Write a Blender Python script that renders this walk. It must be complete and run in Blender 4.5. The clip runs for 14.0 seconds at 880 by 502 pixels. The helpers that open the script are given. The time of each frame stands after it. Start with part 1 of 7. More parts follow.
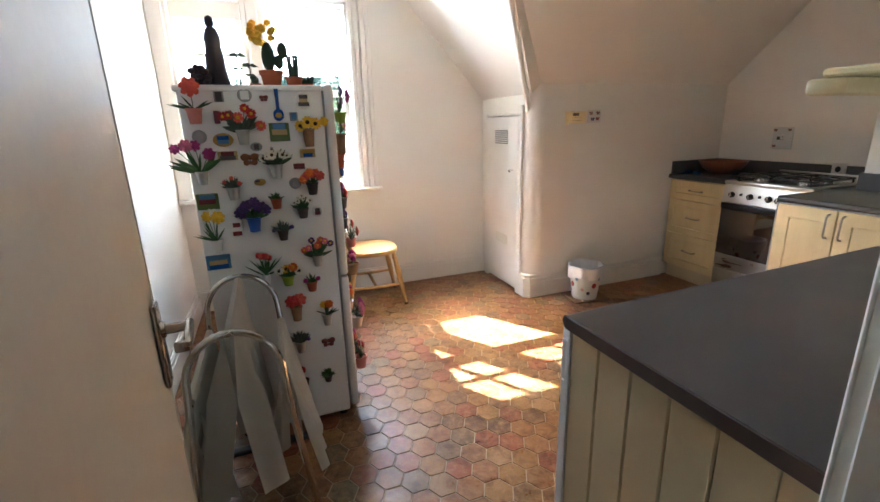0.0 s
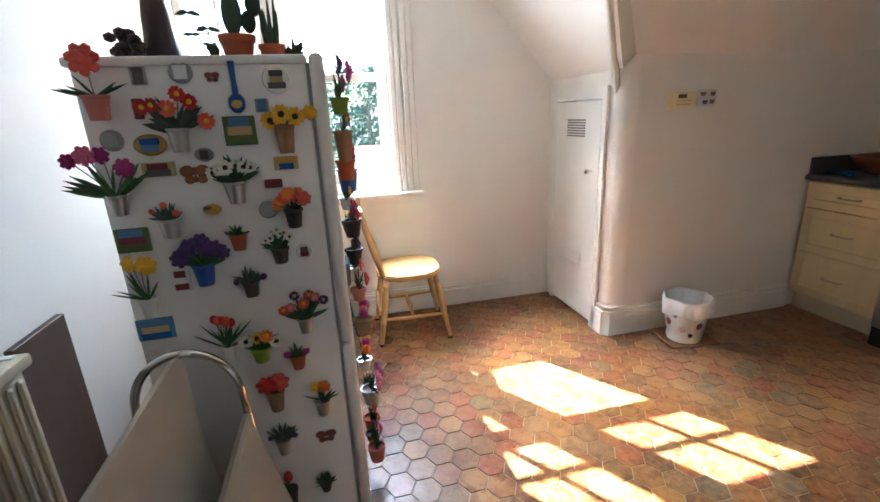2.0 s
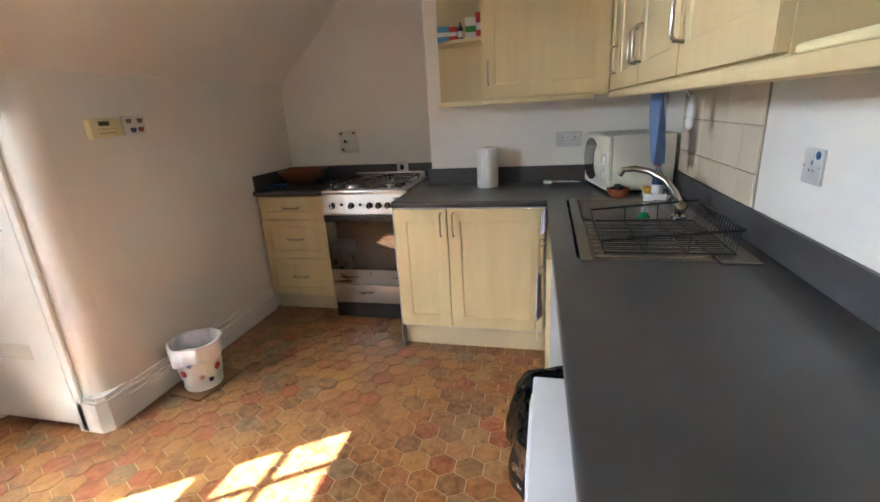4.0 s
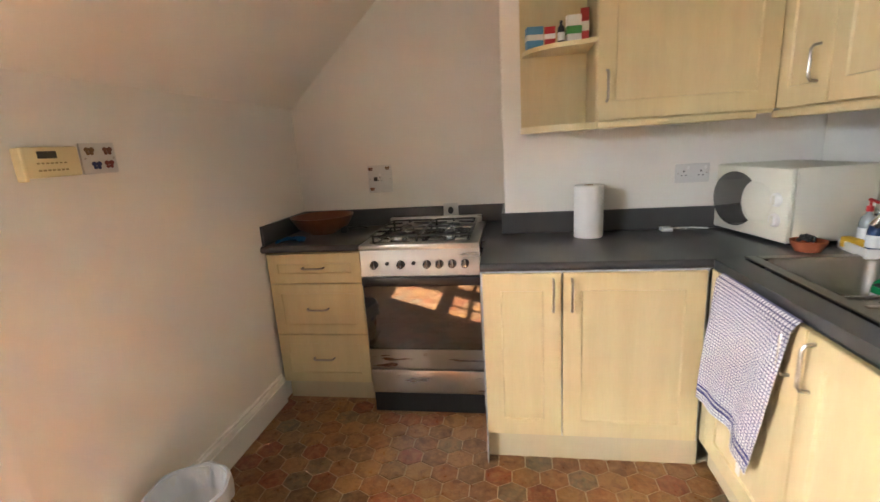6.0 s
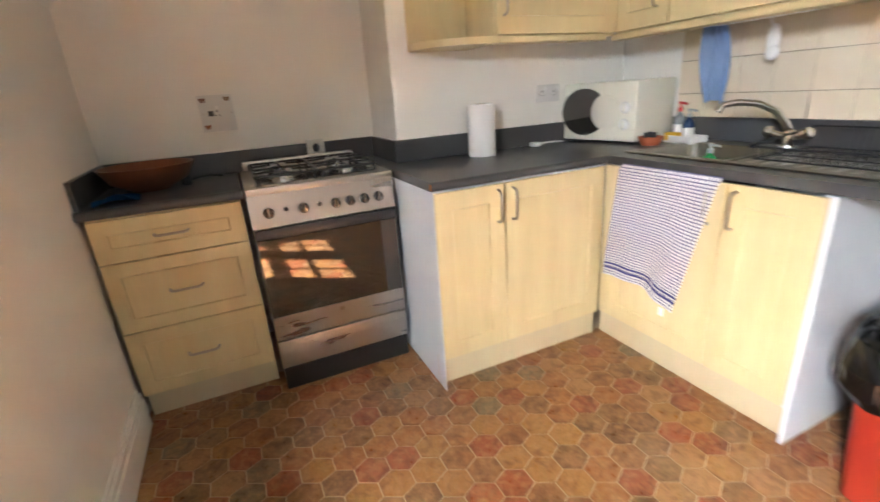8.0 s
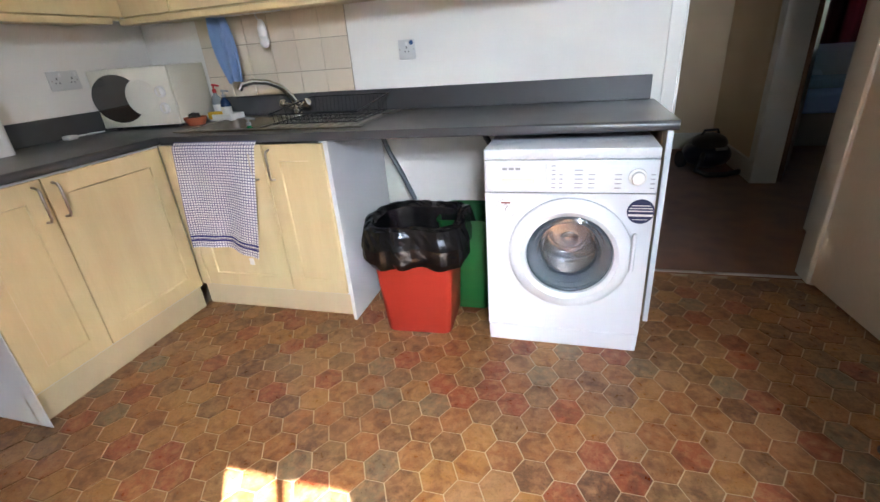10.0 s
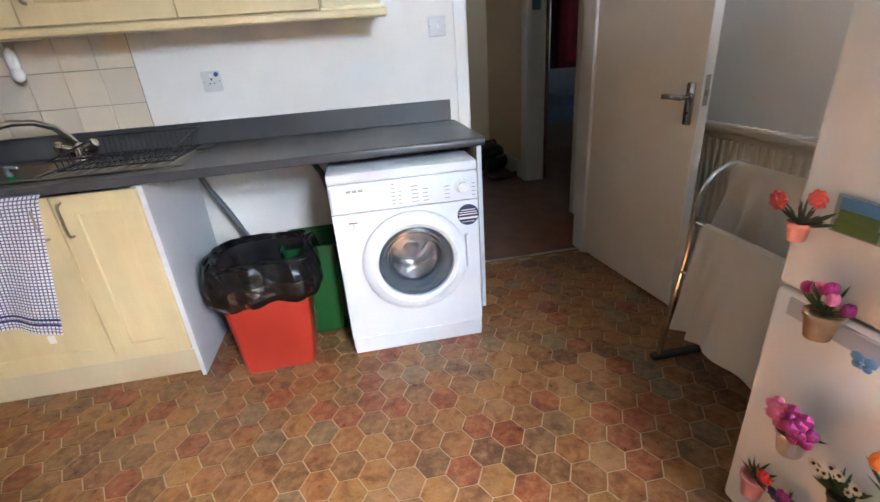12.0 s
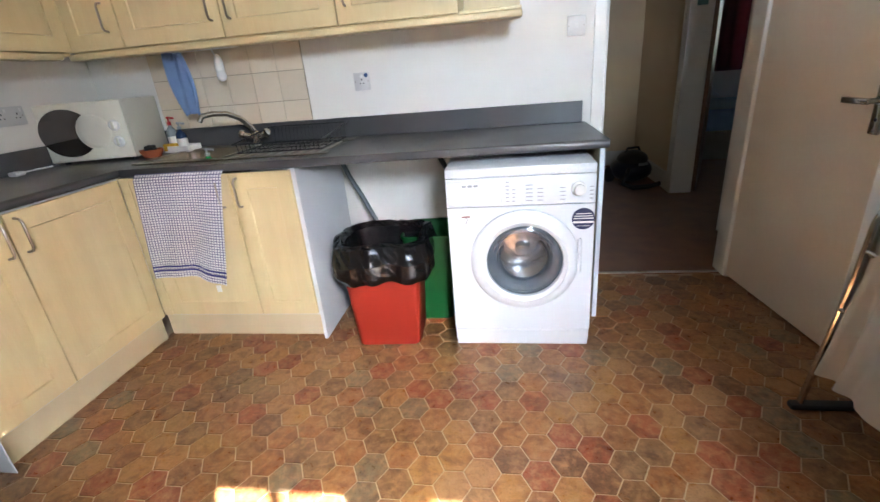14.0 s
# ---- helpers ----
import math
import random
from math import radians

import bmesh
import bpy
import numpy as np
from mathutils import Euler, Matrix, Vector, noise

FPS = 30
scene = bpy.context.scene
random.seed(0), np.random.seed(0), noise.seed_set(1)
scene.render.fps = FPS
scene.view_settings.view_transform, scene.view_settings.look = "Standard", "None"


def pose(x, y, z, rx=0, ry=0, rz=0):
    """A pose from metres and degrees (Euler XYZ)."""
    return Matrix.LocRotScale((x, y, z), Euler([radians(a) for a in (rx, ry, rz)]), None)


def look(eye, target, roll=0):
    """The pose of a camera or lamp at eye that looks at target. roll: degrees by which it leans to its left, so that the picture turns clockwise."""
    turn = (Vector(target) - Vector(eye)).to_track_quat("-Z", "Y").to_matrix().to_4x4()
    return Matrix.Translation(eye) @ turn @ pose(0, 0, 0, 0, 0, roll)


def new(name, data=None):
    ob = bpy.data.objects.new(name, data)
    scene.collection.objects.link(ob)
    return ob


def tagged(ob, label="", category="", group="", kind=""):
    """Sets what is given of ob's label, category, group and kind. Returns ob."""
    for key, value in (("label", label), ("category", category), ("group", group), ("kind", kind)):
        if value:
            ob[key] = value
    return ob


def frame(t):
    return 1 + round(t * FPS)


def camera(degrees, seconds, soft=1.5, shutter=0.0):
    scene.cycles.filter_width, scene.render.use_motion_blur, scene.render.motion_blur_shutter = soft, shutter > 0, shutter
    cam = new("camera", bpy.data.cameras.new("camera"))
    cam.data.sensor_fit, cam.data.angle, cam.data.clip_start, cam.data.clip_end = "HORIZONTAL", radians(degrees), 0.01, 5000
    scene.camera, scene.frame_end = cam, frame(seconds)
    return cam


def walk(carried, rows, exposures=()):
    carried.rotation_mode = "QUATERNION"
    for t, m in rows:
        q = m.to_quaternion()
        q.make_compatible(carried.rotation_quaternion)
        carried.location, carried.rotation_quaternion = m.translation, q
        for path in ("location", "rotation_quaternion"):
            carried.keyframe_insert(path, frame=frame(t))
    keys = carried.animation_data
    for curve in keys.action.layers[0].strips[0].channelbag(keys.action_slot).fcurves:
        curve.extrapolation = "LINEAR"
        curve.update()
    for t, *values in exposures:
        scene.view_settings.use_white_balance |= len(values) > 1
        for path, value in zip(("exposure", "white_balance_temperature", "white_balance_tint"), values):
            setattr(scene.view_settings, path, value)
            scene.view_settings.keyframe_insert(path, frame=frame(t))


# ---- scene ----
cam = camera(89.0, 14.0, 1.5, 0.25)
PATH = [
    (0, (0.601, 0.58, 1.357), (1.274, 2.384, 0.817), -1.6),
    (0.5, (0.59, 0.628, 1.352), (1.249, 2.436, 0.808), -1.7),
    (1, (0.667, 0.783, 1.352), (1.315, 2.592, 0.795), -1.7),
    (1.5, (0.782, 1.067, 1.347), (1.311, 2.913, 0.786), -2.2),
    (2, (0.868, 1.272, 1.362), (1.305, 3.137, 0.785), -2.6),
    (2.5, (0.994, 1.349, 1.363), (1.594, 3.161, 0.767), -1.3),
    (3, (1.086, 1.374, 1.355), (2.37, 2.772, 0.726), -3.0),
    (3.5, (1.043, 1.437, 1.351), (2.796, 2.144, 0.697), -3.8),
    (3.7, (1.03, 1.45, 1.37), (2.84, 1.993, 0.715), -3.7),
    (5.8, (1.641, 2.08, 1.386), (3.556, 2.417, 0.918), -3.6),
    (6, (1.696, 2.202, 1.367), (3.616, 2.521, 0.908), -3.6),
    (6.5, (1.875, 2.48, 1.302), (3.799, 2.755, 0.831), -3.7),
    (7, (2.095, 2.72, 1.271), (4.023, 2.825, 0.75), -3.4),
    (7.5, (2.076, 2.898, 1.275), (3.967, 2.68, 0.66), -3.8),
    (8, (1.907, 2.964, 1.22), (3.632, 2.209, 0.547), -4.1),
    (8.5, (1.669, 3.063, 1.169), (2.984, 1.748, 0.433), -3.4),
    (9, (1.543, 3.059, 1.123), (2.374, 1.427, 0.319), -4.1),
    (11.3, (1.656, 3.276, 1.274), (1.887, 1.461, 0.466), -4.7),
    (11.5, (1.653, 3.286, 1.266), (1.685, 1.455, 0.462), -4.8),
    (12, (1.74, 3.245, 1.232), (1.459, 1.436, 0.427), -4.4),
    (12.5, (1.919, 3.215, 1.237), (1.633, 1.404, 0.438), -4.2),
    (13, (1.935, 3.257, 1.224), (2.055, 1.413, 0.46), -4.4),
    (13.5, (1.816, 3.255, 1.218), (2.12, 1.427, 0.467), -4.5),
    (14, (1.645, 3.294, 1.209), (1.944, 1.463, 0.463), -4.9),
]
EXPOSURES = [(0.0, 4.35, 5900, 10), (2.0, 4.2, 5700, 10), (2.5, 3.95, 5650, 10), (3.0, 3.95, 5800, 10), (3.5, 4.15, 5850, 10), (6.0, 4.9, 6300, 12),
             (7.0, 5.0, 6300, 12), (8.0, 5.1, 6250, 12), (8.5, 4.85, 6100, 12), (9.0, 4.5, 6000, 12), (11.5, 4.4, 5800, 12), (13.0, 4.32, 5750, 12), (14.0, 4.5, 5900, 12)]
walk(cam, [(t, look(eye, target, roll)) for t, eye, target, roll in PATH], EXPOSURES)

# ---- light ----
SUN_WAY = Vector((0.675, -0.99, -1.0))
world = bpy.data.worlds.new("sky")
scene.world = world
world.use_nodes = True
wn = world.node_tree
sky = wn.nodes.new("ShaderNodeTexSky")
sky.sky_type = "NISHITA"
sky.sun_disc = False
sky.sun_elevation = radians(39.8)
sky.sun_rotation = math.atan2(-0.675, 0.99)
wn.links.new(sky.outputs[0], wn.nodes["Background"].inputs[0])
wn.nodes["Background"].inputs[1].default_value = 0.09
sun = new("sun", bpy.data.lights.new("sun", "SUN"))
sun.data.energy = 5.0
sun.data.angle = radians(0.5)
sun.data.color = (1.0, 0.965, 0.91)
sun.matrix_world = look(SUN_WAY * -30, (0, 0, 0))
# area lamp added in the upper sash opening to boost the sky's daylight
lamp = new("sky_fill", bpy.data.lights.new("sky_fill", "AREA"))
lamp.data.shape, lamp.data.size, lamp.data.size_y = "RECTANGLE", 0.46, 0.42
lamp.data.energy = 1.6
lamp.data.color = (0.78, 0.90, 1.0)
lamp.data.spread = radians(125)
lamp.matrix_world = look((0.98, 4.48, 1.96), (1.45, 2.9, 1.25))


# ---- materials ----
def material(name, color, rough=0.5, metal=0.0, color2=None, scale=3.0, fine=60.0, bump=0.1, stretch=(1, 1, 1), spread=0.5,
             transmission=0.0, coat=0.0, ior=1.5, rough_var=0.0, per_object=0.0, sheen=0.0):
    """A surface with broad stains and fine grain, in metres."""
    m = bpy.data.materials.new(name)
    m.use_nodes = True
    n, links = m.node_tree.nodes, m.node_tree.links
    p = n["Principled BSDF"]
    p.inputs["Roughness"].default_value = rough
    p.inputs["Metallic"].default_value = metal
    p.inputs["IOR"].default_value = ior
    p.inputs["Transmission Weight"].default_value = transmission
    p.inputs["Coat Weight"].default_value = coat
    p.inputs["Sheen Weight"].default_value = sheen
    color2 = color2 or tuple(c * 0.9 for c in color)
    coord = n.new("ShaderNodeTexCoord")
    mapping = n.new("ShaderNodeMapping")
    mapping.inputs["Scale"].default_value = stretch
    links.new(coord.outputs["Object"], mapping.inputs["Vector"])
    broad = n.new("ShaderNodeTexNoise")
    broad.inputs["Scale"].default_value = scale
    broad.inputs["Detail"].default_value = 4
    grain = n.new("ShaderNodeTexNoise")
    grain.inputs["Scale"].default_value = fine
    grain.inputs["Detail"].default_value = 2
    links.new(mapping.outputs[0], broad.inputs["Vector"])
    links.new(mapping.outputs[0], grain.inputs["Vector"])
    both = n.new("ShaderNodeMath")
    both.operation = "MULTIPLY_ADD"
    links.new(grain.outputs["Fac"], both.inputs[0])
    both.inputs[1].default_value = 0.35
    links.new(broad.outputs["Fac"], both.inputs[2])
    ramp = n.new("ShaderNodeMapRange")
    ramp.inputs["From Min"].default_value = 0.68 - 0.25 / max(spread, 0.05)
    ramp.inputs["From Max"].default_value = 0.68 + 0.25 / max(spread, 0.05)
    links.new(both.outputs[0], ramp.inputs["Value"])
    mix = n.new("ShaderNodeMix")
    mix.data_type = "RGBA"
    mix.inputs["A"].default_value = (*color, 1)
    mix.inputs["B"].default_value = (*color2, 1)
    links.new(ramp.outputs[0], mix.inputs["Factor"])
    out = mix.outputs["Result"]
    if per_object:
        info = n.new("ShaderNodeObjectInfo")
        hsv = n.new("ShaderNodeHueSaturation")
        val = n.new("ShaderNodeMapRange")
        val.inputs["To Min"].default_value = 1 - per_object
        val.inputs["To Max"].default_value = 1 + per_object
        links.new(info.outputs["Random"], val.inputs["Value"])
        links.new(val.outputs[0], hsv.inputs["Value"])
        links.new(out, hsv.inputs["Color"])
        out = hsv.outputs[0]
    links.new(out, p.inputs["Base Color"])
    if bump:
        b = n.new("ShaderNodeBump")
        b.inputs["Strength"].default_value = bump
        b.inputs["Distance"].default_value = 0.002
        links.new(both.outputs[0], b.inputs["Height"])
        links.new(b.outputs[0], p.inputs["Normal"])
    if rough_var:
        r = n.new("ShaderNodeMapRange")
        r.inputs["From Min"].default_value, r.inputs["From Max"].default_value = 0.35, 0.7
        r.inputs["To Min"].default_value, r.inputs["To Max"].default_value = rough - rough_var, rough + rough_var
        links.new(broad.outputs["Fac"], r.inputs["Value"])
        links.new(r.outputs[0], p.inputs["Roughness"])
    return m


PAINT = material("wall_paint", (0.81, 0.78, 0.72), 0.75, color2=(0.75, 0.72, 0.66), scale=1.2, fine=90, bump=0.25, spread=0.5)
GLOSS_WHITE = material("white_gloss_paint", (0.84, 0.82, 0.77), 0.35, color2=(0.76, 0.73, 0.67), scale=4, fine=40, bump=0.12)
CREAM_PAINT = material("cream_door_paint", (0.80, 0.73, 0.62), 0.6, color2=(0.66, 0.58, 0.46), scale=2, fine=50, bump=0.12)
HALL_PAINT = material("hall_paint", (0.78, 0.62, 0.41), 0.7, color2=(0.72, 0.56, 0.36), scale=1.5, fine=80, bump=0.2)
CARPET = material("brown_carpet", (0.22, 0.085, 0.024), 0.95, color2=(0.14, 0.05, 0.015), scale=6, fine=350, bump=0.9, spread=1.2, sheen=0.2)
MAPLE = material("pale_maple", (0.67, 0.555, 0.315), 0.42, color2=(0.58, 0.455, 0.24), scale=3, fine=30, bump=0.06, stretch=(5, 5, 0.6), spread=0.7)
CREAM_BOARD = material("cream_board", (0.62, 0.50, 0.31), 0.5, color2=(0.56, 0.44, 0.26), scale=3, fine=60, bump=0.1)
CREAM_FRAME = material("cream_laminate", (0.80, 0.70, 0.42), 0.45, color2=(0.76, 0.64, 0.36), scale=2.5, fine=40, bump=0.05)
WHITE_BOARD = material("white_laminate", (0.62, 0.645, 0.68), 0.4, color2=(0.55, 0.575, 0.61), scale=3, fine=40, bump=0.05)
GREY_TOP = material("grey_worktop", (0.080, 0.080, 0.084), 0.32, color2=(0.052, 0.051, 0.052), scale=2.2, fine=260, bump=0.12, spread=0.9, rough_var=0.03)
STEEL = material("brushed_steel", (0.52, 0.49, 0.45), 0.3, 1.0, color2=(0.57, 0.55, 0.52), scale=3, fine=90, bump=0.01, stretch=(1, 1, 8), rough_var=0.03)
DULL_STEEL = material("dull_steel", (0.36, 0.34, 0.31), 0.38, 1.0, color2=(0.29, 0.27, 0.24), scale=5, fine=90, bump=0.03)
KICK = material("kickboard_maple", (0.58, 0.49, 0.32), 0.5, color2=(0.50, 0.405, 0.26), scale=3, fine=40, bump=0.06, stretch=(3, 3, 1))
PLATE = material("socket_plastic", (0.66, 0.65, 0.62), 0.35, color2=(0.60, 0.59, 0.56), scale=12, fine=90, bump=0.03)
CHROME = material("chrome", (0.72, 0.71, 0.69), 0.12, 1.0, color2=(0.62, 0.61, 0.59), scale=12, fine=80, bump=0.02)
HANDLE = material("worn_chrome", (0.50, 0.47, 0.43), 0.18, 1.0, color2=(0.38, 0.35, 0.31), scale=14, fine=80, bump=0.03)
NICKEL = material("nickel_handle", (0.45, 0.40, 0.34), 0.32, 1.0, color2=(0.36, 0.31, 0.26), scale=20, fine=100, bump=0.04)
BLACK = material("black_enamel", (0.018, 0.017, 0.017), 0.3, color2=(0.03, 0.028, 0.027), scale=10, fine=120, bump=0.08)
BLACK_RUBBER = material("black_rubber", (0.02, 0.02, 0.021), 0.6, color2=(0.035, 0.034, 0.034), scale=12, fine=120, bump=0.1)
OVEN_GLASS = material("dark_oven_glass", (0.016, 0.011, 0.008), 0.04, color2=(0.022, 0.015, 0.011), scale=4, fine=30, bump=0.0, coat=1.0, ior=1.75)
APPLIANCE = material("white_enamel", (0.69, 0.71, 0.735), 0.28, color2=(0.65, 0.665, 0.69), scale=3, fine=120, bump=0.03)
APPLIANCE_GREY = material("grey_white_enamel", (0.80, 0.79, 0.77), 0.34, color2=(0.74, 0.73, 0.71), scale=3, fine=200, bump=0.06)
IVORY = material("ivory_plastic", (0.74, 0.72, 0.62), 0.4, color2=(0.68, 0.65, 0.54), scale=6, fine=80, bump=0.04)
YELLOWED = material("yellowed_plastic", (0.78, 0.68, 0.40), 0.45, color2=(0.72, 0.61, 0.34), scale=14, fine=80, bump=0.05)
WHITE_PLASTIC = material("white_plastic", (0.80, 0.79, 0.76), 0.4, color2=(0.73, 0.72, 0.69), scale=12, fine=90, bump=0.04)
GROUT = material("grout", (0.52, 0.41, 0.29), 0.8, color2=(0.36, 0.26, 0.17), scale=5, fine=200, bump=0.3, spread=1.0)


def tile_material():
    """Fired clay in many shades, marbled, blotched and worn, under a satin wax."""
    m = bpy.data.materials.new("terracotta_tile")
    m.use_nodes = True
    n, links = m.node_tree.nodes, m.node_tree.links
    p = n["Principled BSDF"]
    info, geo = n.new("ShaderNodeObjectInfo"), n.new("ShaderNodeNewGeometry")
    add = n.new("ShaderNodeMath")
    add.operation = "ADD"
    links.new(info.outputs["Random"], add.inputs[0])
    links.new(geo.outputs["Random Per Island"], add.inputs[1])
    one = n.new("ShaderNodeMath")
    one.operation = "FRACT"
    links.new(add.outputs[0], one.inputs[0])
    shade = n.new("ShaderNodeValToRGB")
    shade.color_ramp.interpolation = "CONSTANT"
    tones = [(0.0, (0.243, 0.094, 0.027)), (0.13, (0.173, 0.079, 0.027)), (0.25, (0.288, 0.134, 0.036)), (0.36, (0.211, 0.089, 0.029)),
             (0.47, (0.224, 0.057, 0.019)), (0.57, (0.262, 0.109, 0.033)), (0.67, (0.192, 0.100, 0.040)), (0.76, (0.288, 0.146, 0.056)),
             (0.85, (0.179, 0.122, 0.066)), (0.91, (0.256, 0.071, 0.025)), (0.96, (0.141, 0.062, 0.025))]
    el = shade.color_ramp.elements
    el[0].color, el[1].position, el[1].color = (*tones[0][1], 1), tones[1][0], (*tones[1][1], 1)
    for at, c in tones[2:]:
        el.new(at).color = (*c, 1)
    links.new(one.outputs[0], shade.inputs[0])
    # each tile is cut from its own patch of clay
    jump = n.new("ShaderNodeMath")
    jump.operation = "MULTIPLY"
    jump.inputs[1].default_value = 37.0
    links.new(one.outputs[0], jump.inputs[0])
    moved = n.new("ShaderNodeVectorMath")
    moved.operation = "ADD"
    links.new(geo.outputs["Position"], moved.inputs[0])
    links.new(jump.outputs[0], moved.inputs[1])

    def noise(scale, detail, rough, twist):
        t = n.new("ShaderNodeTexNoise")
        t.inputs["Scale"].default_value, t.inputs["Detail"].default_value = scale, detail
        t.inputs["Roughness"].default_value, t.inputs["Distortion"].default_value = rough, twist
        links.new(moved.outputs[0], t.inputs["Vector"])
        return t

    def blend(source, lo, hi, most, color_in, color=None, kind="MIX"):
        amount = n.new("ShaderNodeMapRange")
        amount.inputs["From Min"].default_value, amount.inputs["From Max"].default_value = lo, hi
        amount.inputs["To Max"].default_value = most
        links.new(source.outputs["Fac"], amount.inputs["Value"])
        mix = n.new("ShaderNodeMix")
        mix.data_type = "RGBA"
        mix.blend_type = kind
        mix.inputs["B"].default_value = (*color, 1)
        links.new(amount.outputs[0], mix.inputs["Factor"])
        links.new(color_in, mix.inputs["A"])
        return mix.outputs["Result"]

    cloud, marble, fine = noise(16, 5, 0.6, 0.6), noise(34, 7, 0.66, 0.3), noise(150, 3, 0.6, 0.0)
    out = blend(marble, 0.45, 0.70, 0.72, shade.outputs[0], (0.37, 0.20, 0.090))
    out = blend(cloud, 0.48, 0.68, 0.85, out, (0.46, 0.34, 0.26), "MULTIPLY")
    out = blend(fine, 0.55, 0.70, 0.55, out, (0.48, 0.38, 0.30), "MULTIPLY")
    links.new(out, p.inputs["Base Color"])
    r = n.new("ShaderNodeMapRange")
    r.inputs["From Min"].default_value, r.inputs["From Max"].default_value = 0.3, 0.7
    r.inputs["To Min"].default_value, r.inputs["To Max"].default_value = 0.24, 0.46
    links.new(marble.outputs["Fac"], r.inputs["Value"])
    links.new(r.outputs[0], p.inputs["Roughness"])
    b = n.new("ShaderNodeBump")
    b.inputs["Strength"].default_value, b.inputs["Distance"].default_value = 0.35, 0.003
    links.new(cloud.outputs["Fac"], b.inputs["Height"])
    links.new(b.outputs[0], p.inputs["Normal"])
    return m


TILE = tile_material()


def glass_material():
    m = bpy.data.materials.new("window_glass")
    m.use_nodes = True
    p = m.node_tree.nodes["Principled BSDF"]
    p.inputs["Transmission Weight"].default_value, p.inputs["Roughness"].default_value = 1.0, 0.0
    p.inputs["IOR"].default_value = 1.45
    return m


GLASS = glass_material()


# ---- shapes ----
def box(bm, a, b, bevel=0.0, seg=1):
    verts = bmesh.ops.create_cube(bm, size=1)["verts"]
    for v in verts:
        v.co = Vector([a[i] + (v.co[i] + 0.5) * (b[i] - a[i]) for i in range(3)])
    if bevel:
        edges = list({e for v in verts for e in v.link_edges})
        bmesh.ops.bevel(bm, geom=edges, offset=bevel, segments=seg, affect="EDGES", profile=0.5)
    return bm


def cyl(bm, p0, p1, r0, r1=None, seg=16, caps=True):
    p0, p1 = Vector(p0), Vector(p1)
    way = p1 - p0
    m = Matrix.Translation((p0 + p1) / 2) @ way.to_track_quat("Z", "Y").to_matrix().to_4x4()
    bmesh.ops.create_cone(bm, cap_ends=caps, segments=seg, radius1=r0, radius2=r0 if r1 is None else r1, depth=way.length, matrix=m)
    return bm


def ball(bm, c, r, s=(1, 1, 1), sub=2):
    m = Matrix.Translation(c) @ Matrix.Diagonal((*[r * k for k in s], 1))
    bmesh.ops.create_icosphere(bm, subdivisions=sub, radius=1, matrix=m)
    return bm


def tube(bm, points, r, seg=8, closed=False):
    """A round bar along the points; r may be one radius or one for each point."""
    pts = [Vector(p) for p in points]
    n = len(pts)
    rr = r if isinstance(r, (list, tuple)) else [r] * n
    rings, up = [], None
    for i, p in enumerate(pts):
        if closed:
            way = pts[(i + 1) % n] - pts[i - 1]
        else:
            way = pts[min(i + 1, n - 1)] - pts[max(i - 1, 0)]
        way.normalize()
        if up is None:
            up = way.orthogonal().normalized()
        up = (up - way * up.dot(way)).normalized()
        side = way.cross(up)
        rings.append([bm.verts.new(p + (up * math.cos(a) + side * math.sin(a)) * rr[i]) for a in [math.tau * k / seg for k in range(seg)]])
    for i in range(n if closed else n - 1):
        a, b = rings[i], rings[(i + 1) % n]
        for k in range(seg):
            bm.faces.new((a[k], a[(k + 1) % seg], b[(k + 1) % seg], b[k]))
    if not closed:
        bm.faces.new(rings[0][::-1])
        bm.faces.new(rings[-1])
    return bm


def lathe(bm, profile, seg=24, at=(0, 0, 0)):
    """Turns (radius, height) pairs about the z axis."""
    at = Vector(at)
    rings = []
    for r, z in profile:
        if r < 1e-5:
            rings.append([bm.verts.new(at + Vector((0, 0, z)))])
        else:
            rings.append([bm.verts.new(at + Vector((r * math.cos(math.tau * k / seg), r * math.sin(math.tau * k / seg), z))) for k in range(seg)])
    for a, b in zip(rings, rings[1:]):
        for k in range(seg):
            j = (k + 1) % seg
            if len(a) == 1 and len(b) == 1:
                continue
            if len(a) == 1:
                bm.faces.new((a[0], b[j], b[k]))
            elif len(b) == 1:
                bm.faces.new((a[k], a[j], b[0]))
            else:
                bm.faces.new((a[k], a[j], b[j], b[k]))
    return bm


def prism(bm, outline, z0, z1):
    """An upright block over a plan outline."""
    low = [bm.verts.new((x, y, z0)) for x, y in outline]
    top = [bm.verts.new((x, y, z1)) for x, y in outline]
    n = len(outline)
    bm.faces.new(low[::-1])
    bm.faces.new(top)
    for k in range(n):
        bm.faces.new((low[k], low[(k + 1) % n], top[(k + 1) % n], top[k]))
    return bm


def slab(bm, quad, thick):
    """A plate under four corners, thickened along the normal."""
    q = [Vector(p) for p in quad]
    nrm = (q[1] - q[0]).cross(q[2] - q[0]).normalized() * thick
    a = [bm.verts.new(p) for p in q]
    b = [bm.verts.new(p + nrm) for p in q]
    bm.faces.new(a[::-1])
    bm.faces.new(b)
    for k in range(4):
        bm.faces.new((a[k], a[(k + 1) % 4], b[(k + 1) % 4], b[k]))
    return bm


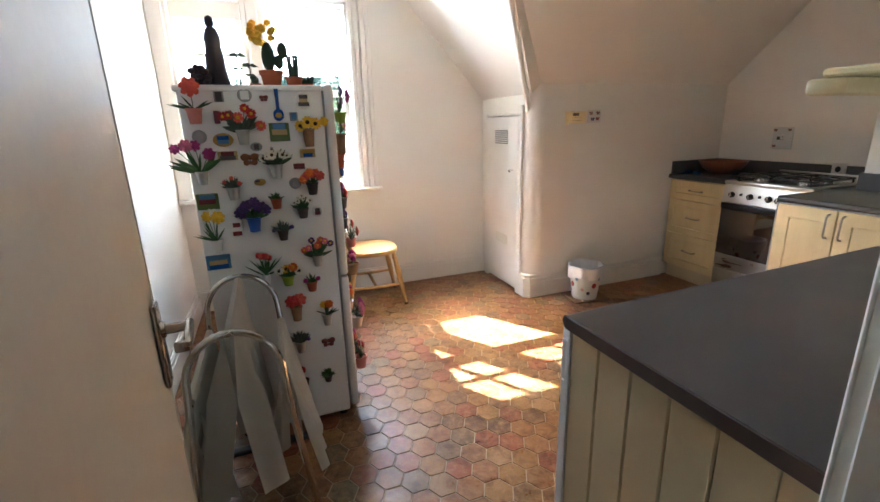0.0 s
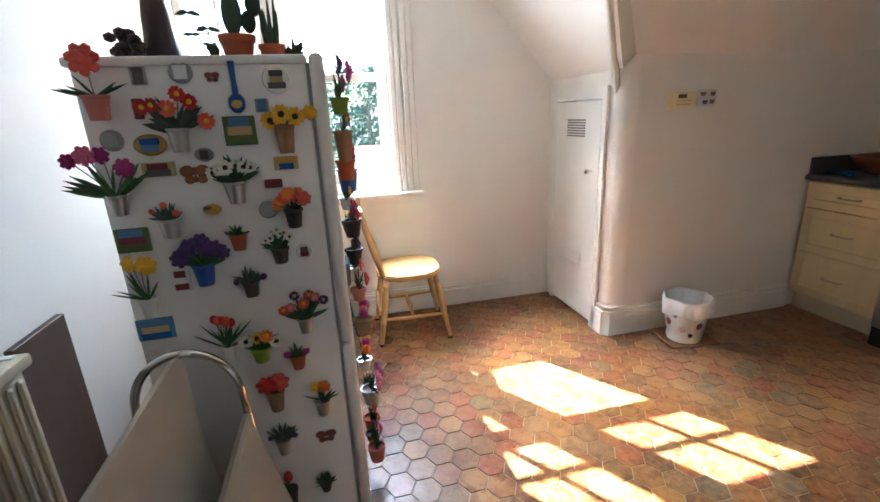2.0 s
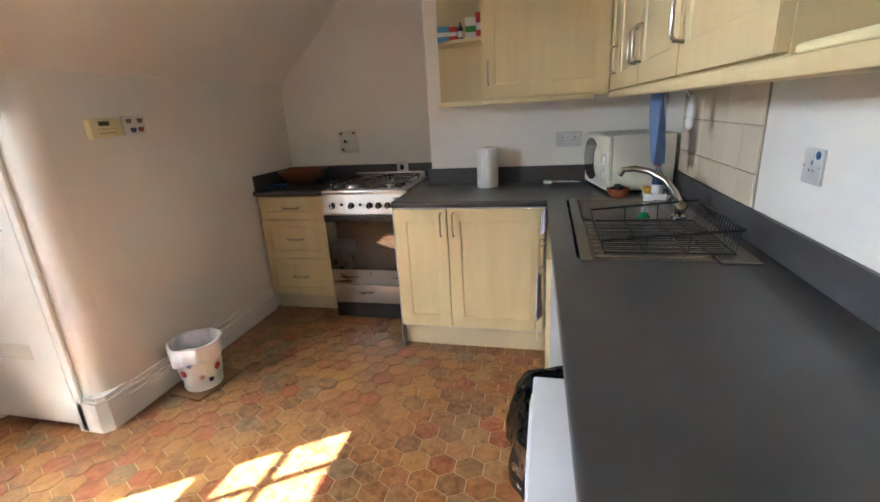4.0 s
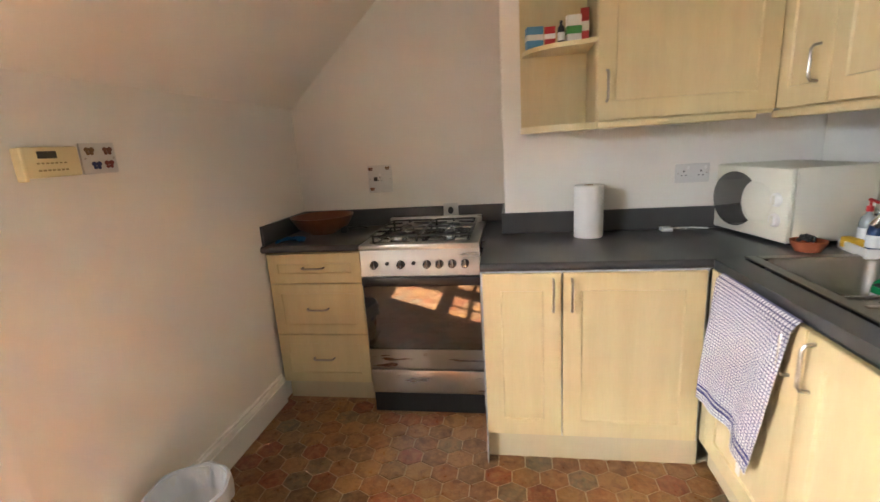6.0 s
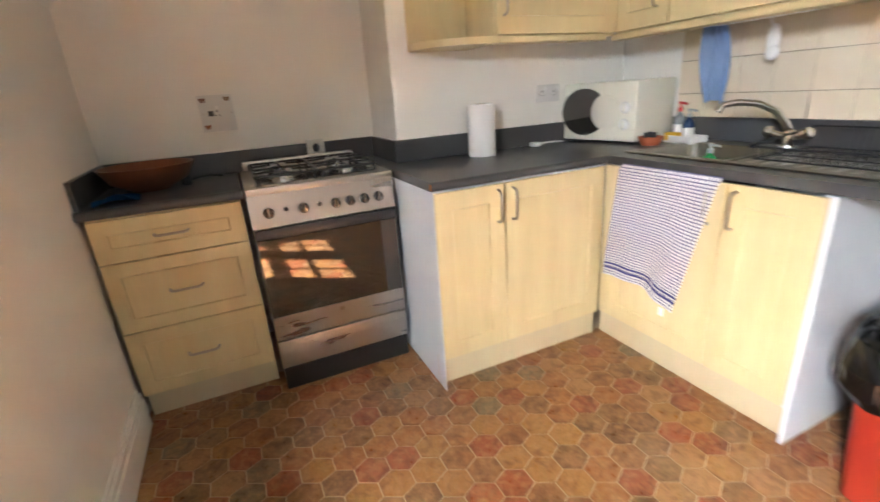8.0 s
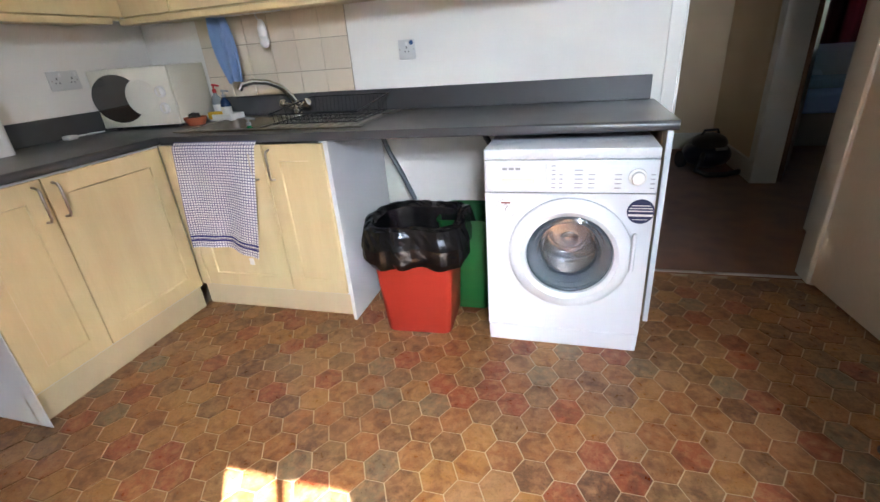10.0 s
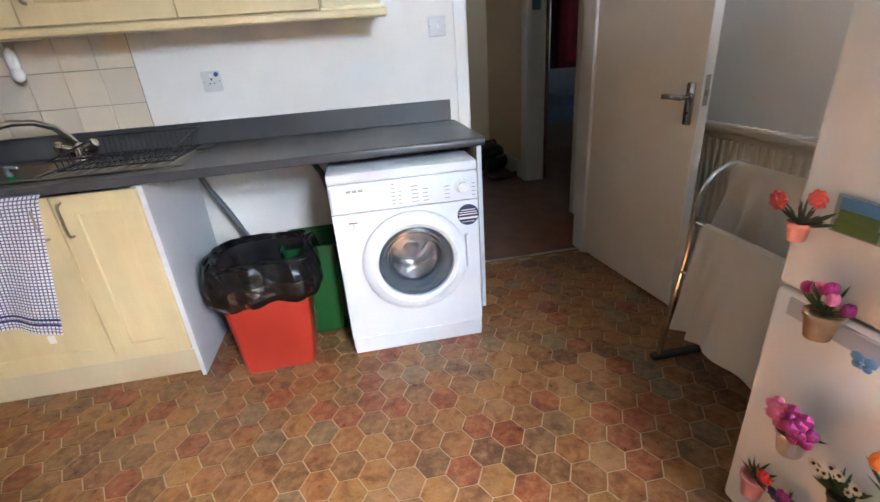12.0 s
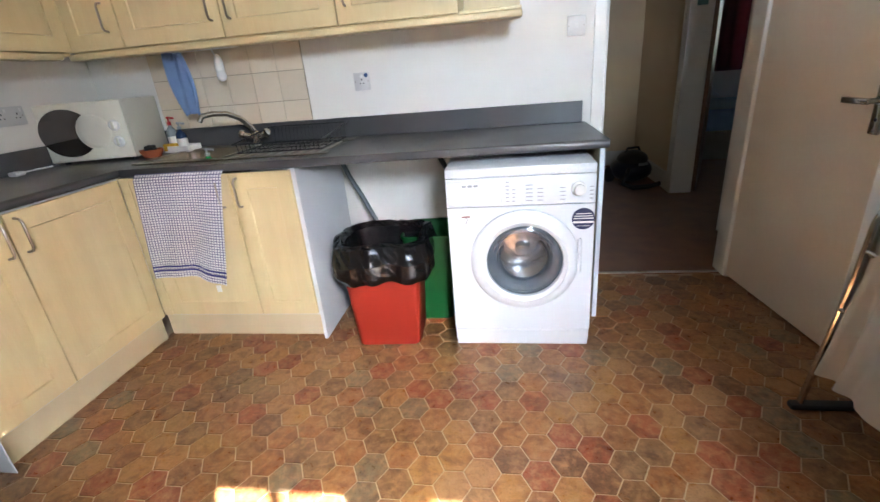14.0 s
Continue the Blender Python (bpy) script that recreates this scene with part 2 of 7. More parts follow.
def cells(bm, xs, ys, empty, z0, z1):
    """A plate over a plan grid, with the cells (i, j) in empty left out."""
    grid = {}
    def at(i, j, z):
        if (i, j, z) not in grid:
            grid[i, j, z] = bm.verts.new((xs[i], ys[j], z))
        return grid[i, j, z]
    full = {(i, j) for i in range(len(xs) - 1) for j in range(len(ys) - 1)} - set(empty)
    for i, j in full:
        ring = [(i, j), (i + 1, j), (i + 1, j + 1), (i, j + 1)]
        bm.faces.new([at(*p, z1) for p in ring])
        bm.faces.new([at(*p, z0) for p in ring[::-1]])
        for (di, dj), (p, q) in zip(((0, -1), (1, 0), (0, 1), (-1, 0)), zip(ring, ring[1:] + ring[:1])):
            if (i + di, j + dj) not in full:
                bm.faces.new((at(*p, z0), at(*q, z0), at(*q, z1), at(*p, z1)))
    return bm


def part(name, bm, mat, parent=None, label="", smooth=True):
    """One mesh object, under a thing or a part."""
    bmesh.ops.recalc_face_normals(bm, faces=bm.faces)
    me = bpy.data.meshes.new(name)
    bm.to_mesh(me)
    bm.free()
    me.materials.append(mat)
    if smooth:
        for f in me.polygons:
            f.use_smooth = True
        me.set_sharp_from_angle(angle=radians(35))
    ob = new(name, me)
    ob.parent = parent
    if label:
        ob["label"] = label
    return ob


def thing(name, label, category, at=(0, 0, 0), rz=0.0, group=""):
    ob = new(name)
    ob.empty_display_size = 0.05
    ob.matrix_basis = pose(*at, 0, 0, rz)
    return tagged(ob, label, category, group)


def setting(name, bm, mat, label, category, smooth=False):
    return tagged(part(name, bm, mat, smooth=smooth), label, category, kind="structure")


B = bmesh.new

# ---- the room ----
WX, EX, PX = -0.03, 4.37, 3.985          # west wall, cooker recess, pier face
SY, NY, TY, PY = 0.815, 4.30, 3.505, 2.235  # south wall, window wall, thermostat wall, pier side
CX, TOP = 2.425, 2.50                    # cupboard face, flat ceiling
SPRING, RISE = 1.63, 0.93               # main slope over the thermostat wall
DSPRING, DRISE = 1.56, 1.12             # slope east of the window

setting("floor", box(B(), (WX - 0.15, SY - 0.05, -0.12), (EX + 0.15, NY + 0.15, -0.0025)), GROUT, "tan grout bed under hexagonal terracotta floor tiles", "floor")
setting("floor_hall", box(B(), (-3.2, -4.6, -0.12), (2.2, SY - 0.05, 0.004)), CARPET, "worn brown hallway carpet", "floor")

w = box(B(), (-0.15 + WX, SY - 0.12, 0), (WX, NY + 0.15, TOP + 0.1))
wall_west = setting("wall_west", w, PAINT, "plain off-white painted plaster wall", "wall")
w = B()
box(w, (1.15, SY - 0.12, 0), (EX + 0.15, SY, TOP + 0.1))
box(w, (0.43, SY - 0.12, 2.04), (1.15, SY, TOP + 0.1))
box(w, (WX, SY - 0.12, 0), (0.43, SY, TOP + 0.1))
wall_south = setting("wall_south", w, PAINT, "white painted plaster wall over the worktop", "wall")
w = B()
box(w, (EX, PY, 0), (EX + 0.15, TY + 0.15, TOP + 0.1))
setting("wall_east", w, PAINT, "off-white plaster wall behind the cooker", "wall")
setting("wall_pier", box(B(), (PX, SY, 0), (EX + 0.15, PY, TOP + 0.1), 0.006, 2), PAINT, "white plastered chimney pier beside the cooker", "wall")
w = B()
WL, WR, WB, WT = 0.07, 1.29, 0.90, 2.26
box(w, (WX, NY, 0), (CX + 0.3, NY + 0.22, WB))
box(w, (WX, NY, WT), (CX + 0.3, NY + 0.22, TOP + 0.1))
box(w, (WR, NY, WB), (CX + 0.3, NY + 0.22, WT))
box(w, (WX - 0.1, NY, WB), (WL, NY + 0.22, WT))
wall_north = setting("wall_north", w, PAINT, "off-white plaster wall round the sash window", "wall")

# block that holds the cupboard, with a rounded corner
w = B()
corner = [(CX + 0.115 - 0.115 * math.cos(a), TY + 0.115 - 0.115 * math.sin(a)) for a in [math.pi / 2 * k / 8 for k in range(9)]]
prism(w, corner + [(CX + 0.13, TY + 0.13), (CX, TY + 0.13)], 0, SPRING + 0.25)
box(w, (CX + 0.115, TY, 0), (EX, TY + 0.13, SPRING + 0.12))
box(w, (CX + 0.14, TY + 0.13, 0), (EX + 0.15, NY + 0.22, SPRING + 0.2))
setting("wall_thermostat", w, PAINT, "low off-white plaster wall with a rounded corner", "wall", True)
w = B()
box(w, (CX, TY + 0.13, 1.425), (CX + 0.13, NY, DSPRING + 0.1))
box(w, (CX, TY + 0.13, 0), (CX + 0.13, 3.637, 1.425))
box(w, (CX, 4.18, 0), (CX + 0.13, NY, 1.425))
setting("wall_cupboard", w, PAINT, "narrow plaster wall round the cupboard door", "wall")


def main_z(y):
    return SPRING + RISE * (TY - y)


def dormer_z(x):
    return DSPRING + DRISE * (CX - x)


# arris where both slopes meet
def arris(z):
    return (CX - (z - DSPRING) / DRISE, TY - (z - SPRING) / RISE, z)


low, high = arris(SPRING + 0.001), arris(TOP)
w = B()
y_top = TY - (TOP - SPRING) / RISE
slope_pts = [(EX, TY, SPRING), (EX, y_top, TOP), high, low]
slab(w, slope_pts, -0.1)
setting("ceiling_slope", w, PAINT, "sloping off-white plaster ceiling over the cooker recess", "ceiling")
w = B()
x_top = CX - (TOP - DSPRING) / DRISE
slab(w, [(CX, NY, DSPRING), (x_top, NY, TOP), high, (CX, low[1], DSPRING)], 0.1)
setting("ceiling_dormer", w, PAINT, "sloping white ceiling beside the window", "ceiling")
w = B()
tube(w, [(2.475, 3.60, 1.36), (2.445, 3.575, 1.47), Vector(low), Vector(high)], [0.02, 0.022, 0.024, 0.024], 12)
setting("trim_arris", w, PAINT, "rounded plaster edge between two sloping ceilings", "trim", True)
w = prism(B(), [(WX - 0.15, SY - 0.12), (EX + 0.15, SY - 0.12), (EX + 0.15, y_top), (high[0], high[1]), (x_top, NY + 0.2), (WX - 0.15, NY + 0.2)], TOP, TOP + 0.1)
setting("ceiling", w, PAINT, "flat white plaster ceiling", "ceiling")

# ---- skirting and door trim ----
def skirting(name, x0, y0, x1, y1, side):
    """A tall moulded board along a wall; side: the way it faces."""
    b = B()
    sx, sy = side
    for depth, z0, z1 in ((0.022, 0, 0.125), (0.015, 0.125, 0.15), (0.020, 0.15, 0.158), (0.010, 0.158, 0.172)):
        xa, xb = sorted((x0, x1)) if sx == 0 else sorted((x0, x0 + sx * depth))
        ya, yb = sorted((y0, y1)) if sy == 0 else sorted((y0, y0 + sy * depth))
        box(b, (xa, ya, z0), (xb, yb, z1), 0.002)
    return setting(name, b, GLOSS_WHITE, "tall moulded skirting board in white gloss", "skirting board")


skirting("baseboard_north", WX, NY, CX, NY, (0, -1))
skirting("baseboard_thermostat", CX + 0.12, TY, 3.815, TY, (0, -1))
skirting("baseboard_west", WX, SY, WX, NY - 0.03, (1, 0))
b = B()
for r, z0, z1 in ((0.022, 0, 0.16), (0.012, 0.16, 0.185)):
    prism(b, [(CX - r, TY + 0.15), (CX - r, TY + 0.015), (CX + 0.015, TY - r), (CX + 0.125, TY - r), (CX + 0.125, TY + 0.05), (CX + 0.05, TY + 0.15)], z0, z1)
setting("baseboard_corner", b, GLOSS_WHITE, "chamfered white plinth block at the wall corner", "skirting board")

b = B()
box(b, (1.135, SY - 0.14, 0), (1.149, SY - 0.018, 2.08), 0.003)
box(b, (1.149, SY + 0.0005, 0), (1.208, SY + 0.007, 2.08), 0.003)
box(b, (0.40, SY - 0.14, 2.03), (1.135, SY + 0.006, 2.09), 0.006)
box(b, (0.385, SY - 0.14, 0), (0.445, SY - 0.005, 2.03), 0.006)
setting("trim_door", b, GLOSS_WHITE, "white gloss door frame, chipped at the edges", "door frame")
b = B()
box(b, (0.445, SY - 0.078, -0.004), (1.135, SY - 0.053, 0.009), 0.004)
setting("trim_threshold", b, STEEL, "thin pale metal strip between carpet and tiles", "threshold")


# ---- kitchen door, standing open ----
def lever_handle(parent, at, way):
    """A flat lever on a bevelled back plate; way: +1 faces +x, -1 faces -x."""
    x, y, z = at
    h = part("door_handle", box(B(), (min(x, x + way * 0.010), y - 0.021, z - 0.085), (max(x, x + way * 0.010), y + 0.021, z + 0.085), 0.004, 2), HANDLE, parent, "chrome lever handle on a plate")
    b = cyl(B(), (x + way * 0.008, y, z + 0.03), (x + way * 0.016, y, z + 0.03), 0.017, 0.015, 20)
    cyl(b, (x + way * 0.014, y, z + 0.03), (x + way * 0.060, y, z + 0.03), 0.010, seg=16)
    box(b, (min(x + way * 0.050, x + way * 0.064), y - 0.100, z + 0.019), (max(x + way * 0.050, x + way * 0.064), y + 0.012, z + 0.041), 0.005, 3)
    box(b, (min(x + way * 0.036, x + way * 0.062), y - 0.104, z + 0.020), (max(x + way * 0.036, x + way * 0.062), y - 0.092, z + 0.040), 0.004, 2)
    part("lever", b, HANDLE, h)
    for dz in (-0.072, 0.072):
        part("screw", cyl(B(), (x + way * 0.009, y, z + dz), (x + way * 0.0115, y, z + dz), 0.004, seg=10), NICKEL, h)
    b = cyl(B(), (x + way * 0.009, y, z - 0.035), (x + way * 0.0108, y, z - 0.035), 0.006, seg=12)
    part("keyhole", b, BLACK, h, "dark keyhole")
    return h


door = thing("door_1", "open flush cream-painted door with chrome lever", "door", (0.435, 0.755, 0), 5.5)
part("leaf", box(B(), (-0.042, 0, 0.012), (0, 0.80, 2.02), 0.003), CREAM_PAINT, door)
b = box(B(), (-0.044, 0.8, 0.012), (0.002, 0.803, 2.02), 0.001)
part("edge", b, GLOSS_WHITE, door, "white gloss door edge")
lever_handle(door, (0.002, 0.752, 0.965), 1)
b = box(B(), (-0.032, 0.8025, 0.96), (-0.010, 0.805, 1.08))
box(b, (-0.027, 0.8, 1.0), (-0.015, 0.815, 1.025), 0.002)
part("latch", b, NICKEL, door, "dull metal latch plate")
tagged(door, kind="structure")

# ---- cupboard in the wall ----
cup = thing("cupboard_door", "narrow white cupboard door with two slotted vents", "cupboard door", (CX, 3.632, 0))
part("leaf", box(B(), (-0.018, 0.012, 0.03), (0.012, 0.543, 1.410), 0.003), GLOSS_WHITE, cup)
b = B()
for z in range(7):
    box(b, (-0.0225, 0.175, 1.200 + z * 0.016), (-0.019, 0.385, 1.209 + z * 0.016))
part("vent", b, material("vent_shadow", (0.22, 0.21, 0.2), 0.6), cup, "slotted vent near the top")
b = B()
for z in range(6):
    box(b, (-0.0225, 0.165, 0.375 + z * 0.014), (-0.019, 0.365, 0.383 + z * 0.014))
part("vent", b, IVORY, cup, "slotted vent near the floor")
b = cyl(B(), (-0.018, 0.085, 1.000), (-0.045, 0.085, 1.005), 0.006)
ball(b, (-0.052, 0.085, 1.000), 0.016)
part("knob", b, CHROME, cup, "round chrome knob")
b = B()
box(b, (CX - 0.022, 3.597, 0), (CX - 0.001, 3.637, 1.485), 0.004)
box(b, (CX - 0.016, 4.178, 0), (CX - 0.001, 4.222, 1.435), 0.004)
box(b, (CX - 0.008, 3.637, 1.417), (CX - 0.001, 4.178, 1.432), 0.002)
setting("trim_cupboard", b, GLOSS_WHITE, "white painted frame round the cupboard", "door frame")


# ---- sash window ----
def sash_window():
    win = thing("window_1", "pair of white painted sash windows, daylight behind", "window", (0, NY, 0))
    tagged(win, kind="structure")
    b = B()
    # lining and box frame
    box(b, (WL, 0.0, WB), (WL + 0.02, 0.21, WT))
    box(b, (WR - 0.02, 0.0, WB), (WR, 0.21, WT))
    box(b, (WL, 0.0, WT - 0.02), (WR, 0.21, WT))
    box(b, (WL, 0.02, WB), (WR, 0.23, WB + 0.05))
    # mullion between both lights
    box(b, (0.545, 0.03, WB), (0.695, 0.20, WT), 0.006)
    box(b, (0.58, 0.005, WB), (0.66, 0.03, WT), 0.006)
    part("window_frame", b, GLOSS_WHITE, win)
    b = B()
    for k, (dx, dy) in enumerate(((0.0, 0.030), (0.040, 0.022), (0.085, 0.030), (0.125, 0.018))):
        box(b, (WR + dx, -dy, WB - 0.03), (WR + dx + 0.038, 0, WT + 0.09), 0.006)
    box(b, (WX + 0.001, -0.028, WT - 0.005), (WR, 0, WT + 0.10), 0.008)
    box(b, (WX + 0.001, -0.025, WB - 0.03), (WL, 0, WT - 0.005), 0.005)
    part("architrave", b, GLOSS_WHITE, win, "moulded white architrave")
    b = box(B(), (WX + 0.001, -0.075, WB - 0.045), (WR + 0.180, 0.02, WB - 0.018), 0.008, 2)
    part("window_sill", b, GLOSS_WHITE, win, "white window board")
    for x0, x1 in ((WL + 0.02, 0.545), (0.695, WR - 0.02)):
        low = B()
        y0, y1 = 0.06, 0.10
        box(low, (x0, y0, WB + 0.05), (x1, y1, WB + 0.13), 0.005)
        box(low, (x0, y0, 1.595), (x1, y1, 1.645), 0.004)
        box(low, (x0, y0, WB + 0.13), (x0 + 0.045, y1, 1.595), 0.004)
        box(low, (x1 - 0.045, y0, WB + 0.13), (x1, y1, 1.595), 0.004)
        s = part("sash", low, GLOSS_WHITE, win, "lower sash")
        p = part("pane", box(B(), (x0 + 0.04, 0.078, WB + 0.12), (x1 - 0.04, 0.082, 1.60)), GLASS, s)
        p.visible_shadow = False
        c = (x0 + x1) / 2
        h = B()
        box(h, (c - 0.03, y0 - 0.006, WB + 0.085), (c + 0.03, y0 - 0.001, WB + 0.10), 0.002)
        tube(h, [(c - 0.02, y0 - 0.004, WB + 0.10), (c - 0.015, y0 - 0.022, WB + 0.108), (c + 0.015, y0 - 0.022, WB + 0.108), (c + 0.02, y0 - 0.004, WB + 0.10)], 0.005)
        part("sash_lift", h, NICKEL, s, "dark metal sash lift")
        up = B()
        y0, y1 = 0.115, 0.155
        box(up, (x0, y0, 1.60), (x1, y1, 1.645), 0.004)
        box(up, (x0, y0, 2.130), (x1, y1, WT - 0.02), 0.004)
        box(up, (x0, y0, 1.645), (x0 + 0.045, y1, 2.130), 0.004)
        box(up, (x1 - 0.045, y0, 1.645), (x1, y1, 2.130), 0.004)
        box(up, (c - 0.009, y0, 1.645), (c + 0.009, y1, 2.130), 0.003)
        box(up, (x0 + 0.045, y0 + 0.002, 1.88), (x1 - 0.045, y1 - 0.002, 1.898), 0.003)
        s = part("sash", up, GLOSS_WHITE, win, "upper sash with thin glazing bars")
        for xa, xb in ((x0 + 0.04, c - 0.005), (c + 0.005, x1 - 0.04)):
            for za, zb in ((1.64, 1.888), (1.895, 2.135)):
                p = part("pane", box(B(), (xa, 0.133, za), (xb, 0.137, zb)), GLASS, s)
                p.visible_shadow = False
        h = box(B(), (c - 0.015, 0.065, 1.645), (c + 0.015, 0.10, 1.668), 0.003)
        part("sash_catch", h, BLACK, win, "dark sash catch")
    return win


sash_window()


# ---- kitchen units ----
def bar_handle(parent, at, length, upright=True):
    """A bowed bar on the face y = at[1], standing towards -y."""
    x, y, z = at
    h = length / 2
    pts = [(-h, 0.0), (-h + 0.004, -0.022), (-h + 0.016, -0.03), (h - 0.016, -0.03), (h - 0.004, -0.022), (h, 0.0)]
    b = B()
    tube(b, [(x, y + d, z + t) if upright else (x + t, y + d, z) for t, d in pts], 0.0052, 8)
    return part("handle", b, NICKEL, parent, "bowed nickel handle")


def shaker_front(parent, name, x0, x1, z0, z1, stile=0.07):
    """A framed front with a sunken middle panel, on the plane y = 0."""
    g = 0.0026
    b = box(B(), (x0 + g, -0.019, z0 + g), (x1 - g, 0, z1 - g))
    bmesh.ops.recalc_face_normals(b, faces=b.faces)
    face = [f for f in b.faces if f.normal.y < -0.9]
    bmesh.ops.inset_individual(b, faces=face, thickness=stile, use_even_offset=True)
    bmesh.ops.inset_individual(b, faces=face, thickness=0.004, depth=-0.0065, use_even_offset=True)
    outer = [e for e in b.edges if all(abs(v.co.y + 0.019) < 1e-5 and (min(abs(v.co.x - x0 - g), abs(v.co.x - x1 + g)) < 1e-5 or min(abs(v.co.z - z0 - g), abs(v.co.z - z1 + g)) < 1e-5) for v in e.verts)
             and (abs(e.verts[0].co.x - e.verts[1].co.x) < 1e-5 or abs(e.verts[0].co.z - e.verts[1].co.z) < 1e-5)]
    bmesh.ops.bevel(b, geom=outer, offset=0.0018, segments=2, affect="EDGES")
    return part(name, b, MAPLE, parent)


def carcass(parent, x0, x1, depth, z0, z1, mat=WHITE_BOARD, lid=True):
    b = B()
    box(b, (x0, 0.001, z0), (x0 + 0.018, depth, z1))
    box(b, (x1 - 0.018, 0.001, z0), (x1, depth, z1))
    box(b, (x0 + 0.018, 0.002, z0), (x1 - 0.018, depth, z0 + 0.018))
    box(b, (x0 + 0.018, depth - 0.01, z0 + 0.018), (x1 - 0.018, depth, z1))
    if lid:
        box(b, (x0 + 0.018, 0.002, z1 - 0.018), (x1 - 0.018, depth - 0.01, z1))
    return part("body", b, mat, parent)


UNDER = 0.868
# east run, faces west: local x runs south from the cooker side
unit = thing("base_cabinet", "pale maple base cabinet with two framed doors", "cabinet", (3.41, 2.325, 0), -90, "kitchen base units")
carcass(unit, 0, 0.84, 0.57, 0.14, UNDER)
b = box(B(), (-0.004, -0.019, 0), (-0.0005, 0.575, UNDER), 0.001)
part("side_panel", b, WHITE_BOARD, unit, "white laminate side panel")
for x0, x1, hx in ((0.0, 0.31, 0.275), (0.31, 0.83, 0.345)):
    d = shaker_front(unit, "door", x0, x1, 0.15, UNDER - 0.004)
    bar_handle(d, (hx, -0.019, 0.775), 0.13)
part("kickboard", box(B(), (-0.004, 0.04, 0), (0.86, 0.055, 0.148), 0.001), KICK, unit, "pale maple kickboard")
# south run, faces north: local x runs west
unit = thing("base_cabinet", "pale maple sink cabinet with two framed doors", "cabinet", (3.41, 1.46, 0), 180, "kitchen base units")
carcass(unit, 0.0, 0.84, 0.57, 0.14, UNDER - 0.001, WHITE_BOARD, False)
b = box(B(), (0.841, -0.002, 0.0), (0.858, 0.57, UNDER - 0.001), 0.001)
part("side_panel", b, WHITE_BOARD, unit, "white laminate side panel")
part("filler", box(B(), (0.0, -0.018, 0.15), (0.05, 0, UNDER - 0.004), 0.001), MAPLE, unit)
for x0, x1, hx in ((0.05, 0.55, 0.50), (0.55, 0.84, 0.585)):
    d = shaker_front(unit, "door", x0, x1, 0.15, UNDER - 0.004)
    bar_handle(d, (hx, -0.019, 0.775), 0.13)
part("kickboard", box(B(), (-0.04, 0.04, 0), (0.842, 0.055, 0.148), 0.001), KICK, unit, "pale maple kickboard")
# drawers left of the cooker, face west
unit = thing("drawer_unit", "pale maple unit with three framed drawers", "drawers", (3.835, 3.485, 0), -90, "kitchen base units")
carcass(unit, 0, 0.515, 0.52, 0.12, UNDER - 0.001, MAPLE)
for z0, z1 in ((0.13, 0.413), (0.413, 0.70), (0.70, UNDER - 0.004)):
    d = shaker_front(unit, "drawer", 0.0, 0.515, z0, z1, 0.052)
    bar_handle(d, (0.2575, -0.019, (z0 + z1) / 2 + 0.005), 0.115, False)
part("kickboard", box(B(), (0, 0.04, 0), (0.515, 0.055, 0.128), 0.001), KICK, unit, "pale maple kickboard")


T0, T1 = 0.870, 0.905
R = (T1 - T0) / 2
ZM = (T0 + T1) / 2
SX0, SX1, SYA, SYB = 2.455, 3.385, 0.945, 1.385     # hole for the sink
FRONT, SIDE = 1.482, 3.388
def rounded_front(b, on_edge):
    edges = [e for e in b.edges if all(on_edge(v.co) for v in e.verts) and abs(e.verts[0].co.z - e.verts[1].co.z) < 1e-5]
    bmesh.ops.bevel(b, geom=edges, offset=R * 0.92, segments=4, affect="EDGES", profile=0.5)
    return b
b = cells(B(), [1.235, SX0, SX1, SIDE, PX], [SY, SYA, SYB, FRONT, 2.33], [(1, 1), (0, 3), (1, 3), (2, 3)], T0, T1)
rounded_front(b, lambda c: (abs(c.y - FRONT) < 1e-4 and c.x < SIDE + 1e-4) or (abs(c.x - SIDE) < 1e-4 and c.y > FRONT - 1e-4))
# the long front runs a little out of true
for v in b.verts:
    if 1.40 < v.co.y < FRONT + 0.001 and v.co.x < SIDE:
        v.co.y -= 0.055 * (SIDE - v.co.x) / (SIDE - 1.235)
top = part("worktop", b, GREY_TOP)
tagged(top, "dark grey laminate worktop turning round the corner", "worktop")
edge = box(B(), (1.2315, SY + 0.02, T0 + 0.001), (1.2345, 1.413, T1 - 0.001), 0.001)
part("end_strip", edge, material("worn_edge", (0.07, 0.05, 0.045), 0.5), top, "dark worn edging strip")
chip = box(B(), (3.392, 2.327, T0 + 0.006), (3.41, 2.3315, T1 - 0.006), 0.001)
part("worn_corner", chip, material("bare_chipboard", (0.35, 0.13, 0.05), 0.8), top, "chipped brown corner")
b = cells(B(), [PX - 0.17, PX, EX], [PY - 0.001, 2.351], [], T0 + 0.0008, T1 - 0.0008)
tagged(part("worktop_strip", b, GREY_TOP), "narrow grey worktop strip beside the cooker", "worktop")
b = cells(B(), [3.806, EX], [2.957, TY], [], T0, T1)
rounded_front(b, lambda c: abs(c.x - 3.806) < 1e-4)
tagged(part("worktop", b, GREY_TOP), "short grey laminate worktop beside the cooker", "worktop")


def upstand(x0, y0, x1, y1):
    b = box(B(), (x0, y0, T1), (x1, y1, T1 + 0.105), 0.003, 2)
    return setting("trim_upstand", b, GREY_TOP, "grey laminate upstand against the wall", "upstand")


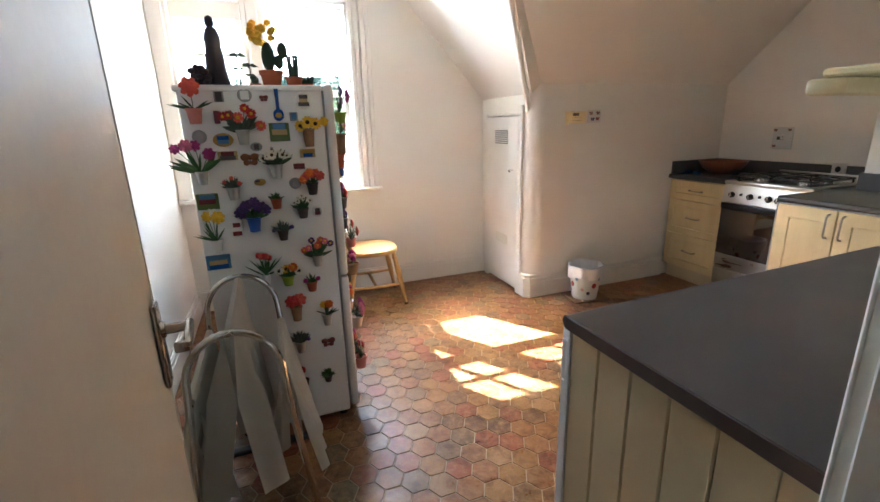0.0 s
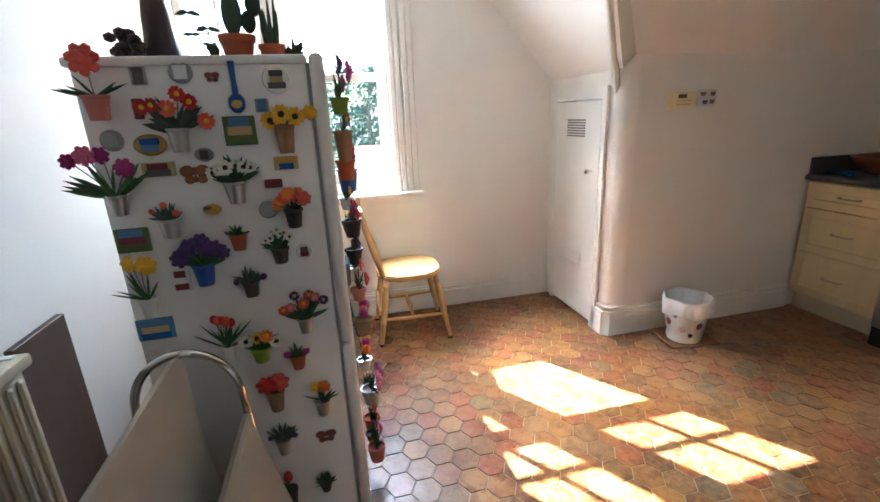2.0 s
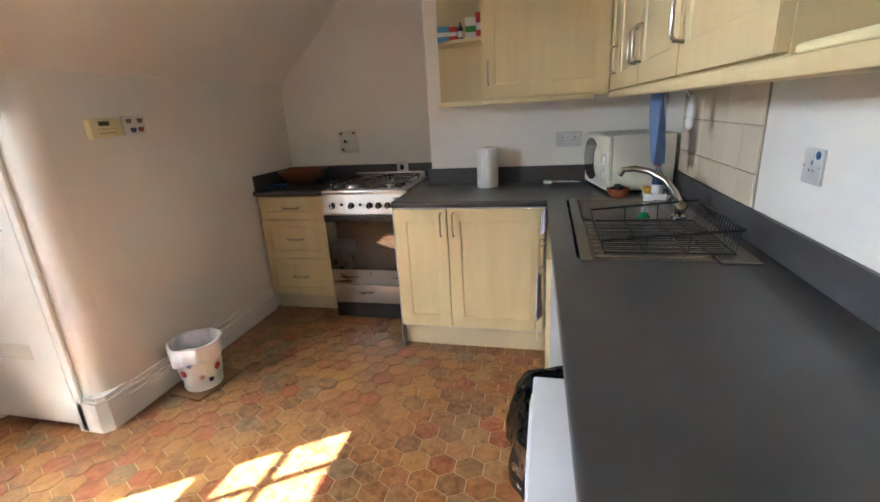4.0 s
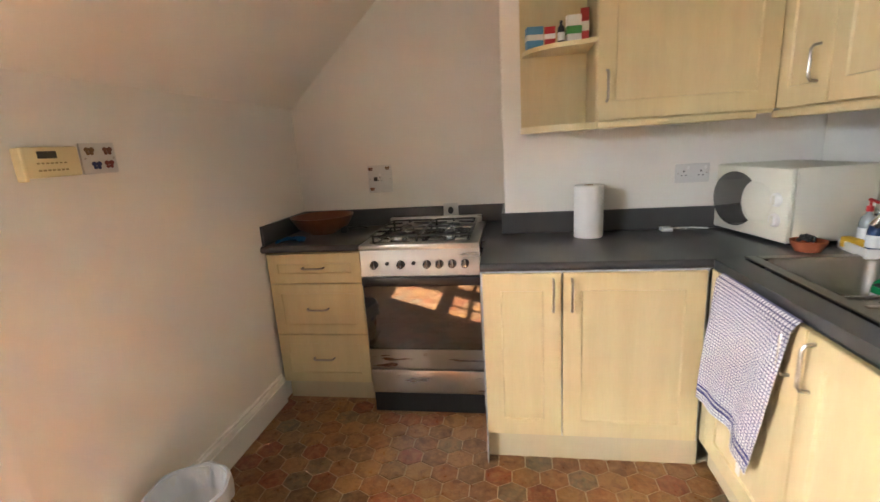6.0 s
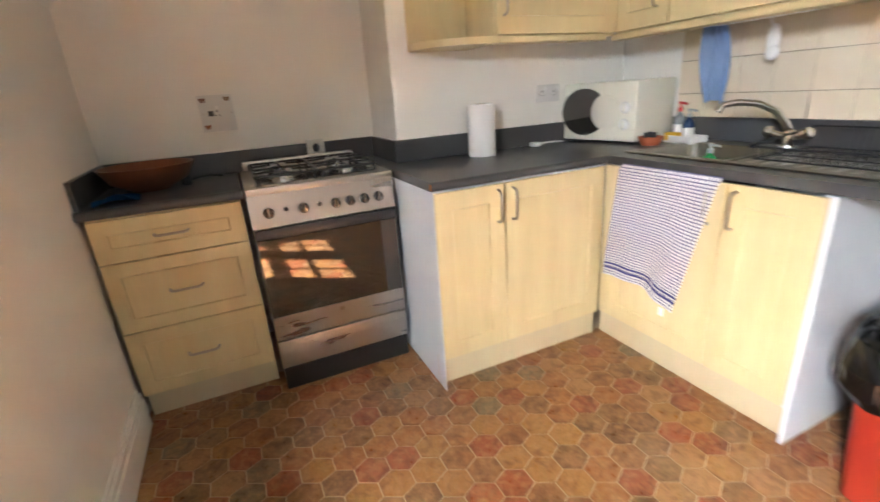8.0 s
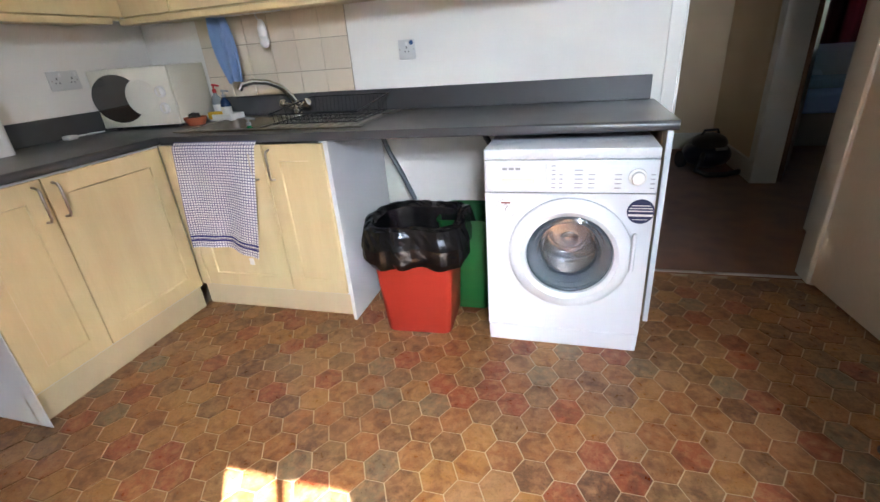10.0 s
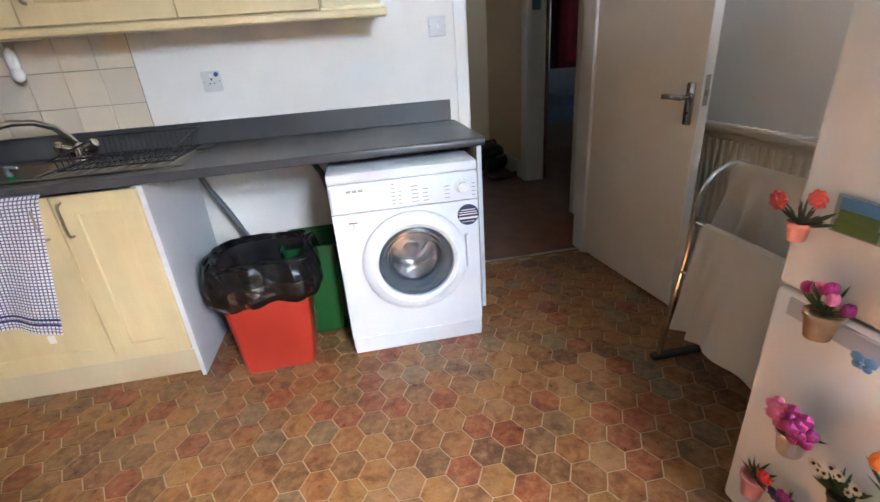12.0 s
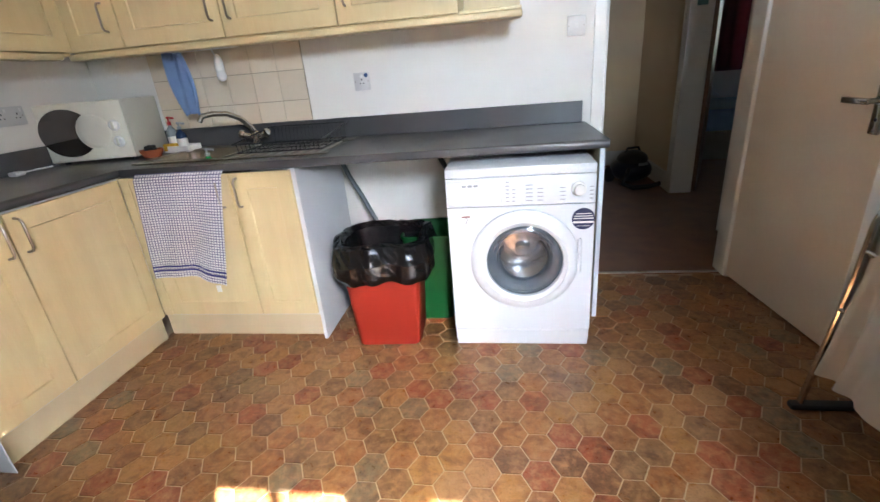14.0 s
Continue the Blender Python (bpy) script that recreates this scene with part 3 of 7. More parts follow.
upstand(1.25, SY, PX - 0.016, SY + 0.016)
upstand(PX - 0.016, SY, PX, PY + 0.016)
upstand(PX + 0.0005, PY, EX, PY + 0.016)
upstand(EX - 0.016, PY + 0.016, EX, TY)
upstand(3.83, TY - 0.016, EX - 0.016, TY)

# end panel of grooved boards under the worktop
end = thing("end_panel", "cream tongue-and-groove boards closing the worktop end", "panel", (1.262, SY, 0))
for k in range(6):
    part("board", box(B(), (-0.010, 0.004 + k * 0.099, 0.10), (0.004, 0.004 + (k + 1) * 0.099 - 0.0015, T0), 0.004), CREAM_BOARD, end)
part("edge_strip", box(B(), (-0.012, 0.598, 0.10), (0.008, 0.608, T0), 0.002), WHITE_BOARD, end, "pale edge strip")


# ---- wall cabinets ----
UZ0, UZ1 = 1.413, 2.15
wc = thing("wall_cabinet", "pale maple wall cabinet with a framed door", "wall cabinet", (3.72, 1.845, 0), -90, "kitchen wall units")
carcass(wc, 0, 0.672, PX - 3.722, UZ0, UZ1, MAPLE)
d = shaker_front(wc, "door", 0, 0.672, UZ0 + 0.012, UZ1)
bar_handle(d, (0.038, -0.019, 1.56), 0.12)
b = B()
part("light_rail", box(b, (0.001, -0.032, UZ0 - 0.020), (0.60, 0.03, UZ0 + 0.008), 0.006, 2), MAPLE, wc)
shelf = thing("corner_shelf", "open maple end shelf with curved boards", "shelf unit", (3.72, 1.845, 0), -90, "kitchen wall units")
DEP = PX - 3.722
b = box(B(), (-0.30, DEP - 0.012, UZ0 - 0.02), (-0.001, DEP, UZ1))
part("back", b, MAPLE, shelf)
for z in (UZ0 - 0.020, 1.735, 2.05):
    big = 0.03 if z < UZ0 else 0.0
    out = [(0.0, DEP - 0.013), (-0.0005, -big)] + [(-0.05 - (0.24 + big * 0.5) * math.sin(a), 0.03 - big * 2 + (DEP - 0.06 + big * 1.6) * (1 - math.cos(a))) for a in [math.pi / 2 * k / 10 for k in range(11)]] + [(-0.29, DEP - 0.013)]
    part("shelf", prism(B(), out[::-1], z, z + 0.019 + big * 0.3), MAPLE, shelf)
# south run of wall cabinets: local x runs west from the corner
def wall_door_unit(x0, x1, hx):
    u = thing("wall_cabinet", "pale maple wall cabinet with a framed door", "wall cabinet", (x0, 1.15, 0), 180, "kitchen wall units")
    carcass(u, 0, x0 - x1, 1.15 - SY - 0.002, UZ0, UZ1, MAPLE)
    d = shaker_front(u, "door", 0, x0 - x1, UZ0 + 0.012, UZ1)
    bar_handle(d, (hx, -0.019, 1.56), 0.12)


wall_door_unit(3.72, 3.42, 0.24)
wall_door_unit(3.42, 2.90, 0.475)
wall_door_unit(2.90, 2.36, 0.045)
wall_door_unit(2.36, 1.83, 0.045)
b = box(B(), (1.56, 1.10, UZ0 - 0.022), (3.74, 1.17, UZ0 + 0.008), 0.008, 2)
tagged(part("light_rail", b, MAPLE), "long cream light rail under the wall cabinets", "rail")
u = thing("corner_shelf", "open cream end shelf below the wall cabinets", "shelf unit", (1.828, 1.15, 0), 180, "kitchen wall units")
part("back", box(B(), (0, 1.15 - SY - 0.014, UZ0), (0.27, 1.15 - SY - 0.002, UZ1)), MAPLE, u)
part("shelf", box(B(), (0.001, 0.004, UZ0 + 0.009), (0.265, 0.264, UZ0 + 0.024), 0.004), CREAM_FRAME, u)
part("shelf", box(B(), (0.001, 0.03, 1.74), (0.24, 0.264, 1.758), 0.004), CREAM_FRAME, u)

# ---- splashback tiles ----
SPLASH = material("cream_wall_tile", (0.72, 0.62, 0.48), 0.25, color2=(0.66, 0.56, 0.42), scale=4, fine=30, bump=0.04, per_object=0.04)
back = setting("trim_splashback", box(B(), (2.700, SY, 1.008), (3.604, SY + 0.004, 1.432)), material("tile_joint", (0.34, 0.29, 0.22), 0.8), "cream wall tiles behind the sink", "tiles")
for i in range(6):
    for z0, z1 in ((1.012, 1.119), (1.122, 1.272), (1.275, 1.425)):
        b = box(B(), (2.703 + i * 0.15, SY + 0.003, z0), (2.703 + i * 0.15 + 0.1475, SY + 0.010, z1), 0.0015)
        part("wall_tile", b, SPLASH, back)


# ---- sockets and switches ----
def wall_plate(name, label, category, m, w, h, holes=0, rocker=False):
    """A plate on local y = 0 facing -y; m places it."""
    t = thing(name, label, category)
    t.matrix_basis = m
    part("plate", box(B(), (-w / 2, -0.009, -h / 2), (w / 2, 0, h / 2), 0.003, 2), PLATE, t)
    for k in range(holes):
        cx = (k - (holes - 1) / 2) * w * 0.5
        b = B()
        box(b, (cx - 0.003, -0.0098, 0.005), (cx + 0.003, -0.0092, 0.014))
        box(b, (cx - 0.012, -0.0098, -0.012), (cx - 0.006, -0.0092, -0.007))
        box(b, (cx + 0.006, -0.0098, -0.012), (cx + 0.012, -0.0092, -0.007))
        part("pin_holes", b, BLACK, t)
        part("rocker", box(B(), (cx - 0.004 + (0.018 if holes > 1 else 0), -0.013, 0.018), (cx + 0.006 + (0.018 if holes > 1 else 0), -0.009, 0.034), 0.001), WHITE_PLASTIC, t)
    if rocker:
        part("rocker", box(B(), (-0.008, -0.014, -0.012), (0.008, -0.009, 0.012), 0.001), WHITE_PLASTIC, t)
    for sx in (-1, 1):
        part("screw", cyl(B(), (sx * w * 0.41, -0.010, 0), (sx * w * 0.41, -0.0085, 0), 0.003, seg=10), NICKEL, t)
    return t


wall_plate("double_socket", "white double socket above the worktop", "socket", pose(PX, 1.360, 1.168, 0, 0, -90), 0.150, 0.088, 2)
s = wall_plate("single_socket", "white single socket with a blue sticker", "socket", pose(2.39, SY, 1.187, 0, 0, 180), 0.086, 0.090, 1)
part("sticker", ball(B(), (0.026, -0.011, 0.030), 0.011, (1, 0.3, 1)), material("blue_sticker", (0.03, 0.09, 0.22), 0.4), s, "blue sticker")
wall_plate("light_switch", "white wall switch beside the doorway", "switch", pose(1.292, SY, 1.356, 0, 0, 180), 0.086, 0.090, 0, True)
s = wall_plate("cooker_socket", "cooker switch on a clear plate with butterflies", "socket", pose(EX, 2.985, 1.19, 0, 0, -90), 0.150, 0.165, 1)
BUTTER = [material("butterfly_brown", (0.16, 0.06, 0.03), 0.6), material("butterfly_blue", (0.02, 0.03, 0.12), 0.5), material("butterfly_gold", (0.20, 0.11, 0.04), 0.5),
          material("butterfly_red", (0.20, 0.04, 0.03), 0.6), material("butterfly_orange", (0.26, 0.09, 0.03), 0.6)]


def butterfly(parent, x, z, size, mat, y=-0.0095):
    b = B()
    for sx in (-1, 1):
        ball(b, (x + sx * size * 0.42, y - 0.003, z + size * 0.22), size * 0.42, (1, 0.22, 0.85), 2)
        ball(b, (x + sx * size * 0.34, y - 0.003, z - size * 0.28), size * 0.30, (1, 0.25, 0.9), 2)
    cyl(b, (x, y - 0.004, z - size * 0.45), (x, y - 0.004, z + size * 0.45), size * 0.07, seg=6)
    return part("butterfly", b, mat, parent)


for dx, dz, k in ((-0.055, 0.06, 0), (0.05, 0.062, 2), (-0.052, -0.06, 4)):
    butterfly(s, dx, dz, 0.018, BUTTER[k])
part("neon", box(B(), (-0.04, -0.012, -0.012), (-0.015, -0.009, 0.012), 0.001), BLACK, s, "dark rocker switches")
iso = wall_plate("isolator", "small white fused outlet behind the cooker", "socket", pose(EX - 0.016, 2.56, 0.985, 0, 0, -90), 0.09, 0.085)
part("plug", ball(B(), (0.0, -0.018, 0.0), 0.017, (1, 1, 1.3)), BLACK_RUBBER, iso, "round black plug")

th = thing("thermostat", "yellowed heating controller with a small display", "thermostat")
th.matrix_basis = pose(2.815, TY, 1.388, 0, 0, 0)
part("case", box(B(), (-0.085, -0.030, -0.042), (0.075, 0, 0.042), 0.006, 2), YELLOWED, th)
part("display", box(B(), (-0.050, -0.032, 0.010), (0.005, -0.0295, 0.030), 0.001), material("lcd", (0.05, 0.045, 0.03), 0.3), th, "dark little display")
b = B()
for i in range(7):
    box(b, (-0.055 + i * 0.013, -0.032, -0.025), (-0.047 + i * 0.013, -0.0295, -0.020))
    box(b, (-0.055 + i * 0.013, -0.032, -0.005), (-0.049 + i * 0.013, -0.0295, -0.001))
part("keys", b, material("dim_print", (0.35, 0.27, 0.12), 0.6), th, "rows of tiny keys")
part("flap", box(B(), (-0.098, -0.034, -0.050), (-0.086, -0.004, 0.040), 0.003), YELLOWED, th, "open hinged flap")
pl = wall_plate("switch_plate", "clear switch plate with four butterflies", "switch", pose(2.978, TY, 1.393, 0, 0, 0), 0.125, 0.095, 0, False)
for dx, dz, k in ((-0.035, 0.022, 2), (0.03, 0.022, 0), (-0.018, -0.022, 1), (0.028, -0.020, 3)):
    butterfly(pl, dx, dz, 0.022, BUTTER[k])


# ---- cooker ----
def cooker():
    t = thing("cooker", "stainless gas cooker with a dark glass oven door", "cooker", (3.755, 2.948, 0), -90)
    W, D = 0.592, 0.585
    part("body", box(B(), (0.004, 0.031, 0.02), (W - 0.004, D, 0.88), 0.003), STEEL, t)
    part("plinth", box(B(), (0.004, 0.006, 0.0), (W - 0.004, 0.029, 0.108), 0.002), material("black_plinth", (0.007, 0.007, 0.007), 0.45, color2=(0.011, 0.010, 0.010), scale=10, fine=120, bump=0.08), t, "black plinth")
    part("drawer", box(B(), (0.0, 0.0, 0.112), (W, 0.03, 0.243), 0.004, 2), STEEL, t, "steel drawer front")
    door_p = part("oven_door", box(B(), (0.0, -0.002, 0.252), (W, 0.03, 0.745), 0.004, 2), STEEL, t, "oven door")
    part("glass", box(B(), (0.004, -0.006, 0.362), (W - 0.004, -0.0015, 0.705), 0.002), OVEN_GLASS, door_p, "dark mirror-like glass")
    b = box(B(), (0.0, -0.012, 0.705), (W, 0.0, 0.748), 0.005, 2)
    part("door_grip", b, BLACK, door_p, "black grip strip")
    part("badge", box(B(), (0.285, -0.0035, 0.325), (0.307, -0.0015, 0.343)), NICKEL, door_p, "small badge")
    b = B()
    q = [(0, -0.004, 0.755), (W, -0.004, 0.755), (W, 0.012, 0.885), (0, 0.012, 0.885)]
    slab(b, q, -0.03)
    panel = part("control_panel", b, STEEL, t, "brushed control panel")
    for k, (x, r) in enumerate(((0.07, 0.021), (0.205, 0.021), (0.335, 0.021), (0.397, 0.021), (0.459, 0.021), (0.521, 0.021))):
        z, y = 0.812, 0.001
        b = cyl(B(), (x, y + 0.002, z), (x, y - 0.018, z - 0.003), r, r * 0.86, 20)
        kn = part("knob", b, BLACK, panel, "black knob with a steel pointer")
        b = box(B(), (x - 0.005, y - 0.026, z - 0.016), (x + 0.005, y - 0.016, z + 0.022), 0.002)
        cyl(b, (x, y - 0.016, z - 0.006), (x, y - 0.023, z - 0.007), 0.010, seg=14)
        part("pointer", b, CHROME, kn)
    for x in (0.137, 0.270):
        part("button", cyl(B(), (x, 0.004, 0.818), (x, -0.006, 0.817), 0.009, seg=14), BLACK, panel)
    # hob
    part("hob", box(B(), (-0.002, 0.0, 0.884), (W + 0.002, D, 0.912), 0.006, 2), STEEL, t, "steel hob")
    well = box(B(), (0.05, 0.06, 0.9125), (W - 0.05, 0.50, 0.9145), 0.001)
    part("hob_well", well, CHROME, t, "shiny sunken tray")
    part("back_trim", box(B(), (0.02, D - 0.035, 0.905), (W - 0.02, D - 0.002, 0.955), 0.004, 2), STEEL, t, "raised steel rim")
    for x, y, r in ((0.16, 0.17, 0.048), (0.16, 0.39, 0.032), (0.43, 0.17, 0.030), (0.43, 0.39, 0.036)):
        br = part("burner", lathe(B(), [(r * 1.25, 0), (r * 1.25, 0.008), (r, 0.010), (r, 0.016), (0, 0.017)], 20, (x, y, 0.913)), CHROME, t, "gas burner")
        part("burner_cap", lathe(B(), [(r * 0.92, 0), (r * 0.92, 0.005), (r * 0.8, 0.008), (0, 0.008)], 20, (x, y, 0.930)), BLACK, br)
    for x0, x1 in ((0.045, 0.292), (0.300, W - 0.045)):
        b = B()
        y0, y1, z = 0.05, 0.51, 0.945
        tube(b, [(x0 + 0.02, y0, z), (x1 - 0.005, y0, z), (x1, y0 + 0.02, z), (x1, y1 - 0.02, z), (x1 - 0.02, y1, z), (x0 + 0.02, y1, z), (x0, y1 - 0.02, z), (x0, y0 + 0.02, z)], 0.0055, 8, True)
        cx = (x0 + x1) / 2
        for cy in (0.17, 0.39):
            for px_, py_ in ((x0, cy), (x1, cy), (cx, cy - 0.115), (cx, cy + 0.115)):
                ex, ey = cx + (px_ - cx) * 0.28, cy + (py_ - cy) * 0.28
                tube(b, [(px_, py_, z), (ex, ey, z + 0.004)], 0.005, 6)
        for fx in (x0 + 0.012, x1 - 0.012):
            for fy in (y0 + 0.012, y1 - 0.012):
                cyl(b, (fx, fy, 0.912), (fx, fy, z), 0.006, seg=8)
        tube(b, [(x0, 0.28, z), (x1, 0.28, z)], 0.0055, 8)
        part("pan_support", b, BLACK, t, "black pan support")


cooker()


# ---- washing machine ----
def washing_machine():
    t = thing("washing_machine", "white front-loading washing machine under the worktop", "washing machine", (1.893, 1.497, 0), 180)
    W, D, H = 0.600, 0.55, 0.832
    b = B()
    box(b, (0, 0.010, 0.02), (0.02, D, 0.792))
    box(b, (W - 0.02, 0.010, 0.02), (W, D, 0.792))
    box(b, (0.02, 0.011, 0.02), (W - 0.02, D, 0.05))
    box(b, (0.02, 0.011, 0.76), (W - 0.02, D, 0.792))
    box(b, (0.02, 0.30, 0.05), (W - 0.02, D, 0.76))
    part("body", b, APPLIANCE, t)
    part("lid", box(B(), (-0.001, -0.004, 0.794), (W + 0.001, D, H), 0.006, 2), APPLIANCE, t, "white lid")
    # front sheet with the round door opening
    b = B()
    c, z0, z1, rad = (0.317, 0.426), 0.084, 0.668, 0.165
    angles = sorted([math.tau * k / 48 for k in range(48)] + [math.atan2(z - c[1], x - c[0]) % math.tau for x in (0, W) for z in (z0, z1)])
    loops = []
    for y in (-0.002, 0.010):
        inner, outer = [], []
        for a in angles:
            ca, sa = math.cos(a), math.sin(a)
            reach = min((W - c[0]) / ca if ca > 1e-6 else 9, -c[0] / ca if ca < -1e-6 else 9, (z1 - c[1]) / sa if sa > 1e-6 else 9, (z0 - c[1]) / sa if sa < -1e-6 else 9)
            inner.append(b.verts.new((c[0] + rad * ca, y, c[1] + rad * sa)))
            outer.append(b.verts.new((c[0] + reach * ca, y, c[1] + reach * sa)))
        loops.append((inner, outer))
    for k in range(len(angles)):
        j = (k + 1) % len(angles)
        for inner, outer in loops:
            b.faces.new((inner[k], inner[j], outer[j], outer[k]))
        b.faces.new((loops[0][0][k], loops[0][0][j], loops[1][0][j], loops[1][0][k]))
        b.faces.new((loops[0][1][k], loops[0][1][j], loops[1][1][j], loops[1][1][k]))
    part("front", b, APPLIANCE, t)
    part("plinth", box(B(), (0.004, 0.0, 0.0), (W - 0.004, 0.02, 0.080), 0.003), APPLIANCE, t, "white kick panel")
    pn = part("control_panel", box(B(), (0.0, -0.008, 0.672), (W, 0.010, 0.792), 0.005, 2), APPLIANCE, t, "control panel")
    dr = part("detergent_drawer", box(B(), (0.008, -0.0105, 0.68), (0.228, -0.006, 0.782), 0.003), APPLIANCE, pn)
    part("grip", box(B(), (0.065, -0.0125, 0.702), (0.185, -0.0095, 0.724), 0.002), IVORY, dr, "shallow grip")
    grey = material("grey_print", (0.30, 0.31, 0.33), 0.6)
    b = B()
    for x, n, w in ((0.245, 6, 0.014), (0.272, 4, 0.012), (0.325, 5, 0.028), (0.372, 4, 0.022), (0.46, 4, 0.022), (0.575, 4, 0.014)):
        for k in range(n):
            box(b, (x, -0.0088, 0.690 + k * 0.016), (x + w, -0.0076, 0.6935 + k * 0.016))
    part("markings", b, grey, pn, "small grey programme markings")
    b = B()
    for k in range(3):
        box(b, (0.068 + k * 0.024, -0.0112, 0.757), (0.068 + k * 0.024 + 0.018, -0.0101, 0.766))
    part("markings", b, grey, pn, "plain grey maker's mark")
    for z in (0.705, 0.725, 0.745, 0.762):
        part("button", cyl(B(), (0.268, -0.006, z), (0.268, -0.012, z), 0.005, seg=10), WHITE_PLASTIC, pn)
    dial = part("dial", lathe(B(), [(0.030, 0), (0.029, 0.008), (0.022, 0.010), (0.020, 0.026), (0, 0.027)], 24), WHITE_PLASTIC, pn, "round white dial")
    dial.matrix_basis = pose(0.533, -0.008, 0.732, 90, 0, 0)
    c = (0.317, 0.426)
    ring = part("door_ring", lathe(B(), [(0.228, 0), (0.226, 0.014), (0.205, 0.030), (0.180, 0.034), (0.163, 0.024), (0.158, 0.004)], 48), APPLIANCE, t, "round white door ring")
    ring.matrix_basis = pose(c[0], -0.002, c[1], 90, 0, 0)
    part("door_glass", lathe(B(), [(0.159, 0.014), (0.140, 0.022), (0.118, 0.016), (0.100, -0.035), (0.05, -0.055), (0, -0.058)], 48), material("smoked_glass", (0.62, 0.68, 0.74), 0.03, color2=(0.6, 0.66, 0.72), bump=0.0, transmission=0.9), ring, "bowl of smoky glass")
    part("door_bowl", lathe(B(), [(0.163, 0.004), (0.158, -0.030), (0.128, -0.045), (0.126, -0.075)], 48), material("grey_gasket", (0.10, 0.13, 0.17), 0.3), ring, "blue-grey inner rim")
    part("drum", lathe(B(), [(0.126, -0.075), (0.150, -0.080), (0.150, -0.26), (0.05, -0.265), (0.045, -0.245), (0, -0.24)], 48), CHROME, ring, "steel drum")
    b = box(B(), (0.535, -0.034, 0.375), (0.550, -0.020, 0.53), 0.006, 2)
    part("door_grip", b, APPLIANCE, t, "door release grip")
    st = lathe(B(), [(0.045, 0), (0.045, 0.0008), (0, 0.0008)], 32)
    s1 = part("sticker", st, material("pale_sticker", (0.82, 0.82, 0.80), 0.5), t, "round white sticker with fine print")
    s1.matrix_basis = pose(0.078, -0.002, 0.606, 90, 0, 0)
    b = B()
    for k in range(22):
        a = radians(20 + k * 14.5)
        if 245 < math.degrees(a) % 360 < 290:
            continue
        box(b, (0.038 * math.cos(a) - 0.002, 0.038 * math.sin(a) - 0.002, 0.0009), (0.038 * math.cos(a) + 0.002, 0.038 * math.sin(a) + 0.002, 0.0013))
    tube(b, [(-0.008, 0.012, 0.0012), (0.0, 0.018, 0.0012), (0.007, 0.010, 0.0012), (-0.002, -0.002, 0.0012), (-0.002, -0.010, 0.0012)], 0.0022, 5)
    part("print", b, grey, s1)
    b = B()
    box(b, (-0.018, 0.020, 0.0009), (0.018, 0.026, 0.0013))
    part("print", b, BUTTER[3], s1, "red line of print")
    st = lathe(B(), [(0.046, 0), (0.046, 0.0008), (0, 0.0008)], 32)
    s2 = part("sticker", st, material("navy_sticker", (0.012, 0.018, 0.07), 0.45), t, "round navy sticker with white bands")
    s2.matrix_basis = pose(0.556, -0.002, 0.604, 90, 0, 0)
    b = B()
    for z, w, h in ((0.022, 0.030, 0.003), (0.012, 0.038, 0.003), (0.002, 0.040, 0.004), (-0.014, 0.041, 0.008), (-0.030, 0.026, 0.002)):
        box(b, (-w, z - h / 2, 0.0009), (w, z + h / 2, 0.0013))
    part("print", b, WHITE_PLASTIC, s2)
    for sx in (0.05, W - 0.05):
        for y in (0.04, D - 0.05):
            part("foot", cyl(B(), (sx, y, 0), (sx, y, 0.025), 0.02, seg=10), BLACK_RUBBER, t)


washing_machine()


# ---- bins under the worktop ----
def tapered_bin(name, label, at, rz, w0, d0, w1, d1, h, mat, category="bin"):
    t = thing(name, label, category, at, rz)
    b = B()
    def ring(w, d, z, r=0.03):
        pts = []
        for sx, sy, a0 in ((1, 1, 0), (-1, 1, 90), (-1, -1, 180), (1, -1, 270)):
            for k in range(5):
                a = radians(a0 + k * 22.5)
                pts.append((sx * (w / 2 - r) + r * math.cos(a), sy * (d / 2 - r) + r * math.sin(a), z))
        return [b.verts.new(p) for p in pts]
    rings = [ring(w0 - 0.01, d0 - 0.01, 0), ring(w0, d0, 0.008), ring(w1, d1, h), ring(w1 + 0.012, d1 + 0.012, h), ring(w1 + 0.012, d1 + 0.012, h - 0.012), ring(w1 - 0.006, d1 - 0.006, h - 0.014), ring(w0 - 0.012, d0 - 0.012, 0.015)]
    for a, c in zip(rings, rings[1:]):
        for k in range(len(a)):
            j = (k + 1) % len(a)
            b.faces.new((a[k], a[j], c[j], c[k]))
    b.faces.new(rings[0][::-1])
    b.faces.new(rings[-1])
    part("bucket", b, mat, t)
    return t


RED = material("red_plastic", (0.38, 0.028, 0.014), 0.42, color2=(0.33, 0.024, 0.012), scale=5, fine=120, bump=0.05)
GREEN = material("green_plastic", (0.010, 0.105, 0.022), 0.4, color2=(0.008, 0.08, 0.018), scale=5, fine=120, bump=0.05)
BIN_BAG = material("black_bin_liner", (0.005, 0.005, 0.006), 0.20, color2=(0.008, 0.008, 0.008), scale=9, fine=30, bump=0.3)
bin_red = tapered_bin("waste_bin", "red plastic bin lined with a black bag", (2.225, 1.365, 0), 3, 0.30, 0.30, 0.37, 0.33, 0.50, RED)
b = B()
n = 64
rows = []
rnd = random.Random(4)
phase = [rnd.uniform(0, 6.28) for _ in range(6)]
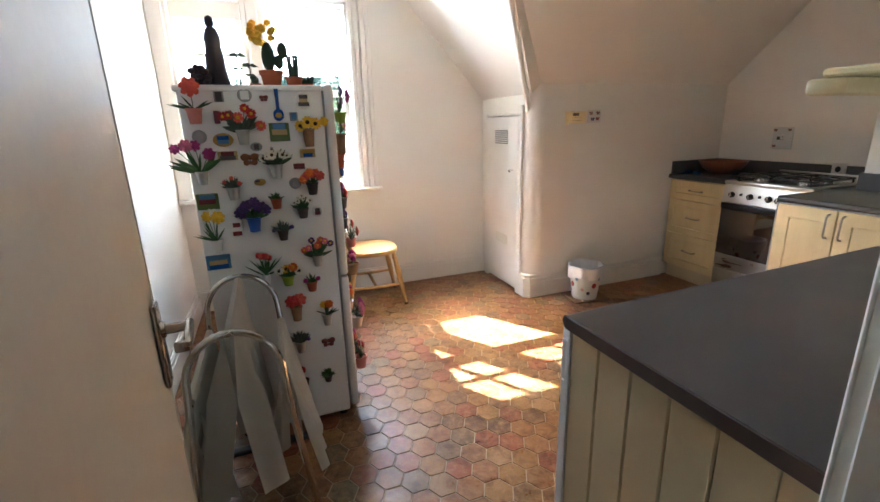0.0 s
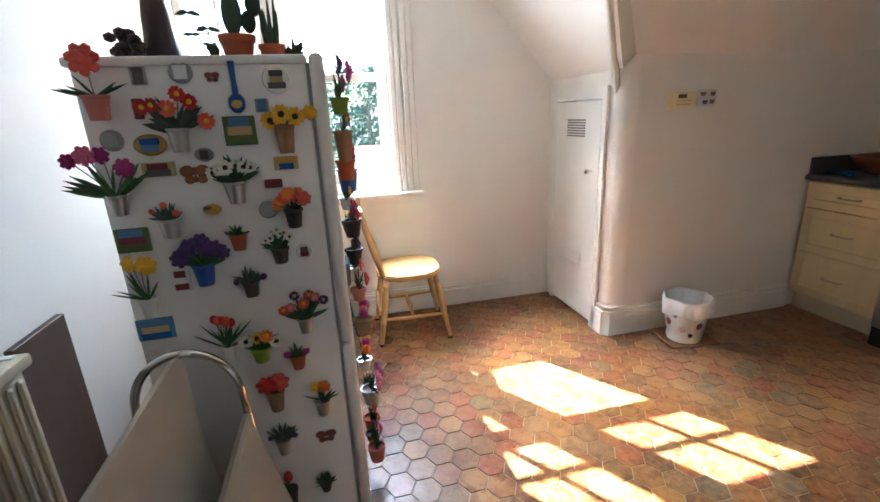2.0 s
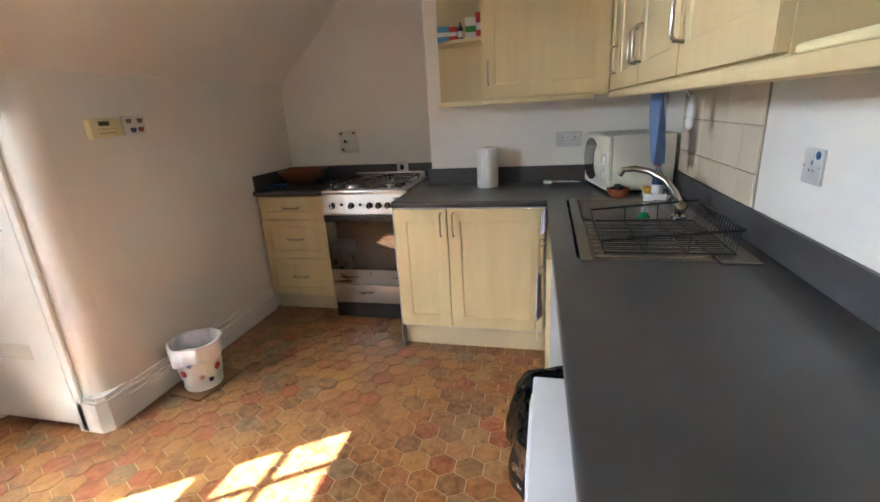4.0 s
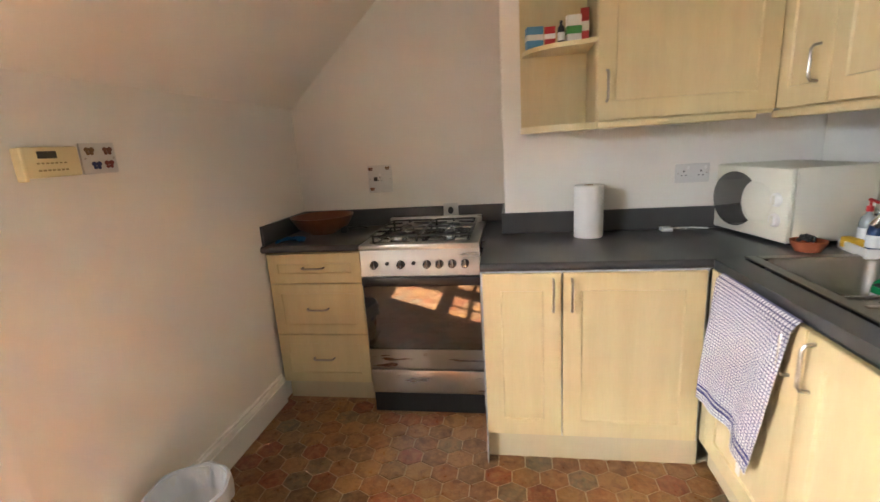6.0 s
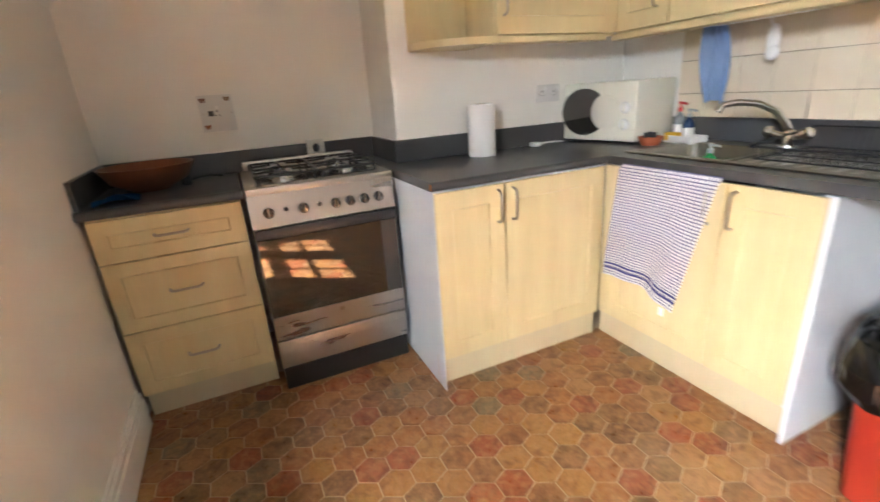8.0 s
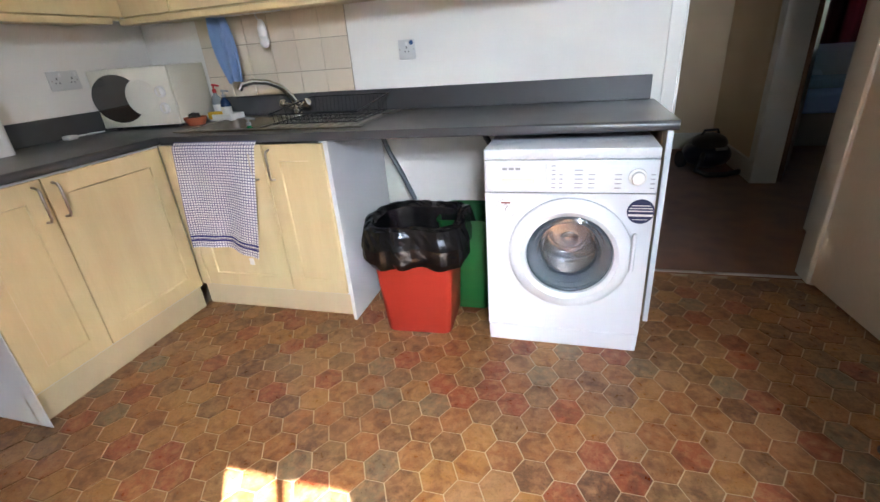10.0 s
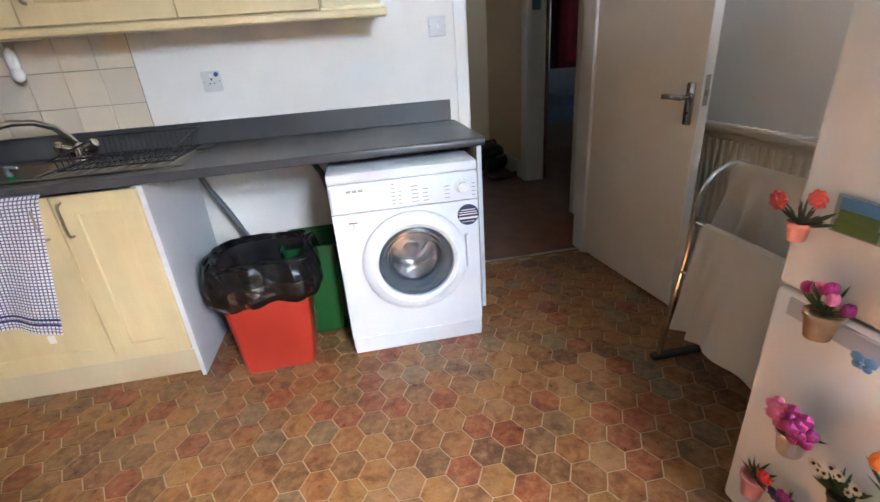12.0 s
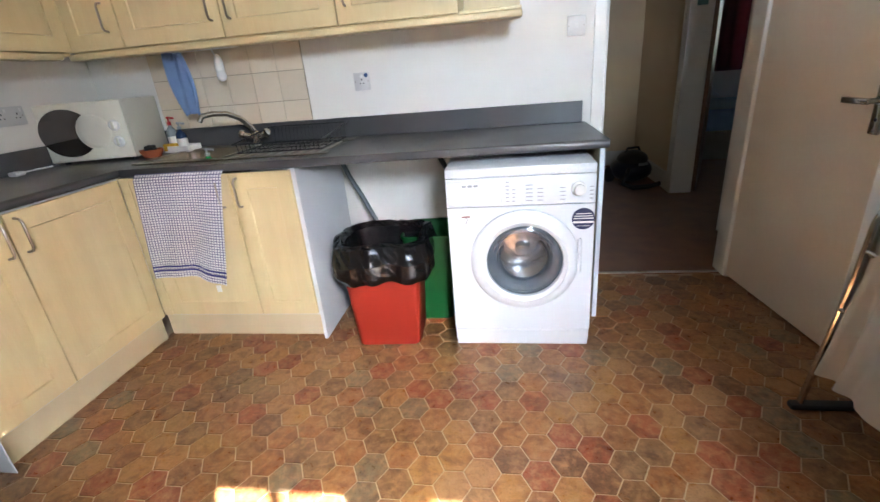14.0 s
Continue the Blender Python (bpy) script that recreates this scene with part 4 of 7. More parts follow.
for z, grow, wob in ((0.25, -0.055, 0.0), (0.44, -0.022, 0.002), (0.505, -0.012, 0.002), (0.528, 0.006, 0.004), (0.518, 0.034, 0.005), (0.44, 0.052, 0.007), (0.38, 0.050, 0.009), (0.345, 0.030, 0.009)):
    row = []
    for k in range(n):
        a = math.tau * k / n
        cw, cd = 0.185 + grow, 0.165 + grow
        e = 4.0
        r = (abs(math.cos(a) / cw) ** e + abs(math.sin(a) / cd) ** e) ** (-1 / e)
        r += wob * (math.sin(5 * a + phase[0]) + 0.7 * math.sin(9 * a + phase[1]) + 0.5 * math.sin(17 * a + phase[2]))
        dz = wob * 0.9 * (math.sin(4 * a + phase[3]) + 0.6 * math.sin(11 * a + phase[4]))
        row.append(b.verts.new((r * math.cos(a), r * math.sin(a), z + dz)))
    rows.append(row)
full = [rows[0]]
for a, c in zip(rows, rows[1:]):
    for f in (0.33, 0.67):
        full.append([b.verts.new(a[k].co.lerp(c[k].co, f) * (1 + rnd.gauss(0, 0.005))) for k in range(n)])
    full.append(c)
for a, c in zip(full, full[1:]):
    for k in range(n):
        j = (k + 1) % n
        b.faces.new((a[k], a[j], c[j], c[k]))
b.faces.new(rows[0][::-1])
part("bin_liner", b, BIN_BAG, bin_red, "crumpled shiny black liner folded over the rim", False)
tapered_bin("waste_bin", "green plastic bin behind the red one", (2.035, 1.15, 0), 0, 0.20, 0.24, 0.25, 0.28, 0.47, GREEN)

# hose under the worktop
b = tube(B(), [(2.55, 0.90, 0.86), (2.54, 0.92, 0.80), (2.50, 0.94, 0.71), (2.44, 0.95, 0.60), (2.38, 0.95, 0.46), (2.34, 0.95, 0.30), (2.30, 0.93, 0.12), (2.20, 0.92, 0.03)], 0.013, 10)
tagged(part("waste_hose", b, material("grey_hose", (0.12, 0.13, 0.14), 0.5)), "grey ribbed waste hose hanging under the worktop", "hose")
b = tube(B(), [(2.0, 0.93, 0.845), (1.99, 0.97, 0.80), (1.95, 1.0, 0.74), (1.92, 0.99, 0.60), (1.93, 0.95, 0.40), (1.94, 0.92, 0.02)], 0.014, 10)
tagged(part("inlet_hose", b, BLACK_RUBBER), "dark hose behind the washing machine", "hose")


# ---- sink ----
def sink():
    t = thing("sink", "steel inset sink with bowl and ribbed drainer", "sink", (2.92, 1.125, 0.905))
    hx, hy = 0.490, 0.250
    bx0, bx1, by0, by1, dep = 0.06, 0.452, -0.14, 0.212, -0.15
    b = B()
    # rim as four flat strips round the bowl, with a pressed drainer
    box(b, (-hx, -hy, 0.0005), (hx, by0, 0.006), 0.002)
    box(b, (-hx, by1, 0.0005), (hx, hy, 0.006), 0.002)
    box(b, (bx1, by0, 0.0005), (hx, by1, 0.006), 0.002)
    box(b, (-hx, by0, -0.006), (bx0 - 0.012, by1, -0.001))
    box(b, (bx0 - 0.012, by0, 0.0), (bx0, by1, 0.005), 0.001)
    part("rim", b, DULL_STEEL, t)
    for k in range(9):
        x = -0.44 + k * 0.052
        part("rib", box(B(), (x, by0 + 0.01, -0.002), (x + 0.016, by1 - 0.01, 0.004), 0.002), STEEL, t)
    b = B()
    r = 0.05
    loops = []
    for z, sh_ in ((0.004, 0.0), (-0.01, 0.006), (dep + 0.04, 0.015), (dep + 0.01, 0.03), (dep, 0.055)):
        pts = []
        for sx, sy, a0 in ((bx1 - r, by1 - r, 0), (bx0 + r, by1 - r, 90), (bx0 + r, by0 + r, 180), (bx1 - r, by0 + r, 270)):
            for k in range(6):
                a = radians(a0 + k * 18)
                rr = max(r - sh_ * 0.3, 0.01)
                px_, py_ = sx + rr * math.cos(a), sy + rr * math.sin(a)
                cx, cy = (bx0 + bx1) / 2, (by0 + by1) / 2
                pts.append(b.verts.new((px_ - math.copysign(sh_, px_ - cx), py_ - math.copysign(sh_, py_ - cy), z)))
        loops.append(pts)
    for a, c in zip(loops, loops[1:]):
        for k in range(len(a)):
            j = (k + 1) % len(a)
            b.faces.new((a[k], a[j], c[j], c[k]))
    b.faces.new(loops[-1])
    part("bowl", b, DULL_STEEL, t, "deep rectangular bowl")
    part("plug_hole", lathe(B(), [(0.03, dep + 0.001), (0.028, dep + 0.003), (0, dep + 0.002)], 20, (0.23, 0.01, 0)), CHROME, t)


sink()
tap = thing("kitchen_tap", "chrome mixer tap with a swan spout", "tap", (2.975, 0.965, 0.910))
part("base", lathe(B(), [(0.032, 0), (0.030, 0.012), (0.020, 0.020), (0.019, 0.055), (0.024, 0.062), (0.018, 0.075)], 20), CHROME, tap)
part("spout", tube(B(), [(0, 0, 0.06), (0.01, 0.02, 0.10), (0.035, 0.055, 0.150), (0.075, 0.105, 0.180), (0.12, 0.155, 0.187), (0.155, 0.195, 0.180), (0.165, 0.207, 0.155)], [0.015, 0.015, 0.014, 0.013, 0.013, 0.013, 0.013], 14), CHROME, tap)
for sx in (-1, 1):
    b = cyl(B(), (sx * 0.018, 0.0, 0.045), (sx * 0.062, 0.012, 0.062), 0.014, 0.012)
    part("valve", b, CHROME, tap)
    b = lathe(B(), [(0, 0), (0.022, 0.002), (0.024, 0.012), (0.018, 0.026), (0, 0.028)], 8)
    k = part("tap_head", b, CHROME, tap, "faceted tap head")
    k.matrix_basis = Matrix.Translation((sx * 0.060, 0.012, 0.060)) @ Vector((sx, 0.25, 0.45)).to_track_quat("Z", "Y").to_matrix().to_4x4()

WIRE = material("black_wire", (0.03, 0.03, 0.032), 0.4, 0.3)
rack = thing("dish_rack", "low black wire dish rack on the drainer", "dish rack", (2.69, 1.12, 0.912))
b = B()
tube(b, [(-0.22, -0.20, 0.085), (0.22, -0.20, 0.085), (0.22, 0.19, 0.05), (-0.22, 0.19, 0.05)], 0.004, 6, True)
tube(b, [(-0.21, -0.19, 0.008), (0.21, -0.19, 0.008), (0.21, 0.18, 0.008), (-0.21, 0.18, 0.008)], 0.003, 6, True)
part("frame", b, WIRE, rack)
for k in range(19):
    x = -0.20 + k * 0.0222
    part("wire", tube(B(), [(x, -0.20, 0.085), (x, -0.19, 0.008), (x, 0.18, 0.008), (x, 0.19, 0.05)], 0.0018, 5), WIRE, rack)
for y in (-0.06, 0.06):
    part("wire", tube(B(), [(-0.22, y, 0.068), (-0.21, y, 0.008), (0.21, y, 0.008), (0.22, y, 0.068)], 0.0024, 5), WIRE, rack)


# ---- things on the worktop ----
def microwave():
    t = thing("microwave", "white microwave oven with a rounded dark window", "microwave", (3.755, 1.205, 0.917), 191)
    W, D, H = 0.430, 0.33, 0.288
    part("body", box(B(), (-W / 2, 0.012, 0), (W / 2, D, H), 0.006, 2), IVORY, t)
    d = part("front", box(B(), (-W / 2, -0.012, 0.002), (W / 2, 0.012, H - 0.002), 0.007, 2), IVORY, t)
    b = B()
    out = []
    for k in range(40):
        a = math.tau * k / 40
        out.append((0.138 * math.cos(a), 0.118 * math.sin(a)))
    out = [(x, z) for x, z in out if x < 0.099]
    # a round bite out of the oval, where the door panel bulges
    bite = [radians(-66 + 132 * k / 16) for k in range(17)]
    first = next(k for k in range(len(out)) if out[k][1] < 0 and out[(k + 1) % len(out)][1] > 0 or k == len(out) - 1)
    out = out[first + 1:] + out[:first + 1] + [(0.135 - 0.09 * math.cos(a), 0.09 * math.sin(a)) for a in bite]
    lowv = [b.verts.new((x - 0.085, -0.0122, z + H / 2)) for x, z in out]
    topv = [b.verts.new((x - 0.085, -0.016, z + H / 2)) for x, z in out]
    b.faces.new(lowv)
    b.faces.new(topv)
    for k in range(len(lowv)):
        j = (k + 1) % len(lowv)
        b.faces.new((lowv[k], lowv[j], topv[j], topv[k]))
    part("window", b, OVEN_GLASS, d, "dark oval door window")
    b = B()
    ball(b, (0.05, -0.012, H / 2), 0.083, (1, 0.1, 1), 3)
    part("release_panel", b, IVORY, d, "bulging door panel")
    for z in (0.165, 0.085):
        k = part("dial", lathe(B(), [(0.028, 0), (0.026, 0.007), (0.020, 0.012), (0, 0.013)], 24), WHITE_PLASTIC, t, "round control dial")
        k.matrix_basis = pose(0.155, -0.012, z, 90, 0, 0)
        part("dial_grip", box(B(), (-0.006, -0.018, 0.012), (0.006, 0.018, 0.020), 0.002), IVORY, k)
    for x in (-W / 2 + 0.04, W / 2 - 0.04):
        for y in (0.04, D - 0.04):
            part("foot", cyl(B(), (x, y, -0.012), (x, y, 0.001), 0.014, seg=10), BLACK_RUBBER, t)


microwave()
PAPER = material("kitchen_paper", (0.84, 0.83, 0.81), 0.9, color2=(0.78, 0.77, 0.75), scale=20, fine=160, bump=0.35)
roll = thing("paper_roll", "white kitchen paper roll standing upright", "paper roll", (3.86, 1.845, 0.905))
part("paper", lathe(B(), [(0.020, 0.0), (0.064, 0.0), (0.066, 0.004), (0.066, 0.238), (0.063, 0.242), (0.020, 0.242)], 36), PAPER, roll)
part("core", lathe(B(), [(0.020, 0.0), (0.020, 0.243), (0.017, 0.243), (0.017, 0.0)], 20), material("cardboard", (0.35, 0.24, 0.14), 0.8), roll, "cardboard core")
b = B()
slab(b, [(0.0655, 0.0, 0.001), (0.068, -0.045, 0.001), (0.068, -0.045, 0.241), (0.0655, 0.0, 0.241)], 0.001)
part("loose_sheet", b, PAPER, roll)
BOWL = material("turned_wood", (0.22, 0.075, 0.03), 0.4, color2=(0.15, 0.045, 0.02), scale=6, fine=40, bump=0.06, stretch=(1, 6, 1))
b = lathe(B(), [(0, 0.004), (0.07, 0.002), (0.075, 0.0), (0.08, 0.006), (0.145, 0.040), (0.180, 0.098), (0.182, 0.104), (0.175, 0.104), (0.140, 0.046), (0.075, 0.014), (0, 0.012)], 40, (4.170, 3.300, 0.905))
tagged(part("wooden_bowl", b, BOWL), "shallow dark turned wooden bowl on the worktop", "bowl")


def cloth(name, label, cat, mat, fn, nu, nv, thick=0.003):
    """A folded or hanging cloth; fn gives the place for u, v in 0..1."""
    b = B()
    grid = [[b.verts.new(fn(i / nu, j / nv)) for j in range(nv + 1)] for i in range(nu + 1)]
    for i in range(nu):
        for j in range(nv):
            b.faces.new((grid[i][j], grid[i + 1][j], grid[i + 1][j + 1], grid[i][j + 1]))
    bmesh.ops.solidify(b, geom=b.faces[:], thickness=thick)
    ob = part(name, b, mat)
    for f in ob.data.polygons:
        f.use_smooth = True
    return tagged(ob, label, cat)


BLUE_CLOTH = material("blue_cloth", (0.015, 0.20, 0.50), 0.85, color2=(0.01, 0.10, 0.26), scale=10, fine=250, bump=0.5)
cloth("dish_cloth", "bright blue cloth folded on the worktop", "cloth", BLUE_CLOTH,
      lambda u, v: (3.875 + 0.10 * u + 0.02 * math.sin(3 * v), 3.315 + 0.15 * v, 0.912 + 0.022 * math.sin(math.pi * min(1, v * 1.1)) * (0.6 + 0.4 * math.sin(5 * u + 2)) + 0.008 * math.sin(9 * u + 4 * v)), 14, 16, 0.008)
PALE_BLUE = material("pale_blue_cloth", (0.34, 0.48, 0.74), 0.9, color2=(0.26, 0.40, 0.68), scale=12, fine=220, bump=0.5)
cloth("hanging_cloth", "pale blue cloth hanging under the cabinets", "cloth", PALE_BLUE,
      lambda u, v: (3.315 + (u - 0.5) * (0.05 + 0.11 * math.sin(math.pi * min(1, v * 0.75 + 0.1))) - 0.03 * v, 1.00 + 0.02 * math.sin(9 * u + 2 * v) + 0.012 * math.sin(17 * u), 1.43 - 0.33 * v - 0.03 * abs(u - 0.5) * v), 18, 18, 0.004)
PEG = material("hook", (0.7, 0.7, 0.7), 0.4)
b = B()
tube(b, [(3.125, 0.93, 1.432), (3.125, 0.945, 1.395), (3.125, 0.93, 1.375)], 0.004, 6)
ball(b, (3.12, 0.92, 1.32), 0.032, (0.8, 0.5, 1.9), 3)
ball(b, (3.115, 0.925, 1.275), 0.030, (0.9, 0.5, 1.0), 3)
tagged(part("scrubber", b, PAPER), "white scrubbing pad hanging from a hook", "scrubber")
b = box(B(), (2.93, 1.005, 1.395), (3.30, 1.075, 1.428), 0.006, 2)
tagged(part("strip_light", b, WHITE_PLASTIC), "white strip light fitting under the cabinets", "lamp")

# by the sink
b = lathe(B(), [(0.040, 0.0), (0.055, 0.028), (0.058, 0.040), (0.053, 0.040), (0.045, 0.012), (0, 0.010)], 24, (3.49, 1.125, 0.905))
pot = tagged(part("scourer_dish", b, material("terracotta", (0.42, 0.11, 0.04), 0.7, color2=(0.34, 0.09, 0.035))), "small terracotta dish with a scourer", "dish")
rnd = random.Random(8)
b = B()
for k in range(26):
    a, r = rnd.uniform(0, 6.28), rnd.uniform(0, 0.032)
    ball(b, (3.49 + r * math.cos(a), 1.125 + r * math.sin(a), 0.945 + rnd.uniform(0, 0.016)), 0.012, (1, 0.8, 0.7), 1)
part("scourer", b, material("dark_wool", (0.06, 0.06, 0.055), 0.6, 0.4), pot, "dark steel-wool scourer")
tray = thing("soap_tray", "white plastic tray with sponge and soap bottles", "tray", (3.435, 0.965, 0.905), -8)
b = B()
box(b, (-0.09, -0.05, 0), (0.09, 0.05, 0.006), 0.002)
for q in (((-0.09, -0.05, 0), (0.09, -0.045, 0.034)), ((-0.09, 0.045, 0), (0.09, 0.05, 0.034)), ((-0.09, -0.045, 0), (-0.085, 0.045, 0.034)), ((0.085, -0.045, 0), (0.09, 0.045, 0.034))):
    box(b, *q, 0.001)
part("tray", b, WHITE_PLASTIC, tray)


def bottle(name, label, at, r, h, mat, cap_mat, pump=False):
    t = thing(name, label, "bottle", at)
    part("bottle_body", lathe(B(), [(0, 0), (r, 0.002), (r, h * 0.55), (r * 0.85, h * 0.68), (r * 0.35, h * 0.78), (r * 0.35, h * 0.84)], 20), mat, t)
    b = lathe(B(), [(r * 0.42, h * 0.82), (r * 0.42, h * 0.93), (0, h * 0.94)], 14)
    if pump:
        cyl(b, (0, 0, h * 0.93), (0, 0, h * 1.05), r * 0.18, seg=8)
        tube(b, [(r * 0.3, 0, h * 1.06), (0, 0, h * 1.07), (-r * 1.3, 0, h * 1.03)], r * 0.22, 8)
    part("cap", b, cap_mat, t)
    part("bottle_label", lathe(B(), [(r * 1.01, h * 0.14), (r * 1.012, h * 0.15), (r * 1.012, h * 0.45), (r * 1.01, h * 0.46)], 20), WHITE_PLASTIC, t, "pale label")
    return t


CLEAR = material("clear_plastic", (0.75, 0.80, 0.82), 0.12, color2=(0.7, 0.76, 0.79), bump=0.0, transmission=0.7)
NAVY = material("navy_liquid", (0.02, 0.05, 0.13), 0.15, color2=(0.02, 0.04, 0.1), bump=0.0)
GREEN_SOAP = material("green_liquid", (0.02, 0.30, 0.10), 0.15, color2=(0.02, 0.24, 0.08), bump=0.0)
RED_PL = material("red_cap", (0.50, 0.02, 0.02), 0.4)
GREY_PL = material("grey_cap", (0.35, 0.37, 0.38), 0.4)
bottle("spray_bottle", "clear spray bottle with a red trigger", (3.485, 0.945, 0.911), 0.026, 0.165, CLEAR, RED_PL, True)
bottle("soap_bottle", "navy washing-up liquid bottle with pump", (3.425, 0.955, 0.911), 0.027, 0.135, NAVY, GREY_PL, True)
tagged(part("sponge", box(B(), (3.44, 0.972, 0.912), (3.515, 1.008, 0.952), 0.006, 2), material("yellow_sponge", (0.72, 0.42, 0.03), 0.9, fine=200, bump=0.5)), "yellow sponge in the white tray", "sponge")
bottle("soap_dispenser", "green soap dispenser with a grey pump in the sink", (3.235, 1.045, 0.7575), 0.032, 0.15, GREEN_SOAP, GREY_PL, True)
b = box(B(), (3.90, 1.455, 0.905), (3.945, 1.505, 0.925), 0.005, 2)
tagged(part("plug_adapter", b, WHITE_PLASTIC), "white plug lying on the worktop", "plug")
b = tube(B(), [(3.945, 1.48, 0.913), (3.965, 1.44, 0.910), (3.972, 1.36, 0.910), (3.93, 1.29, 0.912)], 0.004, 8)
tagged(part("cable", b, WHITE_PLASTIC), "white appliance cable on the worktop", "cable")
b = tube(B(), [(4.14, 3.02, 0.93), (4.16, 3.06, 0.935), (4.17, 3.11, 0.932), (4.155, 3.15, 0.925)], 0.004, 8)
box(b, (4.135, 3.145, 0.905), (4.175, 3.185, 0.945), 0.008, 2)
tagged(part("cooker_plug", b, BLACK_RUBBER), "black plug and lead lying beside the cooker", "plug")

# on the open shelf
def carton(label, x, y, z, w, d, h, mat, band, rz=0):
    t = thing("carton", label, "carton", (x, y, z), rz, "groceries on the corner shelf")
    part("box", box(B(), (-w / 2, -d / 2, 0), (w / 2, d / 2, h), 0.001), mat, t)
    part("band", box(B(), (-w / 2 - 0.0008, -d / 2 - 0.0008, h * 0.35), (w / 2 + 0.0008, d / 2 + 0.0008, h * 0.62)), band, t)


SHZ = 1.754
carton("pale blue carton on the shelf", 3.865, 2.085, SHZ, 0.05, 0.07, 0.085, material("blue_card", (0.10, 0.30, 0.55), 0.5), WHITE_PLASTIC, 8)
carton("red carton on the shelf", 3.84, 2.02, SHZ, 0.04, 0.045, 0.075, RED_PL, WHITE_PLASTIC, -5)
bottle("small_bottle", "small dark bottle with a black cap", (3.82, 1.975, SHZ), 0.015, 0.10, BLACK, BLACK)
carton("white and green carton on the shelf", 3.85, 1.92, SHZ, 0.04, 0.06, 0.115, WHITE_PLASTIC, material("green_card", (0.06, 0.30, 0.05), 0.5), 4)
carton("red and white carton on the shelf", 3.86, 1.872, SHZ, 0.04, 0.035, 0.14, RED_PL, WHITE_PLASTIC, -6)

# checked tea towel over the sink cabinet door
def check_material():
    m = bpy.data.materials.new("checked_towel")
    m.use_nodes = True
    n, links = m.node_tree.nodes, m.node_tree.links
    p = n["Principled BSDF"]
    p.inputs["Roughness"].default_value = 0.9
    uv = n.new("ShaderNodeUVMap")
    sep = n.new("ShaderNodeSeparateXYZ")
    links.new(uv.outputs[0], sep.inputs[0])
    lines = []
    for axis, count in ((0, 31.0), (1, 42.0)):
        mul = n.new("ShaderNodeMath")
        mul.operation = "MULTIPLY"
        mul.inputs[1].default_value = count
        links.new(sep.outputs[axis], mul.inputs[0])
        fr = n.new("ShaderNodeMath")
        fr.operation = "FRACT"
        links.new(mul.outputs[0], fr.inputs[0])
        less = n.new("ShaderNodeMath")
        less.operation = "LESS_THAN"
        less.inputs[1].default_value = 0.33
        links.new(fr.outputs[0], less.inputs[0])
        lines.append(less)
    grid = n.new("ShaderNodeMath")
    grid.operation = "MAXIMUM"
    links.new(lines[0].outputs[0], grid.inputs[0])
    links.new(lines[1].outputs[0], grid.inputs[1])
    mix = n.new("ShaderNodeMix")
    mix.data_type = "RGBA"
    mix.inputs["A"].default_value = (0.74, 0.73, 0.74, 1)
    mix.inputs["B"].default_value = (0.13, 0.12, 0.21, 1)
    links.new(grid.outputs[0], mix.inputs["Factor"])
    bands = None
    for v in (0.885, 0.925):
        c = n.new("ShaderNodeMath")
        c.operation = "COMPARE"
        c.inputs[1].default_value, c.inputs[2].default_value = v, 0.010
        links.new(sep.outputs[1], c.inputs[0])
        if bands:
            add = n.new("ShaderNodeMath")
            links.new(bands.outputs[0], add.inputs[0])
            links.new(c.outputs[0], add.inputs[1])
            bands = add
        else:
            bands = c
    mix2 = n.new("ShaderNodeMix")
    mix2.data_type = "RGBA"
    mix2.inputs["B"].default_value = (0.03, 0.03, 0.15, 1)
    links.new(bands.outputs[0], mix2.inputs["Factor"])
    links.new(mix.outputs["Result"], mix2.inputs["A"])
    links.new(mix2.outputs["Result"], p.inputs["Base Color"])
    wv = n.new("ShaderNodeTexNoise")
    wv.inputs["Scale"].default_value = 400
    bp = n.new("ShaderNodeBump")
    bp.inputs["Strength"].default_value = 0.4
    links.new(wv.outputs["Fac"], bp.inputs["Height"])
    links.new(bp.outputs[0], p.inputs["Normal"])
    return m


b = B()
uvl = b.loops.layers.uv.new("UVMap")
nu, nv = 22, 40
def tea(u, v):
    top_z = 0.882
    x = 3.305 + (2.868 - 3.305) * u + (0.06 * (1 - u) + 0.20 * u) * v * 0.55
    fall = 0.50 + 0.05 * u - 0.02 * math.sin(3 * u)
    z = top_z - fall * v
    y = 1.506 + 0.014 * math.sin(7 * u + 1.2) * v + 0.008 * math.sin(15 * u + 3 * v) * v + 0.012 * v
    if v < 0.04:
        y -= 0.02 * (1 - v / 0.04)
    return x, y, z
gr = [[b.verts.new(tea(i / nu, j / nv)) for j in range(nv + 1)] for i in range(nu + 1)]
for i in range(nu):
    for j in range(nv):
        f = b.faces.new((gr[i][j], gr[i + 1][j], gr[i + 1][j + 1], gr[i][j + 1]))
        for lp, (a, c) in zip(f.loops, ((i, j), (i + 1, j), (i + 1, j + 1), (i, j + 1))):
            lp[uvl].uv = (a / nu, c / nv)
tt = part("tea_towel", b, check_material())
tagged(tt, "blue and white checked tea towel over the cabinet door", "tea towel")
b = box(B(), (3.015, 1.518, 0.300), (3.040, 1.520, 0.335), 0.0005)
part("care_label", b, WHITE_PLASTIC, tt, "little white care label")
